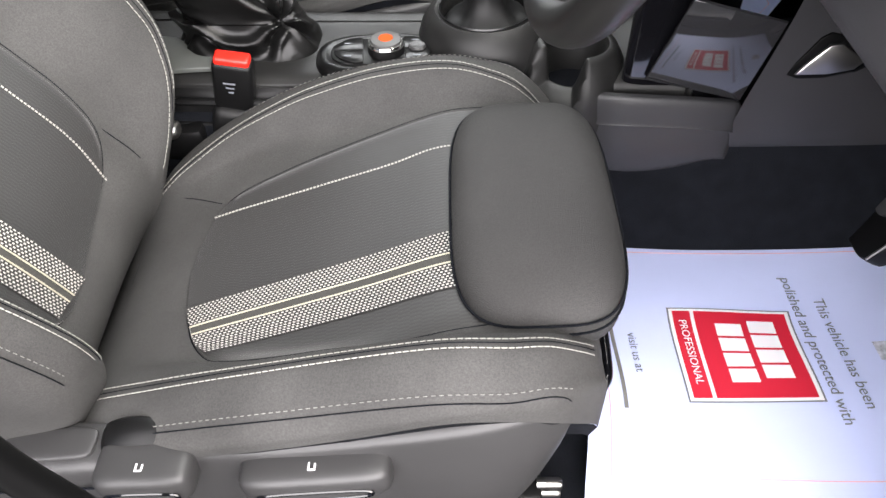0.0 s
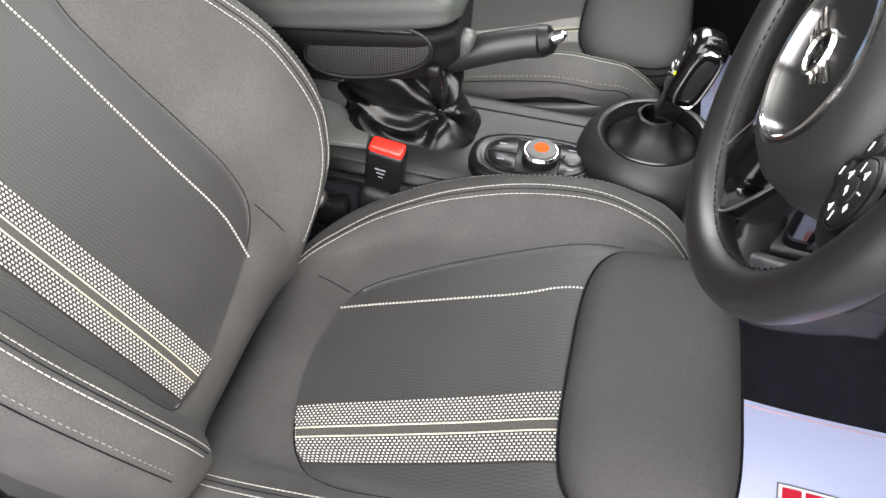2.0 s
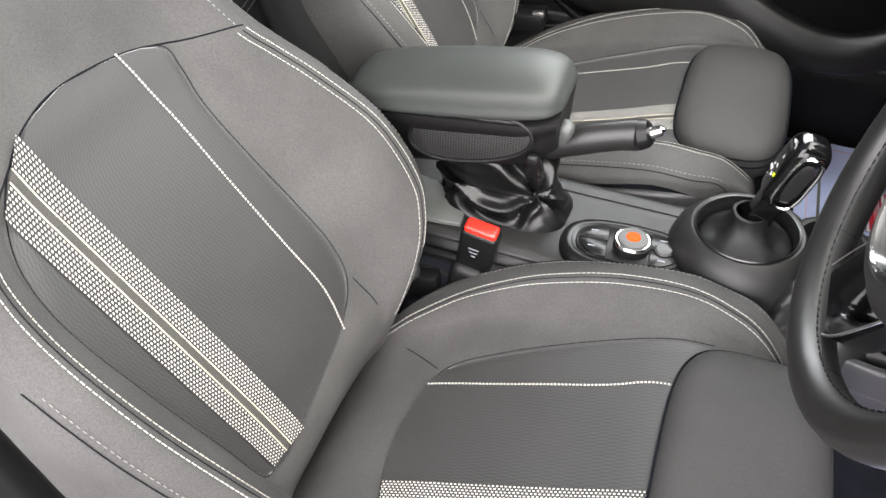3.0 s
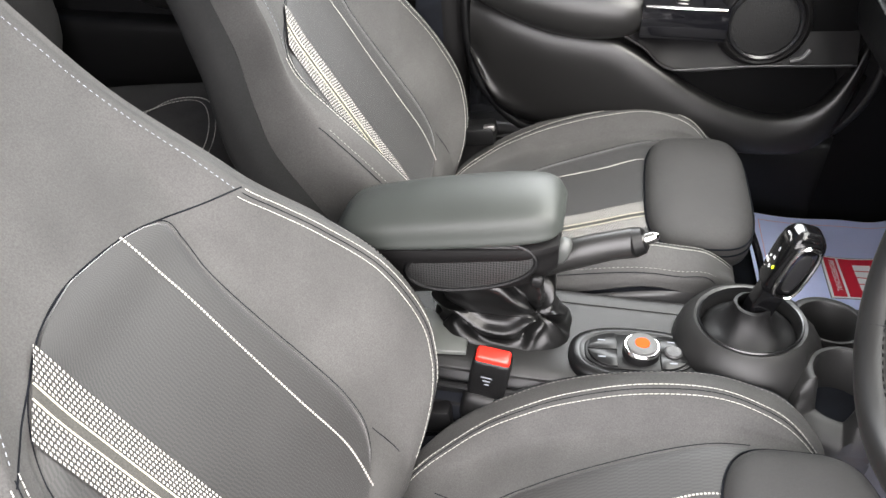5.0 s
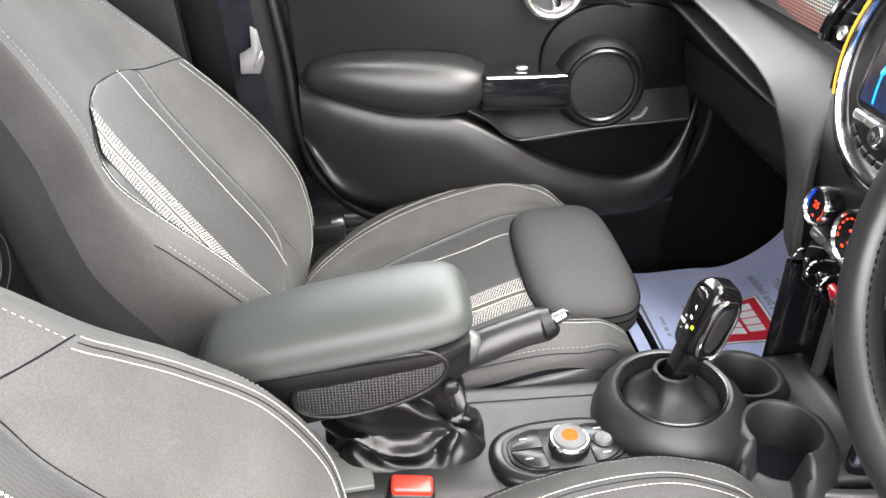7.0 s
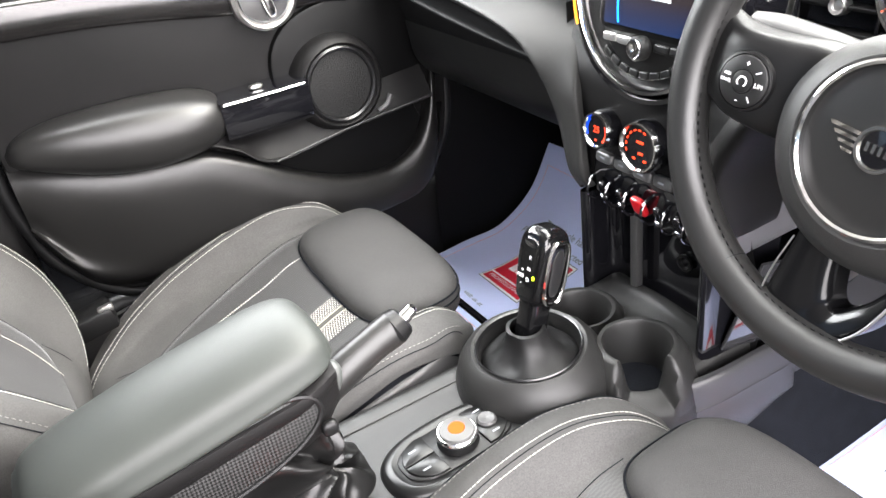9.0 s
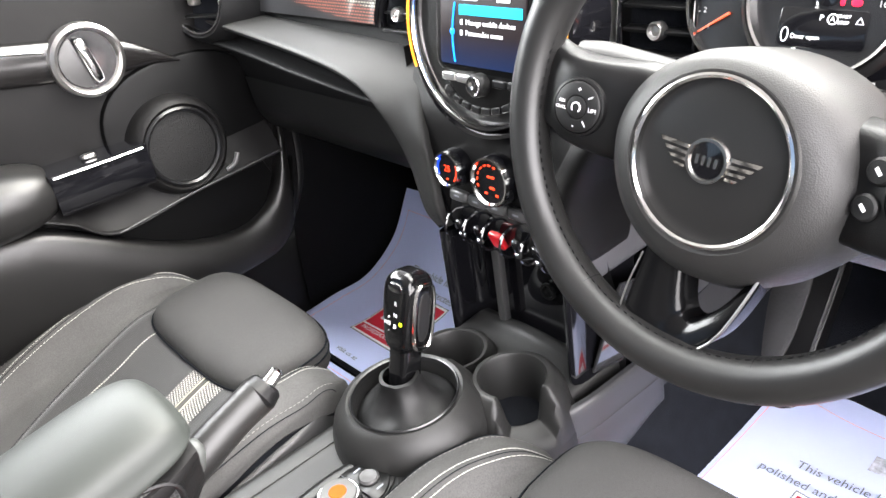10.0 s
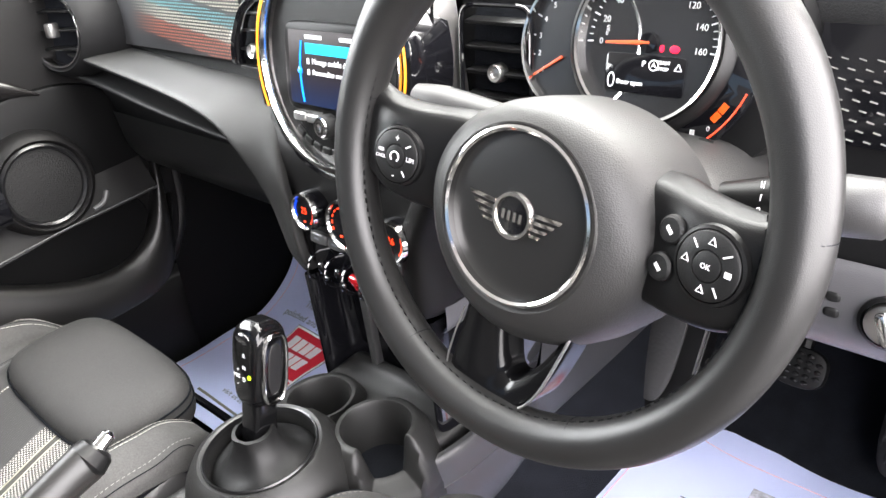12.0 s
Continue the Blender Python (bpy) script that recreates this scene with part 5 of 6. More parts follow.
    for lip, inn, out in (((0.205, 0.66, 0.620), (0.280, 0.66, 0.613), (0, -1)), ((0.204, 0.48, 0.606), (0.280, 0.48, 0.606), (0, -1)), ((0.204, 0.33, 0.590), (0.280, 0.33, 0.599), (0, -1)), ((0.204, 0.25, 0.578), (0.278, 0.235, 0.595), (0.1, -1)), ((0.203, 0.197, 0.563), (0.268, 0.170, 0.588), (0.35, -0.94)),
                          ((0.202, 0.160, 0.537), (0.236, 0.123, 0.560), (0.75, -0.66)), ((0.208, 0.142, 0.503), (0.211, 0.100, 0.515), (0.95, -0.3)), ((0.214, 0.133, 0.465), (0.207, 0.090, 0.470), (1, 0)), ((0.216, 0.127, 0.430), (0.206, 0.087, 0.430), (1, 0)), ((0.217, 0.120, 0.405), (0.209, 0.085, 0.408), (0.95, -0.3)), ((0.219, 0.104, 0.390), (0.216, 0.083, 0.396), (0.6, -0.8))):
        (x, y, z), (a, b, c), (oy, oz) = lip, inn, out
        rows.append([(a + 0.01, b - 0.002 * oy, c), inn, (mix(a, x, 0.35) - 0.002, mix(b, y, 0.35), mix(c, z, 0.35) + 0.001), (mix(a, x, 0.75) - 0.002, mix(b, y, 0.75), mix(c, z, 0.75) + 0.002), (x, y, z), (x + 0.003, y + 0.007 * oy, z + 0.007 * oz), (x + 0.012, y + 0.010 * oy, z + 0.010 * oz), (x + 0.05, y + 0.008 * oy, z + 0.008 * oz), (0.31, y + 0.004 * oy, z + 0.004 * oz)])
    return skin(rows, 90, 40)
# paler than the dash below, with the top's sheen in its colour
part("shelf", sweep(), M_SHELF_SHEEN, dash, "padded shelf that sweeps down beside the stack")
part("stack_plate", slab([(x, y) for x, y in oval(0.090, 0.078, 40, 5.0)], 0.006, facing((0.2215, -0.012, 0.464), (-0.995, 0, 0.06)), 0.002), M_GLOSS, stack, "piano black climate panel")
part("lower_centre_panel", skin([[(x, y, z) for x, y in ((0.33, 0.105), (0.225, 0.105), (0.222, 0.09), (0.262, 0.085), (0.265, 0.0), (0.262, -0.085), (0.222, -0.09), (0.225, -0.105), (0.33, -0.105))] for z in (0.20, 0.26, 0.32, 0.385)], 8, 40), M_GLOSS, dash, "piano black lower centre panel")

part("panel_bar", block(0.012, 0.014, 0.15, 0.004, pose(0.252, 0.040, 0.325)), M_GREY, dash, "dark grey upright bar")

# climate controls
climate = thing("climate_controls", (0.21, 0, 0.46), "three chrome-rimmed climate dials with lit red figures", "climate controls")
M_LED = mat("red_led", (0.3, 0.01, 0.0), 0.4, emit=(1.0, 0.05, 0.01), power=0.7)
M_KEY = mat("grey_key", (0.045, 0.045, 0.046), 0.35, vary=0.05)
M_DIALFACE = mat("dial_face", (0.006, 0.006, 0.007), 0.12)
for y, r, text in ((0.050, 0.0205, "25"), (-0.017, 0.027, ""), (-0.088, 0.0205, "26")):
    dm = facing((0.2165, y, 0.483), (-0.99, 0.0, 0.12))
    dial = part("dial", spin([(r + 0.002, -0.004), (r + 0.002, 0.012), (r, 0.016)], 36, dm), M_GLOSS, climate)
    part("dial_rim", spin([(r + 0.0012, 0.014), (r, 0.0185), (r - 0.002, 0.0185), (r - 0.0036, 0.0155)], 40, dm), M_CHROME, dial, "chrome rim")
    part("dial_face", spin([(r - 0.003, 0.0152), (0.0, 0.0152)], 32, dm), M_DIALFACE, dial)
    if text:
        part("lit_figures", lettering(text, 0.0105, dm @ pose(0, 0.001, 0.0158)), M_LED, dial, "lit red figures")
        part("lit_mark", block(0.003, 0.002, 0.0006, 0, dm @ pose(0.0, -0.011, 0.0158)), M_LED, dial)
        for w0, m in ((0.9, mat("blue_arc", (0.0, 0.02, 0.4), 0.4, emit=(0.0, 0.1, 1.0), power=0.2)), (-0.9, M_LED)):
            part("lit_arc", tube([dm @ Vector((0.0155 * math.cos(w), 0.0155 * math.sin(w), 0.0155)) for w in [(math.pi if w0 > 0 else 0) - 0.8 + 1.3 * i / 12 for i in range(13)]], 0.0011, 5), m, dial)
    else:
        for i in range(7):
            w = math.radians(200 - 22 * i)
            part("lit_bar", block(0.0035, 0.0016, 0.0006, 0, dm @ pose(0.0185 * math.cos(w), 0.0185 * math.sin(w), 0.0158, 0, 0, math.degrees(w) + 90)), M_LED, dial)
        for dx, dy, sx in ((0.002, 0.006, 0.010), (0.004, -0.006, 0.007), (-0.005, -0.013, 0.004), (0.011, -0.013, 0.004)):
            part("lit_bar", block(sx, 0.0024, 0.0006, 0, dm @ pose(dx, dy, 0.0158)), M_LED, dial)
for i in range(5):
    y = 0.052 - 0.031 * i
    key = part("push_key", pad(0.0285, 0.013, 0.012, facing((0.2165, y, 0.446), (-0.98, 0, 0.2)), 5.0, 4.0), M_KEY, climate, "small black push key")
    part("key_mark", block(0.008, 0.002, 0.0005, 0, facing((0.2103, y, 0.4475), (-0.98, 0, 0.2))), M_INK, key)
toggles = thing("toggle_switches", (0.21, 0, 0.405), "row of chrome toggle switches with red centre toggle", "toggle switches")
part("toggle_bar", block(0.165, 0.028, 0.006, 0.003, facing((0.2235, -0.007, 0.408), (-0.99, 0, 0.1))), M_SATIN, toggles)
for i in range(5):
    y = 0.053 - 0.03 * i
    tm = facing((0.2125, y, 0.406), (-0.93, 0, -0.36))
    if i == 2:
        part("toggle", pad(0.020, 0.025, 0.009, tm, 5.0, 4.0), mat("red_toggle", (0.45, 0.01, 0.015), 0.2, coat=0.5), toggles, "red start toggle")
    else:
        tg = part("toggle", pad(0.010, 0.024, 0.009, tm, 4.0, 3.0), M_GLOSS, toggles, "glossy black toggle")
        part("toggle_tip", pad(0.0105, 0.006, 0.006, tm @ pose(0, -0.0095, 0.003), 4.0, 3.0), M_CHROME, tg, "chrome toggle tip")
    for s in (-1, 1):
        part("toggle_guard", tube([(0.224, y + 0.0145 * s, 0.425), (0.206, y + 0.0145 * s, 0.418), (0.200, y + 0.0145 * s, 0.403), (0.21, y + 0.0145 * s, 0.390), (0.224, y + 0.0145 * s, 0.387)], 0.0014, 6, n=14), M_GLOSS, toggles)
socket = solo("power_socket", spin([(0.011, 0), (0.011, 0.004), (0.008, 0.004), (0.008, -0.003), (0.0, -0.003)], 20, facing((0.264, -0.03, 0.32), (-1, 0, 0.0))), M_PLASTIC, "black round power socket", "power socket", (0.264, -0.03, 0.32))
usb = solo("usb_port", block(0.018, 0.009, 0.004, 0.001, facing((0.2635, -0.05, 0.36), (-1, 0, 0.0))), mat("blue_port", (0.02, 0.04, 0.4), 0.4), "small blue usb charging port", "usb port", (0.2635, -0.05, 0.36))

# ---- centre display ----
_cz = Vector((-0.985, 0, 0.17))
_dm = facing((0.238, -0.003, 0.643), _cz) @ Matrix.Scale(0.955, 4)
display = thing("centre_display", (0.238, 0.0, 0.645), "round centre display with chrome and amber light ring", "display")
part("display_housing", spin([(0.128, -0.04), (0.126, -0.006), (0.122, 0.010), (0.117, 0.012), (0.113, 0.004)], 80, _dm), M_GLOSS, display)
part("chrome_ring", spin([(0.1135, 0.009), (0.1115, 0.0155), (0.108, 0.0155), (0.105, 0.008), (0.104, 0.0)], 80, _dm), M_CHROME, display, "chrome inner ring")
M_AMBER = mat("amber_light", (0.5, 0.2, 0.0), 0.4, emit=(1.0, 0.30, 0.02), power=0.45)
part("amber_light", tube([_dm @ Vector((0.1172 * math.cos(w), 0.1172 * math.sin(w), 0.0125)) for w in [math.radians(128 + 80 * i / 40) for i in range(41)]], 0.0018, 6), M_AMBER, display, "lit amber arc")
part("amber_light", tube([_dm @ Vector((0.1172 * math.cos(w), 0.1172 * math.sin(w), 0.0125)) for w in [math.radians(-28 + 80 * i / 40) for i in range(41)]], 0.0012, 6), M_AMBER, display, "lit amber arc")
part("display_face", spin([(0.1045, 0.003), (0.05, 0.002), (0.0, 0.002)], 64, _dm), M_PLASTIC, display)
screen = part("screen_frame", slab([(x, y) for x, y in oval(0.074, 0.047, 40, 8.0, 0.0, 0.0)], 0.01, _dm @ pose(0, -0.008, 0.009), 0.004), M_DOORDARK, display, "smooth black screen frame")
def screen_glow():
    m = mat("screen", (0.012, 0.009, 0.010), 0.5, spec=0.1)
    nt = m.node_tree
    b = nt.nodes["Principled BSDF"]
    co, sep, ramp = nt.nodes.new("ShaderNodeTexCoord"), nt.nodes.new("ShaderNodeSeparateXYZ"), nt.nodes.new("ShaderNodeValToRGB")
    nt.links.new(co.outputs["Generated"], sep.inputs[0])
    nt.links.new(sep.outputs["Z"], ramp.inputs["Fac"])
    ramp.color_ramp.elements[0].color, ramp.color_ramp.elements[1].color = (0.005, 0.06, 0.25, 1), (0.03, 0.02, 0.02, 1)
    ramp.color_ramp.elements[1].position = 0.45
    nt.links.new(ramp.outputs[0], b.inputs["Emission Color"])
    b.inputs["Emission Strength"].default_value = 0.14
    return m
part("screen", slab([(x, y) for x, y in oval(0.0635, 0.038, 4 * 12, 30.0)], 0.002, _dm @ pose(0, -0.008, 0.0105), 0.0005), screen_glow(), screen, "lit display screen")
_sm = _dm @ pose(0.005, -0.0085, 0.0112) @ Matrix.Scale(0.92, 4)
M_CYAN = mat("screen_cyan", (0.0, 0.3, 0.5), 0.3, emit=(0.02, 0.45, 0.85), power=0.4)
M_UIBLUE = mat("screen_blue", (0.0, 0.2, 0.7), 0.3, emit=(0.02, 0.25, 1.0), power=0.5)
M_UIWHITE = mat("screen_white", (0.7, 0.7, 0.7), 0.3, emit=(0.9, 0.92, 1.0), power=0.3)
part("menu_highlight", block(0.10, 0.0115, 0.0004, 0, _sm @ pose(0.009, 0.0225, 0)), M_CYAN, screen, "cyan menu bar")
part("menu_text", lettering("Manage mobile devices", 0.0085, _sm @ pose(-0.03, 0.0085, 0), align="LEFT"), M_UIWHITE, screen, "white menu line")
part("menu_text", lettering("Personalise menu", 0.0085, _sm @ pose(-0.03, -0.0035, 0), align="LEFT"), M_UIWHITE, screen, "white menu line")
for y in (0.0085, -0.0035):
    part("menu_icon", block(0.004, 0.006, 0.0004, 0, _sm @ pose(-0.037, y, 0)), M_UIWHITE, screen)
part("menu_title", block(0.03, 0.004, 0.0004, 0, _sm @ pose(-0.026, 0.035, 0)), M_UIWHITE, screen)
part("menu_title", block(0.02, 0.004, 0.0004, 0, _sm @ pose(0.03, 0.035, 0)), M_UIWHITE, screen)
part("menu_arc", tube([_sm @ Vector((-0.0525 + 0.012 * (1 - math.cos((i - 10) / 10 * 0.9)), -0.004 + 0.034 * (i - 10) / 10, 0)) for i in range(21)], 0.0011, 5), M_UIBLUE, screen, "blue menu arc")
part("menu_dot", spin([(0.0042, 0.0), (0.003, 0.0012), (0.0, 0.0014)], 20, _sm @ pose(-0.0525, -0.003, 0)), M_UIBLUE, screen, "blue menu dot")
# radio controls below the screen
radio = part("radio_panel", slab([(0.082 * math.cos(w), 0.012 + 0.105 * math.sin(w)) for w in [math.radians(212 + 116 * i / 20) for i in range(21)]], 0.008, _dm @ pose(0, 0.002, 0.0085), 0.002), M_PLASTIC, display)
for s in (-1, 1):
    for k in (0, 1):
        part("radio_key", pad(0.021, 0.009, 0.005, _dm @ pose(s * (0.028 + 0.0225 * k), -0.0605 + 0.0005 * k, 0.0095), 6.0, 4.0), M_SATIN if s < 0 else M_PLASTIC, radio, "small silver radio key" if s < 0 else "")
rk = part("volume_knob", spin([(0.013, 0.0), (0.0128, 0.011), (0.0105, 0.014)], 32, _dm @ pose(0, -0.064, 0.008)), M_RUBBER, radio)
part("knob_cap", spin([(0.0108, 0.0125), (0.0095, 0.0155), (0.006, 0.0158), (0.0, 0.014)], 32, _dm @ pose(0, -0.064, 0.008)), M_CHROME, rk, "chrome knob cap")
for i in range(8):
    w = math.radians(232 + 76 * (i + 0.5) / 8)
    part("preset_key", pad(0.0135, 0.008, 0.004, _dm @ pose(0.093 * math.cos(w), 0.002 + 0.094 * math.sin(w), 0.009, 0, 0, math.degrees(w) + 90), 6.0, 4.0), M_PLASTIC, radio)


# ---- air vents ----
def vent(y0, y1, z0, z1, x, label):
    ob = thing("air_vent", (x, (y0 + y1) / 2, (z0 + z1) / 2), label, "air vent", "rectangular air vents")
    yc, zc, w, h = (y0 + y1) / 2, (z0 + z1) / 2, abs(y1 - y0), z1 - z0
    m = facing((x, yc, zc), (-0.99, 0, 0.12))
    part("vent_back", slab(oval(w / 2, h / 2, 40, 7.0), 0.005, m @ pose(0, 0, -0.012), 0.002), M_CARPET, ob)
    fr = [m @ Vector((a, b, 0.004)) for a, b in oval(w / 2 + 0.001, h / 2 + 0.001, 48, 7.0)]
    part("vent_frame", tube(fr, 0.0022, 8, closed=True), M_GLOSS, ob, "glossy black frame")
    for i in range(4):
        part("slat", block(w - 0.004, 0.0035, 0.014, 0.001, m @ pose(0, h * (-0.36 + 0.24 * i), -0.004, 12, 0, 0)), M_PLASTIC, ob)
    part("vent_knob", spin([(0.0085, -0.004), (0.0085, 0.004), (0.0072, 0.0065), (0.005, 0.0055), (0.0042, 0.0035), (0.0, 0.0045)], 28, m @ pose(0, -0.011, 0)), M_SATIN, ob, "round satin knob")
    return ob
def band(path):
    """A flat rounded strip that follows a path on the dash's face."""
    rows = []
    for i, p in enumerate(path):
        d = path[min(i + 1, len(path) - 1)] - path[max(i - 1, 0)]
        n = Vector((0, d.z, -d.y)).normalized()
        rows.append([p + n * o + Vector((x, 0, 0)) for o, x in ((0.0065, 0.008), (0.006, -0.001), (0.003, -0.004), (-0.003, -0.004), (-0.006, -0.001), (-0.0065, 0.008))])
    return net(bmesh.new(), rows)
def arch_vent():
    """The passenger's vent: an outer edge that leans with the display's ring."""
    ob = thing("air_vent", (0.266, 0.17, 0.64), "black slatted air vent with arched frame beside the display", "air vent", "rectangular air vents")
    arc = glide([(0.262, 0.148, 0.695), (0.259, 0.176, 0.678), (0.257, 0.197, 0.650), (0.257, 0.207, 0.630), (0.258, 0.210, 0.618)], 24)
    m = axes((0.272, 0, 0), (0, 1, 0), (0, 0, 1), (-1, 0, 0))
    part("vent_back", slab([(p.y, p.z) for p in arc] + [(0.14, 0.602), (0.125, 0.69)], 0.004, m, 0.001), M_CARPET, ob)
    part("vent_frame", band(arc), M_GLOSS, ob, "glossy black arched frame")
    for z, y1 in ((0.612, 0.208), (0.634, 0.200), (0.656, 0.188), (0.676, 0.172)):
        part("slat", block(0.014, y1 - 0.12, 0.003, 0.001, pose(0.267, (y1 + 0.12) / 2, z, 0, 12, 0)), M_PLASTIC, ob)
    part("vent_knob", spin([(0.0085, -0.004), (0.0085, 0.004), (0.0072, 0.0065), (0.005, 0.0055), (0.0042, 0.0035), (0.0, 0.0045)], 28, facing((0.262, 0.172, 0.634), (-0.99, 0, 0.12))), M_SATIN, ob, "round satin knob")
arch_vent()
vent(-0.128, -0.205, 0.60, 0.69, 0.290, "black slatted air vent beside the instruments")
part("vent_pillar", skin([[(0.275 + d, y + 0.006 * math.cos(3 * (z - 0.64) * 9) + o, z) for d, o in ((0.02, 0.012), (-0.012, 0.006), (-0.016, 0.0), (-0.012, -0.006), (0.02, -0.012))] for y, z in ((-0.112, 0.585), (-0.116, 0.64), (-0.106, 0.70))], 14, 12), M_SATIN, dash, "satin pillar beside the vent")
rv = thing("round_air_vent", (0.24, 0.57, 0.645), "round black air vent at the end of the dashboard", "air vent")
_rv = facing((0.205, 0.574, 0.648), (-0.94, -0.32, 0.12))
part("vent_housing", spin([(0.082, -0.09), (0.079, -0.055), (0.0775, -0.05), (0.077, -0.045), (0.072, -0.015), (0.064, 0.010), (0.057, 0.016), (0.052, 0.012), (0.05, -0.01)], 56, _rv), M_SOFT, rv)
part("vent_ring", spin([(0.0535, 0.012), (0.052, 0.0155), (0.0495, 0.0145), (0.0485, 0.004)], 48, _rv), M_CHROME, rv, "bright ring")
part("vent_back", spin([(0.05, -0.004), (0.0, -0.006)], 36, _rv), M_CARPET, rv)
for i in (-1, 0, 1):
    part("slat", block(0.094 - 0.012 * abs(i), 0.003, 0.014, 0.001, _rv @ pose(0, 0.026 * i, 0.002, 10, 0, 0)), M_PLASTIC, rv)
part("vent_knob", block(0.014, 0.02, 0.016, 0.003, _rv @ pose(0, 0, 0.014)), M_SATIN, rv, "satin vent knob")


# ---- patterned trim panels ----
def dotted(name, ground, patches, scale, tilt=-14, fade=9.0):
    """Trim with a fine grid of raised lozenges, over slanting bands of colour on its own metres."""
    m = mat(name, ground, 0.3, vary=0.05, coat=0.5)
    nt = m.node_tree
    b = nt.nodes["Principled BSDF"]
    uv, mp, br = nt.nodes.new("ShaderNodeTexCoord"), nt.nodes.new("ShaderNodeMapping"), nt.nodes.new("ShaderNodeTexBrick")
    mp.inputs["Scale"].default_value = (scale, scale, 1)
    br.inputs["Scale"].default_value, br.inputs["Mortar Size"].default_value, br.inputs["Mortar Smooth"].default_value = 1.0, 0.19, 0.3
    br.inputs["Brick Width"].default_value, br.inputs["Row Height"].default_value = 0.9, 0.6
    nt.links.new(uv.outputs["UV"], mp.inputs["Vector"])
    nt.links.new(mp.outputs[0], br.inputs["Vector"])
    slant, wave, ramp = nt.nodes.new("ShaderNodeMapping"), nt.nodes.new("ShaderNodeSeparateXYZ"), nt.nodes.new("ShaderNodeValToRGB")
    slant.inputs["Rotation"].default_value = (0, 0, radians(tilt))
    nt.links.new(uv.outputs["UV"], slant.inputs["Vector"])
    nt.links.new(slant.outputs[0], wave.inputs[0])
    grow = nt.nodes.new("ShaderNodeMath")
    grow.operation, grow.inputs[1].default_value = "MULTIPLY_ADD", 9.0
    grow.inputs[2].default_value = patches[0]
    nt.links.new(wave.outputs["Y"], grow.inputs[0])
    nt.links.new(grow.outputs[0], ramp.inputs["Fac"])
    ramp.color_ramp.interpolation = "CONSTANT"
    els = ramp.color_ramp.elements
    while len(els) > 1:
        els.remove(els[-1])
    els[0].position, els[0].color = 0.0, (*patches[1][1], 1)
    for pos, col in patches[2:]:
        els.new(pos).color = (*col, 1)
    mx = nt.nodes.new("ShaderNodeMix")
    mx.data_type = "RGBA"
    nt.links.new(br.outputs["Fac"], mx.inputs["Factor"])
    nt.links.new(ramp.outputs[0], mx.inputs[6])
    mx.inputs[7].default_value = (*ground, 1)
    along, end, out = nt.nodes.new("ShaderNodeSeparateXYZ"), nt.nodes.new("ShaderNodeMapRange"), nt.nodes.new("ShaderNodeMix")
    end.inputs["From Min"].default_value, end.inputs["From Max"].default_value = fade, fade + 0.08
    out.data_type = "RGBA"
    nt.links.new(slant.outputs[0], along.inputs[0])
    nt.links.new(along.outputs["X"], end.inputs["Value"])
    nt.links.new(end.outputs[0], out.inputs["Factor"])
    nt.links.new(mx.outputs[2], out.inputs[6])
    out.inputs[7].default_value = (0.03, 0.03, 0.032, 1)
    nt.links.new(out.outputs[2], b.inputs["Base Color"])
    return m
M_FLAG = dotted("patterned_trim", (0.012, 0.012, 0.013), (0.12, (0, (0.02, 0.02, 0.022)), (0.05, (0.24, 0.085, 0.06)), (0.26, (0.32, 0.31, 0.26)), (0.42, (0.11, 0.24, 0.26)), (0.56, (0.05, 0.05, 0.05)), (0.60, (0.31, 0.30, 0.25)), (0.78, (0.10, 0.23, 0.26)), (0.92, (0.03, 0.03, 0.032))), 150, -7, 0.2)
part("trim_panel", skin([[(0.268 + 0.012 * t, y, mix(0.616, 0.708, t)) for t in (0, 0.35, 0.7, 1.0)] for y in (0.208, 0.3, 0.4, 0.555)], 20, 10), M_FLAG, dash, "dark dotted trim panel with teal, cream and rust bands")
tp = part("trim_panel", skin([[(0.308 + 0.008 * t, y, mix(0.607, 0.685, t)) for t in (0, 0.35, 0.7, 1.0)] for y in (-0.425, -0.5, -0.58, -0.65)], 20, 10), M_GLOSS, dash, "black trim panel with short white dashes")
for r in range(9):
    for c in range(20):
        t = (r + 0.6) / 9.6
        part("dash_mark", block(0.0010, 0.0048, 0.0008, 0, pose(0.3068 + 0.008 * t, -0.430 - 0.0108 * c - 0.005 * (r % 2), mix(0.607, 0.67, t), 14, 0, 0)), M_THREAD_G, tp)

# ---- driver's lower panels ----
lower = thing("driver_lower_panel", (0.3, -0.5, 0.45), "grey lower dash panel with light switch beside the column", "dash panel")
part("panel_face", skin([[(0.324, y, 0.513), (0.317, y, 0.50), (0.319, y, 0.455), (0.332, y, 0.43), (0.36, y, 0.42)] for y in (-0.20, -0.3, -0.425, -0.5, -0.6, -0.655)], 20, 14), M_KNEE_BOUNCE, lower)
lm = facing((0.317, -0.492, 0.475), (-0.99, 0, 0.1))
sw = part("light_switch", spin([(0.021, -0.004), (0.021, 0.004), (0.018, 0.006), (0.017, 0.002)], 36, lm), M_PLASTIC, lower)
part("switch_ring", spin([(0.0165, 0.002), (0.0155, 0.008), (0.013, 0.009), (0.0, 0.008)], 32, lm), M_SATIN, sw, "satin switch knob")
part("switch_bar", block(0.008, 0.026, 0.012, 0.003, lm @ pose(0, 0, 0.013, 0, 0, 20)), M_CHROME, sw, "chrome switch bar")
for dz in (0.006, -0.008):
    part("push_key", pad(0.012, 0.009, 0.006, facing((0.318, -0.452, 0.478 + dz), (-0.99, 0, 0.1)), 3.0), M_RUBBER, lower)
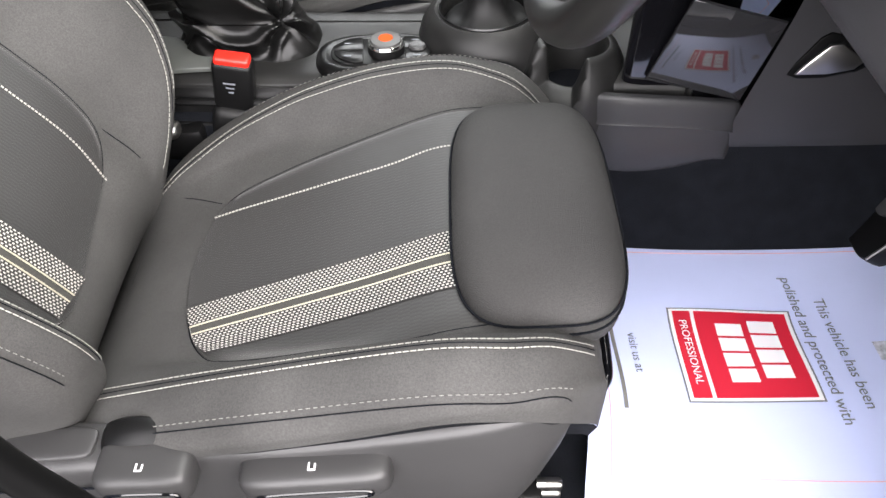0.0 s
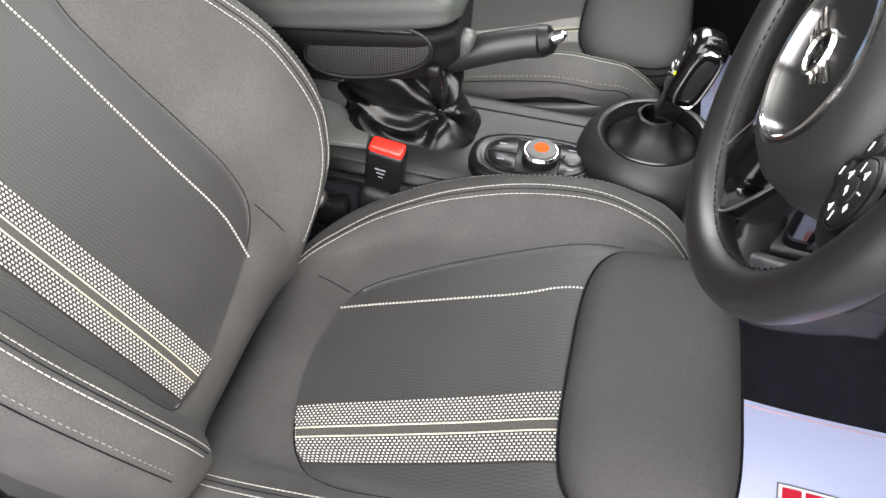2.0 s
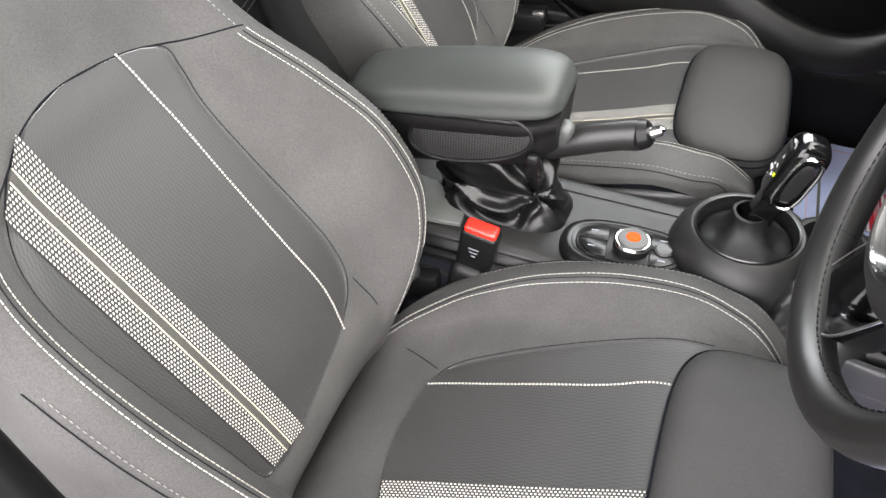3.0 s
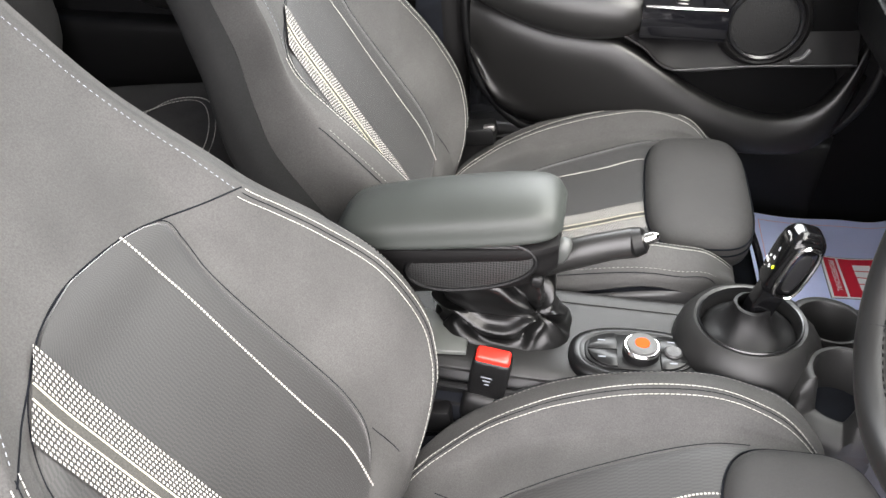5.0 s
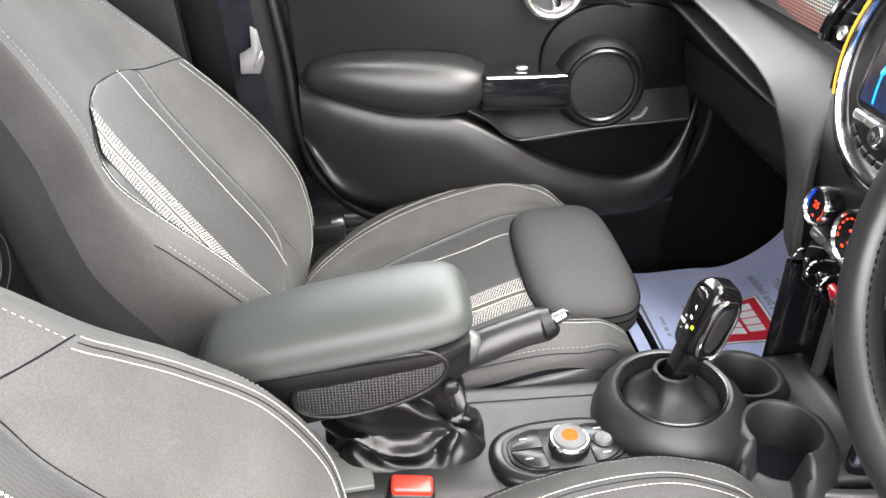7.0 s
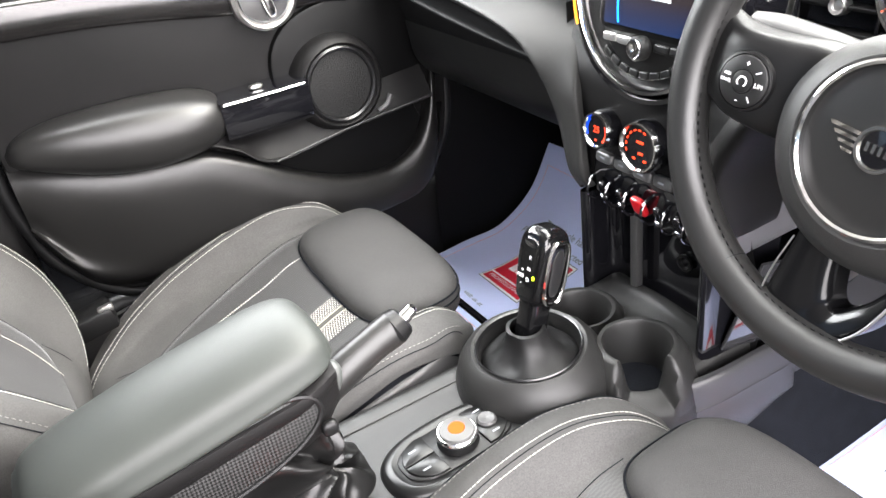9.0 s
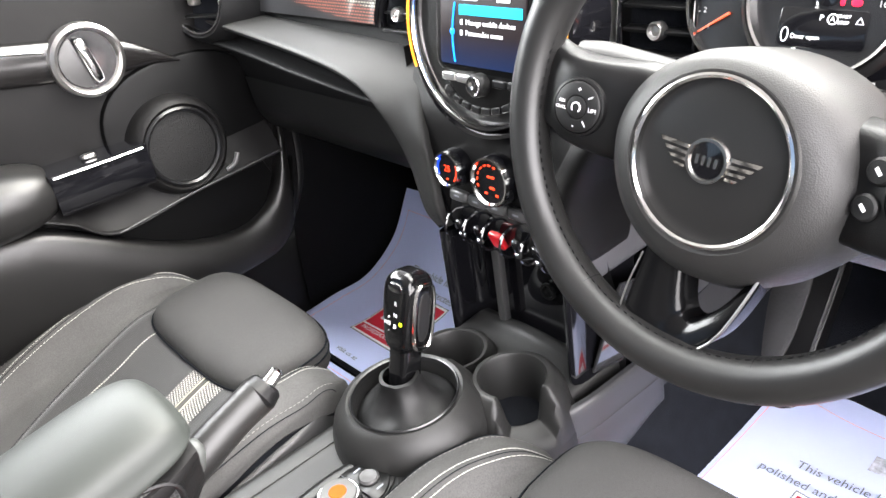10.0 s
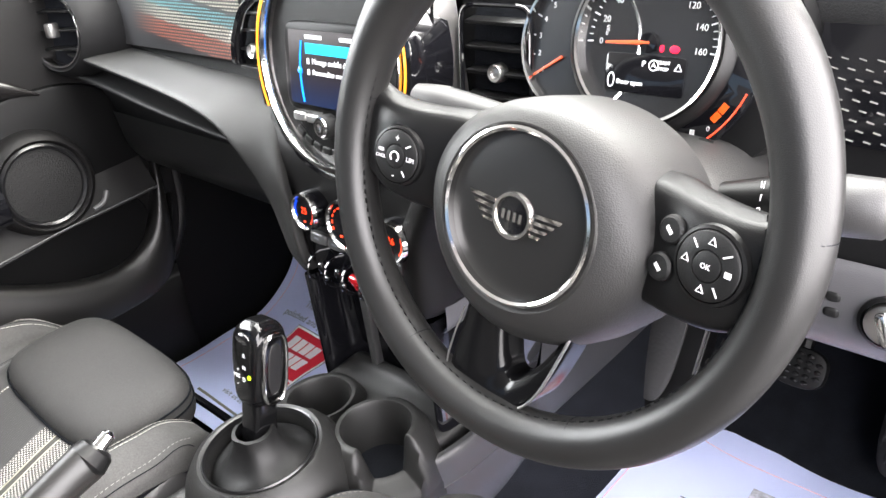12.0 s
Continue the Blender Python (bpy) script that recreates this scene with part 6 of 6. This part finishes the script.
knee = thing("knee_panel", (0.3, -0.12, 0.3), "grey plastic panel on the side of the centre console", "side panel")
# upper panel painted paler than the front panel for the bounced light
part("upper_panel", skin([[(x, y, z) for z, y in ((0.53, -0.112), (0.48, -0.116), (0.42, -0.118), (0.378, -0.117), (0.368, -0.108))] for x in (0.232, 0.245, 0.29, 0.37, 0.44)], 12, 14), M_KNEE_BOUNCE, knee)
part("gloss_panel", slab([(-0.0778, -0.0341), (0.0386, -0.0578), (0.0566, 0.0567), (-0.0479, 0.0805)], 0.004, axes((0.316, -0.1265, 0.285), Vector((0.98, -0.104, 0)), Vector((-0.104, -0.98, -0.16)).cross(Vector((0.98, -0.104, 0))), (-0.104, -0.98, -0.16)), 0.0015), mat("gloss_side", (0.02, 0.02, 0.022), 0.05, vary=0.04, coat=1.0), knee, "glossy dark panel that mirrors the floor")
part("front_panel", skin([[(mix(x0, 0.68, f), y, z) for f in (0, 0.04, 0.3, 0.65, 1.0)] for x0, z, y in ((0.405, 0.47, -0.112), (0.392, 0.38, -0.121), (0.380, 0.325, -0.126), (0.357, 0.227, -0.128), (0.349, 0.17, -0.125), (0.352, 0.155, -0.118), (0.36, 0.145, -0.10))], 24, 16), M_SIDE, knee)
_hr = axes((0.0, -0.1275, 0.0), (1, 0, 0), (0, 0, 1), (0, -1, 0))
part("handle_recess", slab([(0.396, 0.268), (0.402, 0.284), (0.421, 0.316), (0.430, 0.322), (0.442, 0.320), (0.484, 0.290), (0.489, 0.282), (0.476, 0.273), (0.44, 0.264), (0.41, 0.263)], 0.008, _hr @ pose(0, 0, 0.0015), 0.002), M_DOORDARK, knee)
part("release_handle", slab([(0.404, 0.270), (0.412, 0.283), (0.432, 0.308), (0.446, 0.310), (0.478, 0.287), (0.470, 0.277), (0.44, 0.270)], 0.006, _hr @ pose(0, 0, 0.0045), 0.003), M_SATIN, knee, "satin release handle")

# ---- pedals ----
rest = thing("foot_rest", (0.62, -0.15, 0.05), "black foot rest with ribbed rubber insert", "foot rest")
_fr = axes((0.615, -0.155, 0.14), (0, -1, 0), (0.55, 0, 0.83), (-0.83, 0, 0.55))
part("rest_plate", slab(oval(0.055, 0.13, 40, 6.0), 0.03, _fr, 0.004), M_PLASTIC, rest)
part("rubber_insert", slab(oval(0.026, 0.09, 40, 2.6, -0.004, 0.01), 0.004, _fr @ pose(0, 0, 0.004), 0.0015), mat("ribbed_rubber", (0.03, 0.03, 0.031), 0.6, grain=1.0, grain_size=160), rest, "ribbed rubber insert")
part("metal_edge", tube([_fr @ Vector((0.05, -0.12, 0.002)), _fr @ Vector((0.05, 0.12, 0.002))], 0.002, 6), M_SATIN, rest, "thin metal edge")
for nm, y, x, z, w, h in (("brake_pedal", -0.335, 0.62, 0.18, 0.034, 0.026), ("accelerator_pedal", -0.46, 0.64, 0.14, 0.024, 0.075)):
    pd = thing(nm, (x, y, z), "black rubber " + nm.replace("_", " ") + " in the footwell", "pedal", "pedals")
    pm = axes((x, y, z), (0, -1, 0), (0.5, 0, 0.86), (-0.86, 0, 0.5))
    part("pedal_pad", slab(oval(w, h, 36, 2.8), 0.014, pm, 0.003), M_RUBBER, pd)
    part("pedal_arm", tube([pm @ Vector((0, 0, -0.01)), (x + 0.1, y, z + 0.12), (x + 0.12, y, z + 0.26)], 0.009, 8, n=8), M_PLASTIC, pd)
    for i in range(-2, 3):
        for j in range(-2, 3):
            if (i / 2.6) ** 2 + (j / 2.6) ** 2 < 1:
                part("rubber_stud", pad(w * 0.28, h * 0.24, 0.004, pm @ pose(w * 0.36 * i, h * 0.34 * j, 0.001), 2.0, 2.0, 8, 4), M_RUBBER, pd)

# ---- steering wheel ----
WC = Vector((0.126, -0.328, 0.624))
_wn = Vector((-math.cos(radians(16)), 0, math.sin(radians(16))))
WM = facing(WC, _wn) @ pose(0, 0, 0, 0, 0, -6)
wheel = thing("steering_wheel", WC, "black leather three-spoke steering wheel with chrome hub ring", "steering wheel")

RM, RR = WM @ pose(-0.003, 0, 0), 0.1645


def rim_net():
    P = []
    for i in range(120):
        w = 2 * math.pi * i / 120
        deg = math.degrees(w) % 360
        grip = math.exp(-((deg - 142) / 16) ** 2) + 0.3 * math.exp(-((deg - 38) / 16) ** 2)
        flat = max(math.exp(-((deg - 205) / 20) ** 2), math.exp(-((deg - 335) / 20) ** 2))
        r = 0.0168 + 0.0022 * grip - 0.0008 * flat
        P.append([RM @ Vector(((RR + r * (0.95 + 0.12 * grip) * math.cos(q)) * math.cos(w), (RR + r * (0.95 + 0.12 * grip) * math.cos(q)) * math.sin(w), r * 1.06 * math.sin(q))) for q in [2 * math.pi * j / 22 for j in range(22)]])
    return net(bmesh.new(), P, True, True)
rim = part("rim", rim_net(), M_LEATHER, wheel)
part("rim_seam", tube([RM @ Vector(((RR + 0.0115) * math.cos(w), (RR + 0.0115) * math.sin(w), 0.0095)) for w in [2 * math.pi * i / 120 for i in range(120)]], 0.0007, 5, closed=True), M_CARPET, rim)
part("grip_stitching", dashes([RM @ Vector(((RR - 0.0152) * math.cos(w), (RR - 0.0152) * math.sin(w), 0.0055)) for w in [2 * math.pi * i / 200 for i in range(201)]], 0.0035, 0.0035, 0.0012), M_PLASTIC, rim)
for deg in (172, 8, 243, 297):
    w = math.radians(deg)
    part("rim_joint", tube([RM @ Vector(((RR + 0.0158 * math.cos(q)) * math.cos(w), (RR + 0.0158 * math.cos(q)) * math.sin(w), 0.0172 * math.sin(q))) for q in [2 * math.pi * j / 20 for j in range(20)]], 0.0004, 5, closed=True), M_CARPET, rim)
HM = WM @ pose(0.002, -0.018, 0.003)
def hub_net():
    """The airbag cover, a little flatter at its top."""
    rows = []
    for i in range(72):
        w = 2 * math.pi * i / 72
        cut = 0.17 * max(0.0, math.sin(w)) ** 1.5
        rows.append([HM @ Vector((r * (1 - cut * (r - 0.055) / 0.028 * (r > 0.055)) * math.cos(w), r * (1 - cut * (r - 0.055) / 0.028 * (r > 0.055)) * math.sin(w), z)) for r, z in ((0.091, -0.075), (0.0915, -0.045), (0.0885, -0.02), (0.081, 0.0), (0.069, 0.0105), (0.060, 0.0138), (0.0565, 0.0118))])
    return net(bmesh.new(), rows, True, False)
hub = part("hub", hub_net(), M_HUB, wheel, "grained black airbag hub")
part("hub_ring", spin([(0.0570, 0.0105), (0.0562, 0.0158), (0.0545, 0.0165), (0.0528, 0.0152), (0.052, 0.009)], 64, HM), M_CHROME, hub, "chrome ring")
cap = part("hub_cap", spin([(0.0525, 0.0105), (0.044, 0.0118), (0.027, 0.0132), (0.0, 0.0138)], 56, HM), mat("satin_black", (0.009, 0.0088, 0.0088), 0.34, vary=0.06, spec=0.35), hub, "satin black hub cap")
# winged emblem as plain shapes
em = part("emblem_ring", spin([(0.0155, 0.013), (0.0145, 0.0165), (0.0125, 0.0165), (0.0115, 0.014)], 40, HM @ pose(0, 0.001, 0)), M_EMBLEM, cap, "chrome emblem ring")
part("emblem_disc", spin([(0.012, 0.0145), (0.0, 0.015)], 28, HM @ pose(0, 0.001, 0)), M_GLOSS, em)
for i in range(4):
    part("emblem_bar", block(0.0022, 0.006, 0.0008, 0, HM @ pose(-0.0066 + 0.0044 * i, 0.001, 0.0155)), M_EMBLEM, em)
for s in (-1, 1):
    for i in range(4):
        ln = 0.021 - 0.0043 * i
        part("emblem_wing_bar", slab([(s * 0.0145, 0.0078 - 0.0044 * i), (s * (0.0155 + ln), 0.0088 - 0.0046 * i), (s * (0.0135 + ln), 0.0060 - 0.0044 * i), (s * 0.0145, 0.0052 - 0.0042 * i)], 0.0015, HM @ pose(0, 0, 0.0155), 0.0003), M_EMBLEM, em, "chrome wing bar")
# spokes with their key pads
for s in (-1, 1):
    spoke = part("spoke", skin([[HM @ Vector((s * x, y0 + h * a, z + d * b)) for a, b in ((-1, -1), (-1.02, 0.2), (-0.8, 0.85), (0, 1), (0.8, 0.85), (1.02, 0.2), (1, -1), (0, -1.2))] for x, y0, h, z, d in ((0.06, 0.006, 0.036, -0.030, 0.016), (0.082, 0.007, 0.036, -0.024, 0.016), (0.105, 0.007, 0.034, -0.015, 0.0155), (0.128, 0.008, 0.032, -0.011, 0.0150), (0.146, 0.012, 0.030, -0.012, 0.013), (0.158, 0.015, 0.031, -0.013, 0.009), (0.166, 0.016, 0.034, -0.014, 0.005))], 26, 36, cv=True, caps=True), M_PLASTIC, wheel)
    km = HM @ pose(0.121 if s > 0 else -0.116, 0.013 if s > 0 else 0.006, 0.0035, 0, -9 * s, 0) @ Matrix.Scale(0.78, 4)
    kp = part("key_pad", spin([(0.0245, -0.002), (0.0242, 0.0025), (0.0225, 0.004), (0.0115, 0.0042), (0.0108, 0.003), (0.0102, 0.0046), (0.008, 0.0054), (0.0, 0.0058)], 40, km), M_RUBBER, spoke, "round black key pad")
    part("pad_rim", spin([(0.0285, -0.003), (0.0275, 0.0012), (0.0252, 0.0022), (0.0247, 0.0)], 40, km), M_PLASTIC, spoke)
    if s < 0:
        for tx, dx, dy, sz in (("+", 0, 0.0165, 0.0085), ("-", 0, -0.0175, 0.0085), ("LIM", 0.0168, 0, 0.0058), ("RES", -0.0165, 0.003, 0.0042), ("CNCL", -0.0165, -0.003, 0.0042)):
            part("key_legend", lettering(tx, sz, km @ pose(dx, dy, 0.0045)), M_MARK, kp, "white key legend")
        part("key_legend", tube([km @ Vector((0.0045 * math.cos(w), 0.0045 * math.sin(w), 0.0056)) for w in [math.radians(-50 + 280 * i / 16) for i in range(17)]], 0.0006, 5), M_MARK, kp)
        for dx, dy, rot in ((0.013, 0.0115, 30), (0.011, -0.014, -50)):
            part("key_legend", block(0.006, 0.0011, 0.0004, 0, km @ pose(dx, dy, 0.0044, 0, 0, rot)), M_MARK, kp)
    else:
        part("key_legend", lettering("OK", 0.0052, km @ pose(0, 0, 0.0059)), M_MARK, kp, "white key legend")
        for dx, dy in ((0.0, 0.0168), (0.0, -0.0168), (-0.0168, 0.0)):
            part("key_legend", tube([km @ Vector((dx + 0.0032 * math.cos(w), dy + 0.0032 * math.sin(w), 0.0044)) for w in [math.pi / 2 + 2 * math.pi * i / 3 for i in range(3)]], 0.0005, 4, closed=True), M_MARK, kp)
        part("key_legend", block(0.005, 0.004, 0.0004, 0, km @ pose(0.0165, 0, 0.0044)), M_MARK, kp)
        for dx, dy, rot in ((-0.012, 0.0125, -50), (0.013, 0.0115, 30), (0.011, -0.0145, -50)):
            part("key_legend", block(0.007, 0.0011, 0.0004, 0, km @ pose(dx, dy, 0.0044, 0, 0, rot)), M_MARK, kp)
        for px, py in ((0.0940, 0.0225), (0.0925, 0.0005)):
            bt = part("round_key", spin([(0.0105, -0.004), (0.0103, 0.003), (0.0085, 0.0048), (0.0, 0.005)], 28, HM @ pose(px, py, -0.004, 0, -14, 0) @ Matrix.Scale(0.8, 4)), M_RUBBER, spoke, "small round key")
            part("key_legend", block(0.0065, 0.0028, 0.0004, 0, HM @ pose(px, py, -0.004, 0, -14, 0) @ Matrix.Scale(0.8, 4) @ pose(0, 0, 0.0052, 0, 0, -40)), M_MARK, bt)
# lower spoke: piano black loop
def lower_spoke():
    """A shield-shaped plate with an opening, from the hub down to the rim."""
    outer = glide([(x, y, 0) for x, y in ((-0.030, -0.055), (0.010, -0.055), (0.052, -0.060), (0.049, -0.088), (0.037, -0.128), (0.022, -0.150), (-0.003, -0.170), (-0.036, -0.170), (-0.042, -0.145), (-0.038, -0.105))], 90, True)
    inner = glide([(x, y, 0) for x, y in ((-0.006, -0.078), (0.012, -0.075), (0.041, -0.076), (0.041, -0.088), (0.029, -0.112), (0.018, -0.126), (0.010, -0.133), (0.003, -0.131), (-0.002, -0.120), (-0.006, -0.100))], 90, True)

    def lay(f, z):
        return [WM @ Vector((mix(p.x, q.x, f), mix(p.y, q.y, f), z - 0.05 * (mix(p.y, q.y, f) + 0.16))) for p, q in zip(outer, inner)]
    return net(bmesh.new(), [lay(0, -0.024), lay(0, -0.004), lay(0.06, 0.0005), lay(0.18, 0.002), lay(0.6, 0.0), lay(0.88, -0.003), lay(0.97, -0.006), lay(1, -0.012), lay(1, -0.028)], False, True)
part("lower_spoke", lower_spoke(), M_SPOKE, wheel, "piano black lower spoke with an opening")
part("lower_spoke_edge", tube([WM @ Vector(p) for p in ((0.050, -0.072, -0.002), (0.048, -0.090, 0.0), (0.036, -0.130, 0.002), (0.022, -0.150, 0.002), (0.008, -0.163, 0.002))], 0.0011, 6, n=20), M_SATIN, wheel, "thin bright edge")
part("lower_spoke_edge", tube([WM @ Vector(p) for p in ((-0.036, -0.098, 0.0), (-0.041, -0.125, 0.001), (-0.042, -0.148, 0.002), (-0.037, -0.168, 0.002))], 0.0007, 6, n=16), M_SATIN, wheel, "thin bright edge")

column = thing("steering_column", WC - _wn * 0.1, "black grained steering column cover with two stalks", "steering column")
_cm = facing(WC - Vector((0.004, 0, 0.012)), _wn)
part("column_cover", skin([[_cm @ Vector((x * w + 0.004, y * w2 + dy - 0.026, z)) for x, y in oval(0.085, 0.056, 20, 3.0)] for z, w, w2, dy in ((-0.075, 0.92, 0.9, 0.0), (-0.095, 1.02, 1.0, 0.004), (-0.14, 1.05, 1.05, 0.01), (-0.22, 1.0, 1.0, 0.02))], 16, 56, cv=True, caps=True), M_HUB, column)
st = part("stalk", tube([_cm @ Vector(p) for p in ((0.07, 0.008, -0.10), (0.10, 0.014, -0.10), (0.12, 0.018, -0.10), (0.152, 0.0205, -0.10))], [0.010, 0.0135, 0.016, 0.0165], 18, n=12), M_PLASTIC, column)
part("stalk_collar", tube([_cm @ Vector((0.118, 0.018, -0.10)), _cm @ Vector((0.134, 0.0195, -0.10))], [0.0185, 0.0185], 20), M_RUBBER, st)
for i, tx in enumerate(("II", "I", "0", "1x")):
    part("stalk_mark", lettering(tx, 0.006, _cm @ pose(0.108, 0.026 - 0.008 * i, -0.0835)), M_MARK, st, "white stalk mark")
part("stalk_end", tube([_cm @ Vector((0.150, 0.0205, -0.10)), _cm @ Vector((0.172, 0.0225, -0.10)), _cm @ Vector((0.178, 0.023, -0.10))], [0.0185, 0.0175, 0.012], 20), M_GREY, st, "grey stalk end cap")
part("stalk", tube([_cm @ Vector(p) for p in ((-0.07, 0.03, -0.10), (-0.11, 0.036, -0.095), (-0.16, 0.042, -0.085), (-0.185, 0.044, -0.08))], [0.010, 0.013, 0.015, 0.012], 18, n=12), M_GREY, column)

# ---- instruments ----
cluster = thing("instrument_cluster", (0.285, -0.31, 0.67), "round speedometer and rev counter with chrome rings", "instrument cluster")
_im = facing((0.288, -0.3155, 0.671), (-0.96, 0, 0.28)) @ Matrix.Scale(0.87, 4)
_tm = facing((0.292, -0.254, 0.664), (-0.96, 0, 0.28)) @ Matrix.Scale(0.87, 4)
M_GAUGE = mat("gauge_print", (0.42, 0.42, 0.42), 0.5, vary=0.0)
M_NEEDLE = mat("orange_needle", (0.4, 0.04, 0.004), 0.4, emit=(1.0, 0.10, 0.005), power=0.22)
M_FACE = mat("gauge_face", (0.012, 0.012, 0.013), 0.25, vary=0.03)
part("rev_housing", spin([(0.068, -0.04), (0.067, 0.0), (0.064, 0.006)], 56, _tm), M_PLASTIC, cluster)
part("rev_ring", spin([(0.065, 0.005), (0.0635, 0.0095), (0.061, 0.009), (0.060, 0.0)], 56, _tm), M_CHROME, cluster, "chrome ring")
rev = part("rev_face", spin([(0.061, 0.001), (0.0, 0.001)], 48, _tm), M_FACE, cluster)
for i, tx in enumerate(("1", "2", "3", "4", "5", "6")):
    w = math.radians(212 - 19 * i)
    part("gauge_number", lettering(tx, 0.0072, _tm @ pose(0.0475 * math.cos(w), 0.0475 * math.sin(w), 0.0018)), M_GAUGE, rev, "white gauge number")
    part("gauge_tick", block(0.005, 0.0012, 0.0004, 0, _tm @ pose(0.0555 * math.cos(w), 0.0555 * math.sin(w), 0.0016, 0, 0, math.degrees(w))), M_GAUGE, rev)
part("needle", tube([_tm @ Vector((-0.02, -0.012, 0.003)), _tm @ Vector((-0.05, -0.031, 0.003))], [0.0014, 0.0007], 6), M_NEEDLE, rev, "orange needle")
part("speedometer_housing", spin([(0.080, -0.05), (0.078, -0.005), (0.075, 0.008), (0.070, 0.012), (0.067, 0.009)], 64, _im), M_PLASTIC, cluster)
part("speedometer_ring", spin([(0.0685, 0.010), (0.067, 0.0145), (0.0645, 0.0135), (0.0632, 0.002)], 64, _im), M_CHROME, cluster, "chrome ring")
spd = part("speedometer_face", spin([(0.064, 0.002), (0.0, 0.002)], 56, _im), M_FACE, cluster)
for i in range(9):
    w = math.radians(182 - 23.4 * i)
    part("gauge_number", lettering(str(20 * i), 0.0076, _im @ pose(0.0465 * math.cos(w), 0.0465 * math.sin(w), 0.0028)), M_GAUGE, spd, "white gauge number")
    for k in range(4 if i < 8 else 1):
        a = w - math.radians(23.4 / 4 * k)
        part("gauge_tick", block(0.006 if k == 0 else 0.0035, 0.0013 if k == 0 else 0.0008, 0.0004, 0, _im @ pose(0.0575 * math.cos(a), 0.0575 * math.sin(a), 0.0026, 0, 0, math.degrees(a))), M_GAUGE, spd)
part("needle", tube([_im @ Vector((0.002, 0.0, 0.005)), _im @ Vector((-0.04, -0.002, 0.005))], [0.0019, 0.001], 8), M_NEEDLE, spd, "orange needle")
part("needle_cap", spin([(0.0085, 0.002), (0.008, 0.006), (0.0, 0.007)], 28, _im), M_GLOSS, spd)
part("unit_word", lettering("mph", 0.005, _im @ pose(-0.0415, 0.008, 0.0028, 0, 0, 80)), M_GAUGE, spd)
for dx, sx in ((0.0125, 0.004), (0.024, 0.009)):
    part("warning_light", pad(sx, 0.006, 0.001, _im @ pose(dx, -0.004, 0.003), 2.5), mat("red_warning", (0.4, 0.0, 0.01), 0.3, emit=(1.0, 0.02, 0.06), power=0.7), spd, "lit red warning light")
dsp = part("trip_display", slab(oval(0.0375, 0.0165, 40, 14.0), 0.001, _im @ pose(-0.001, -0.0265, 0.0032), 0.0003), mat("trip_glass", (0.004, 0.004, 0.005), 0.08), spd, "dark trip display")
part("display_word", lettering("Door open", 0.0056, _im @ pose(-0.026, -0.034, 0.0036), align="LEFT"), M_UIWHITE, dsp, "white display word")
part("display_word", lettering("P", 0.0068, _im @ pose(-0.002, -0.0175, 0.0036)), M_UIWHITE, dsp)
part("display_word", lettering("START", 0.004, _im @ pose(0.0165, -0.0155, 0.0036)), M_UIWHITE, dsp)
part("display_word", lettering("STOP", 0.004, _im @ pose(0.0165, -0.0205, 0.0036)), M_UIWHITE, dsp)
part("display_word", lettering("A", 0.006, _im @ pose(0.0075, -0.018, 0.0036)), M_UIWHITE, dsp)
part("display_mark", tube([_im @ Vector((0.0075 + 0.0042 * math.cos(w), -0.018 + 0.0042 * math.sin(w), 0.0036)) for w in [2 * math.pi * i / 20 for i in range(20)]], 0.0004, 4, closed=True), M_UIWHITE, dsp)
part("display_mark", tube([_im @ Vector((0.030 + 0.0036 * math.cos(w), -0.019 + 0.0036 * math.sin(w), 0.0036)) for w in [math.pi / 2 + 2 * math.pi * i / 3 for i in range(3)]], 0.0004, 4, closed=True), M_UIWHITE, dsp)
part("display_mark", tube([_im @ Vector((-0.0315 + 0.003 * math.cos(w), -0.033 + 0.006 * math.sin(w), 0.0036)) for w in [2 * math.pi * i / 16 for i in range(16)]], 0.0004, 4, closed=True), M_UIWHITE, dsp)
# fuel gauge on the lower right of the pod
fg = part("fuel_gauge", slab([(0.082 * math.cos(w) * k, 0.082 * math.sin(w) * k) for k, ws in ((0.88, range(0, 13)), (1.22, range(12, -1, -1))) for w in [math.radians(-62 + 60 * i / 12) for i in ws]], 0.006, _im @ pose(0, 0, 0.002), 0.001), M_GLOSS, cluster, "dark fuel gauge")
for i in range(2):
    w = math.radians(-38 + 6 * i)
    part("fuel_bar", block(0.0055, 0.008, 0.0006, 0, _im @ pose(0.086 * math.cos(w), 0.086 * math.sin(w), 0.0026, 0, 0, math.degrees(w))), M_NEEDLE, fg, "lit orange fuel bar")
part("fuel_mark", tube([_im @ Vector((0.095 * math.cos(w), 0.095 * math.sin(w), 0.0026)) for w in [math.radians(-50 + 30 * i / 10) for i in range(11)]], 0.0006, 4), M_LED, fg)
part("fuel_mark", block(0.004, 0.005, 0.0006, 0, _im @ pose(0.05, -0.068, 0.0026)), M_GAUGE, fg)
part("fuel_mark", lettering("0", 0.006, _im @ pose(0.063, -0.063, 0.0026)), M_GAUGE, fg)
part("binnacle", skin([[_im @ Vector((x, y, z)) for x, y in oval(0.105, 0.088, 24, 2.6, 0.02, -0.012)] for z in (-0.05, -0.02, -0.006)], 6, 56, cv=True, caps=True), M_PLASTIC, cluster)
bolt = solo("column_bolt", spin([(0.009, -0.004), (0.009, 0.003), (0.005, 0.004), (0.0045, 0.001), (0.0, 0.001)], 20, facing((0.262, -0.372, 0.606), (-0.9, 0, 0.4))), M_PLASTIC, "black bolt on the column bracket", "bolt", (0.262, -0.372, 0.606))
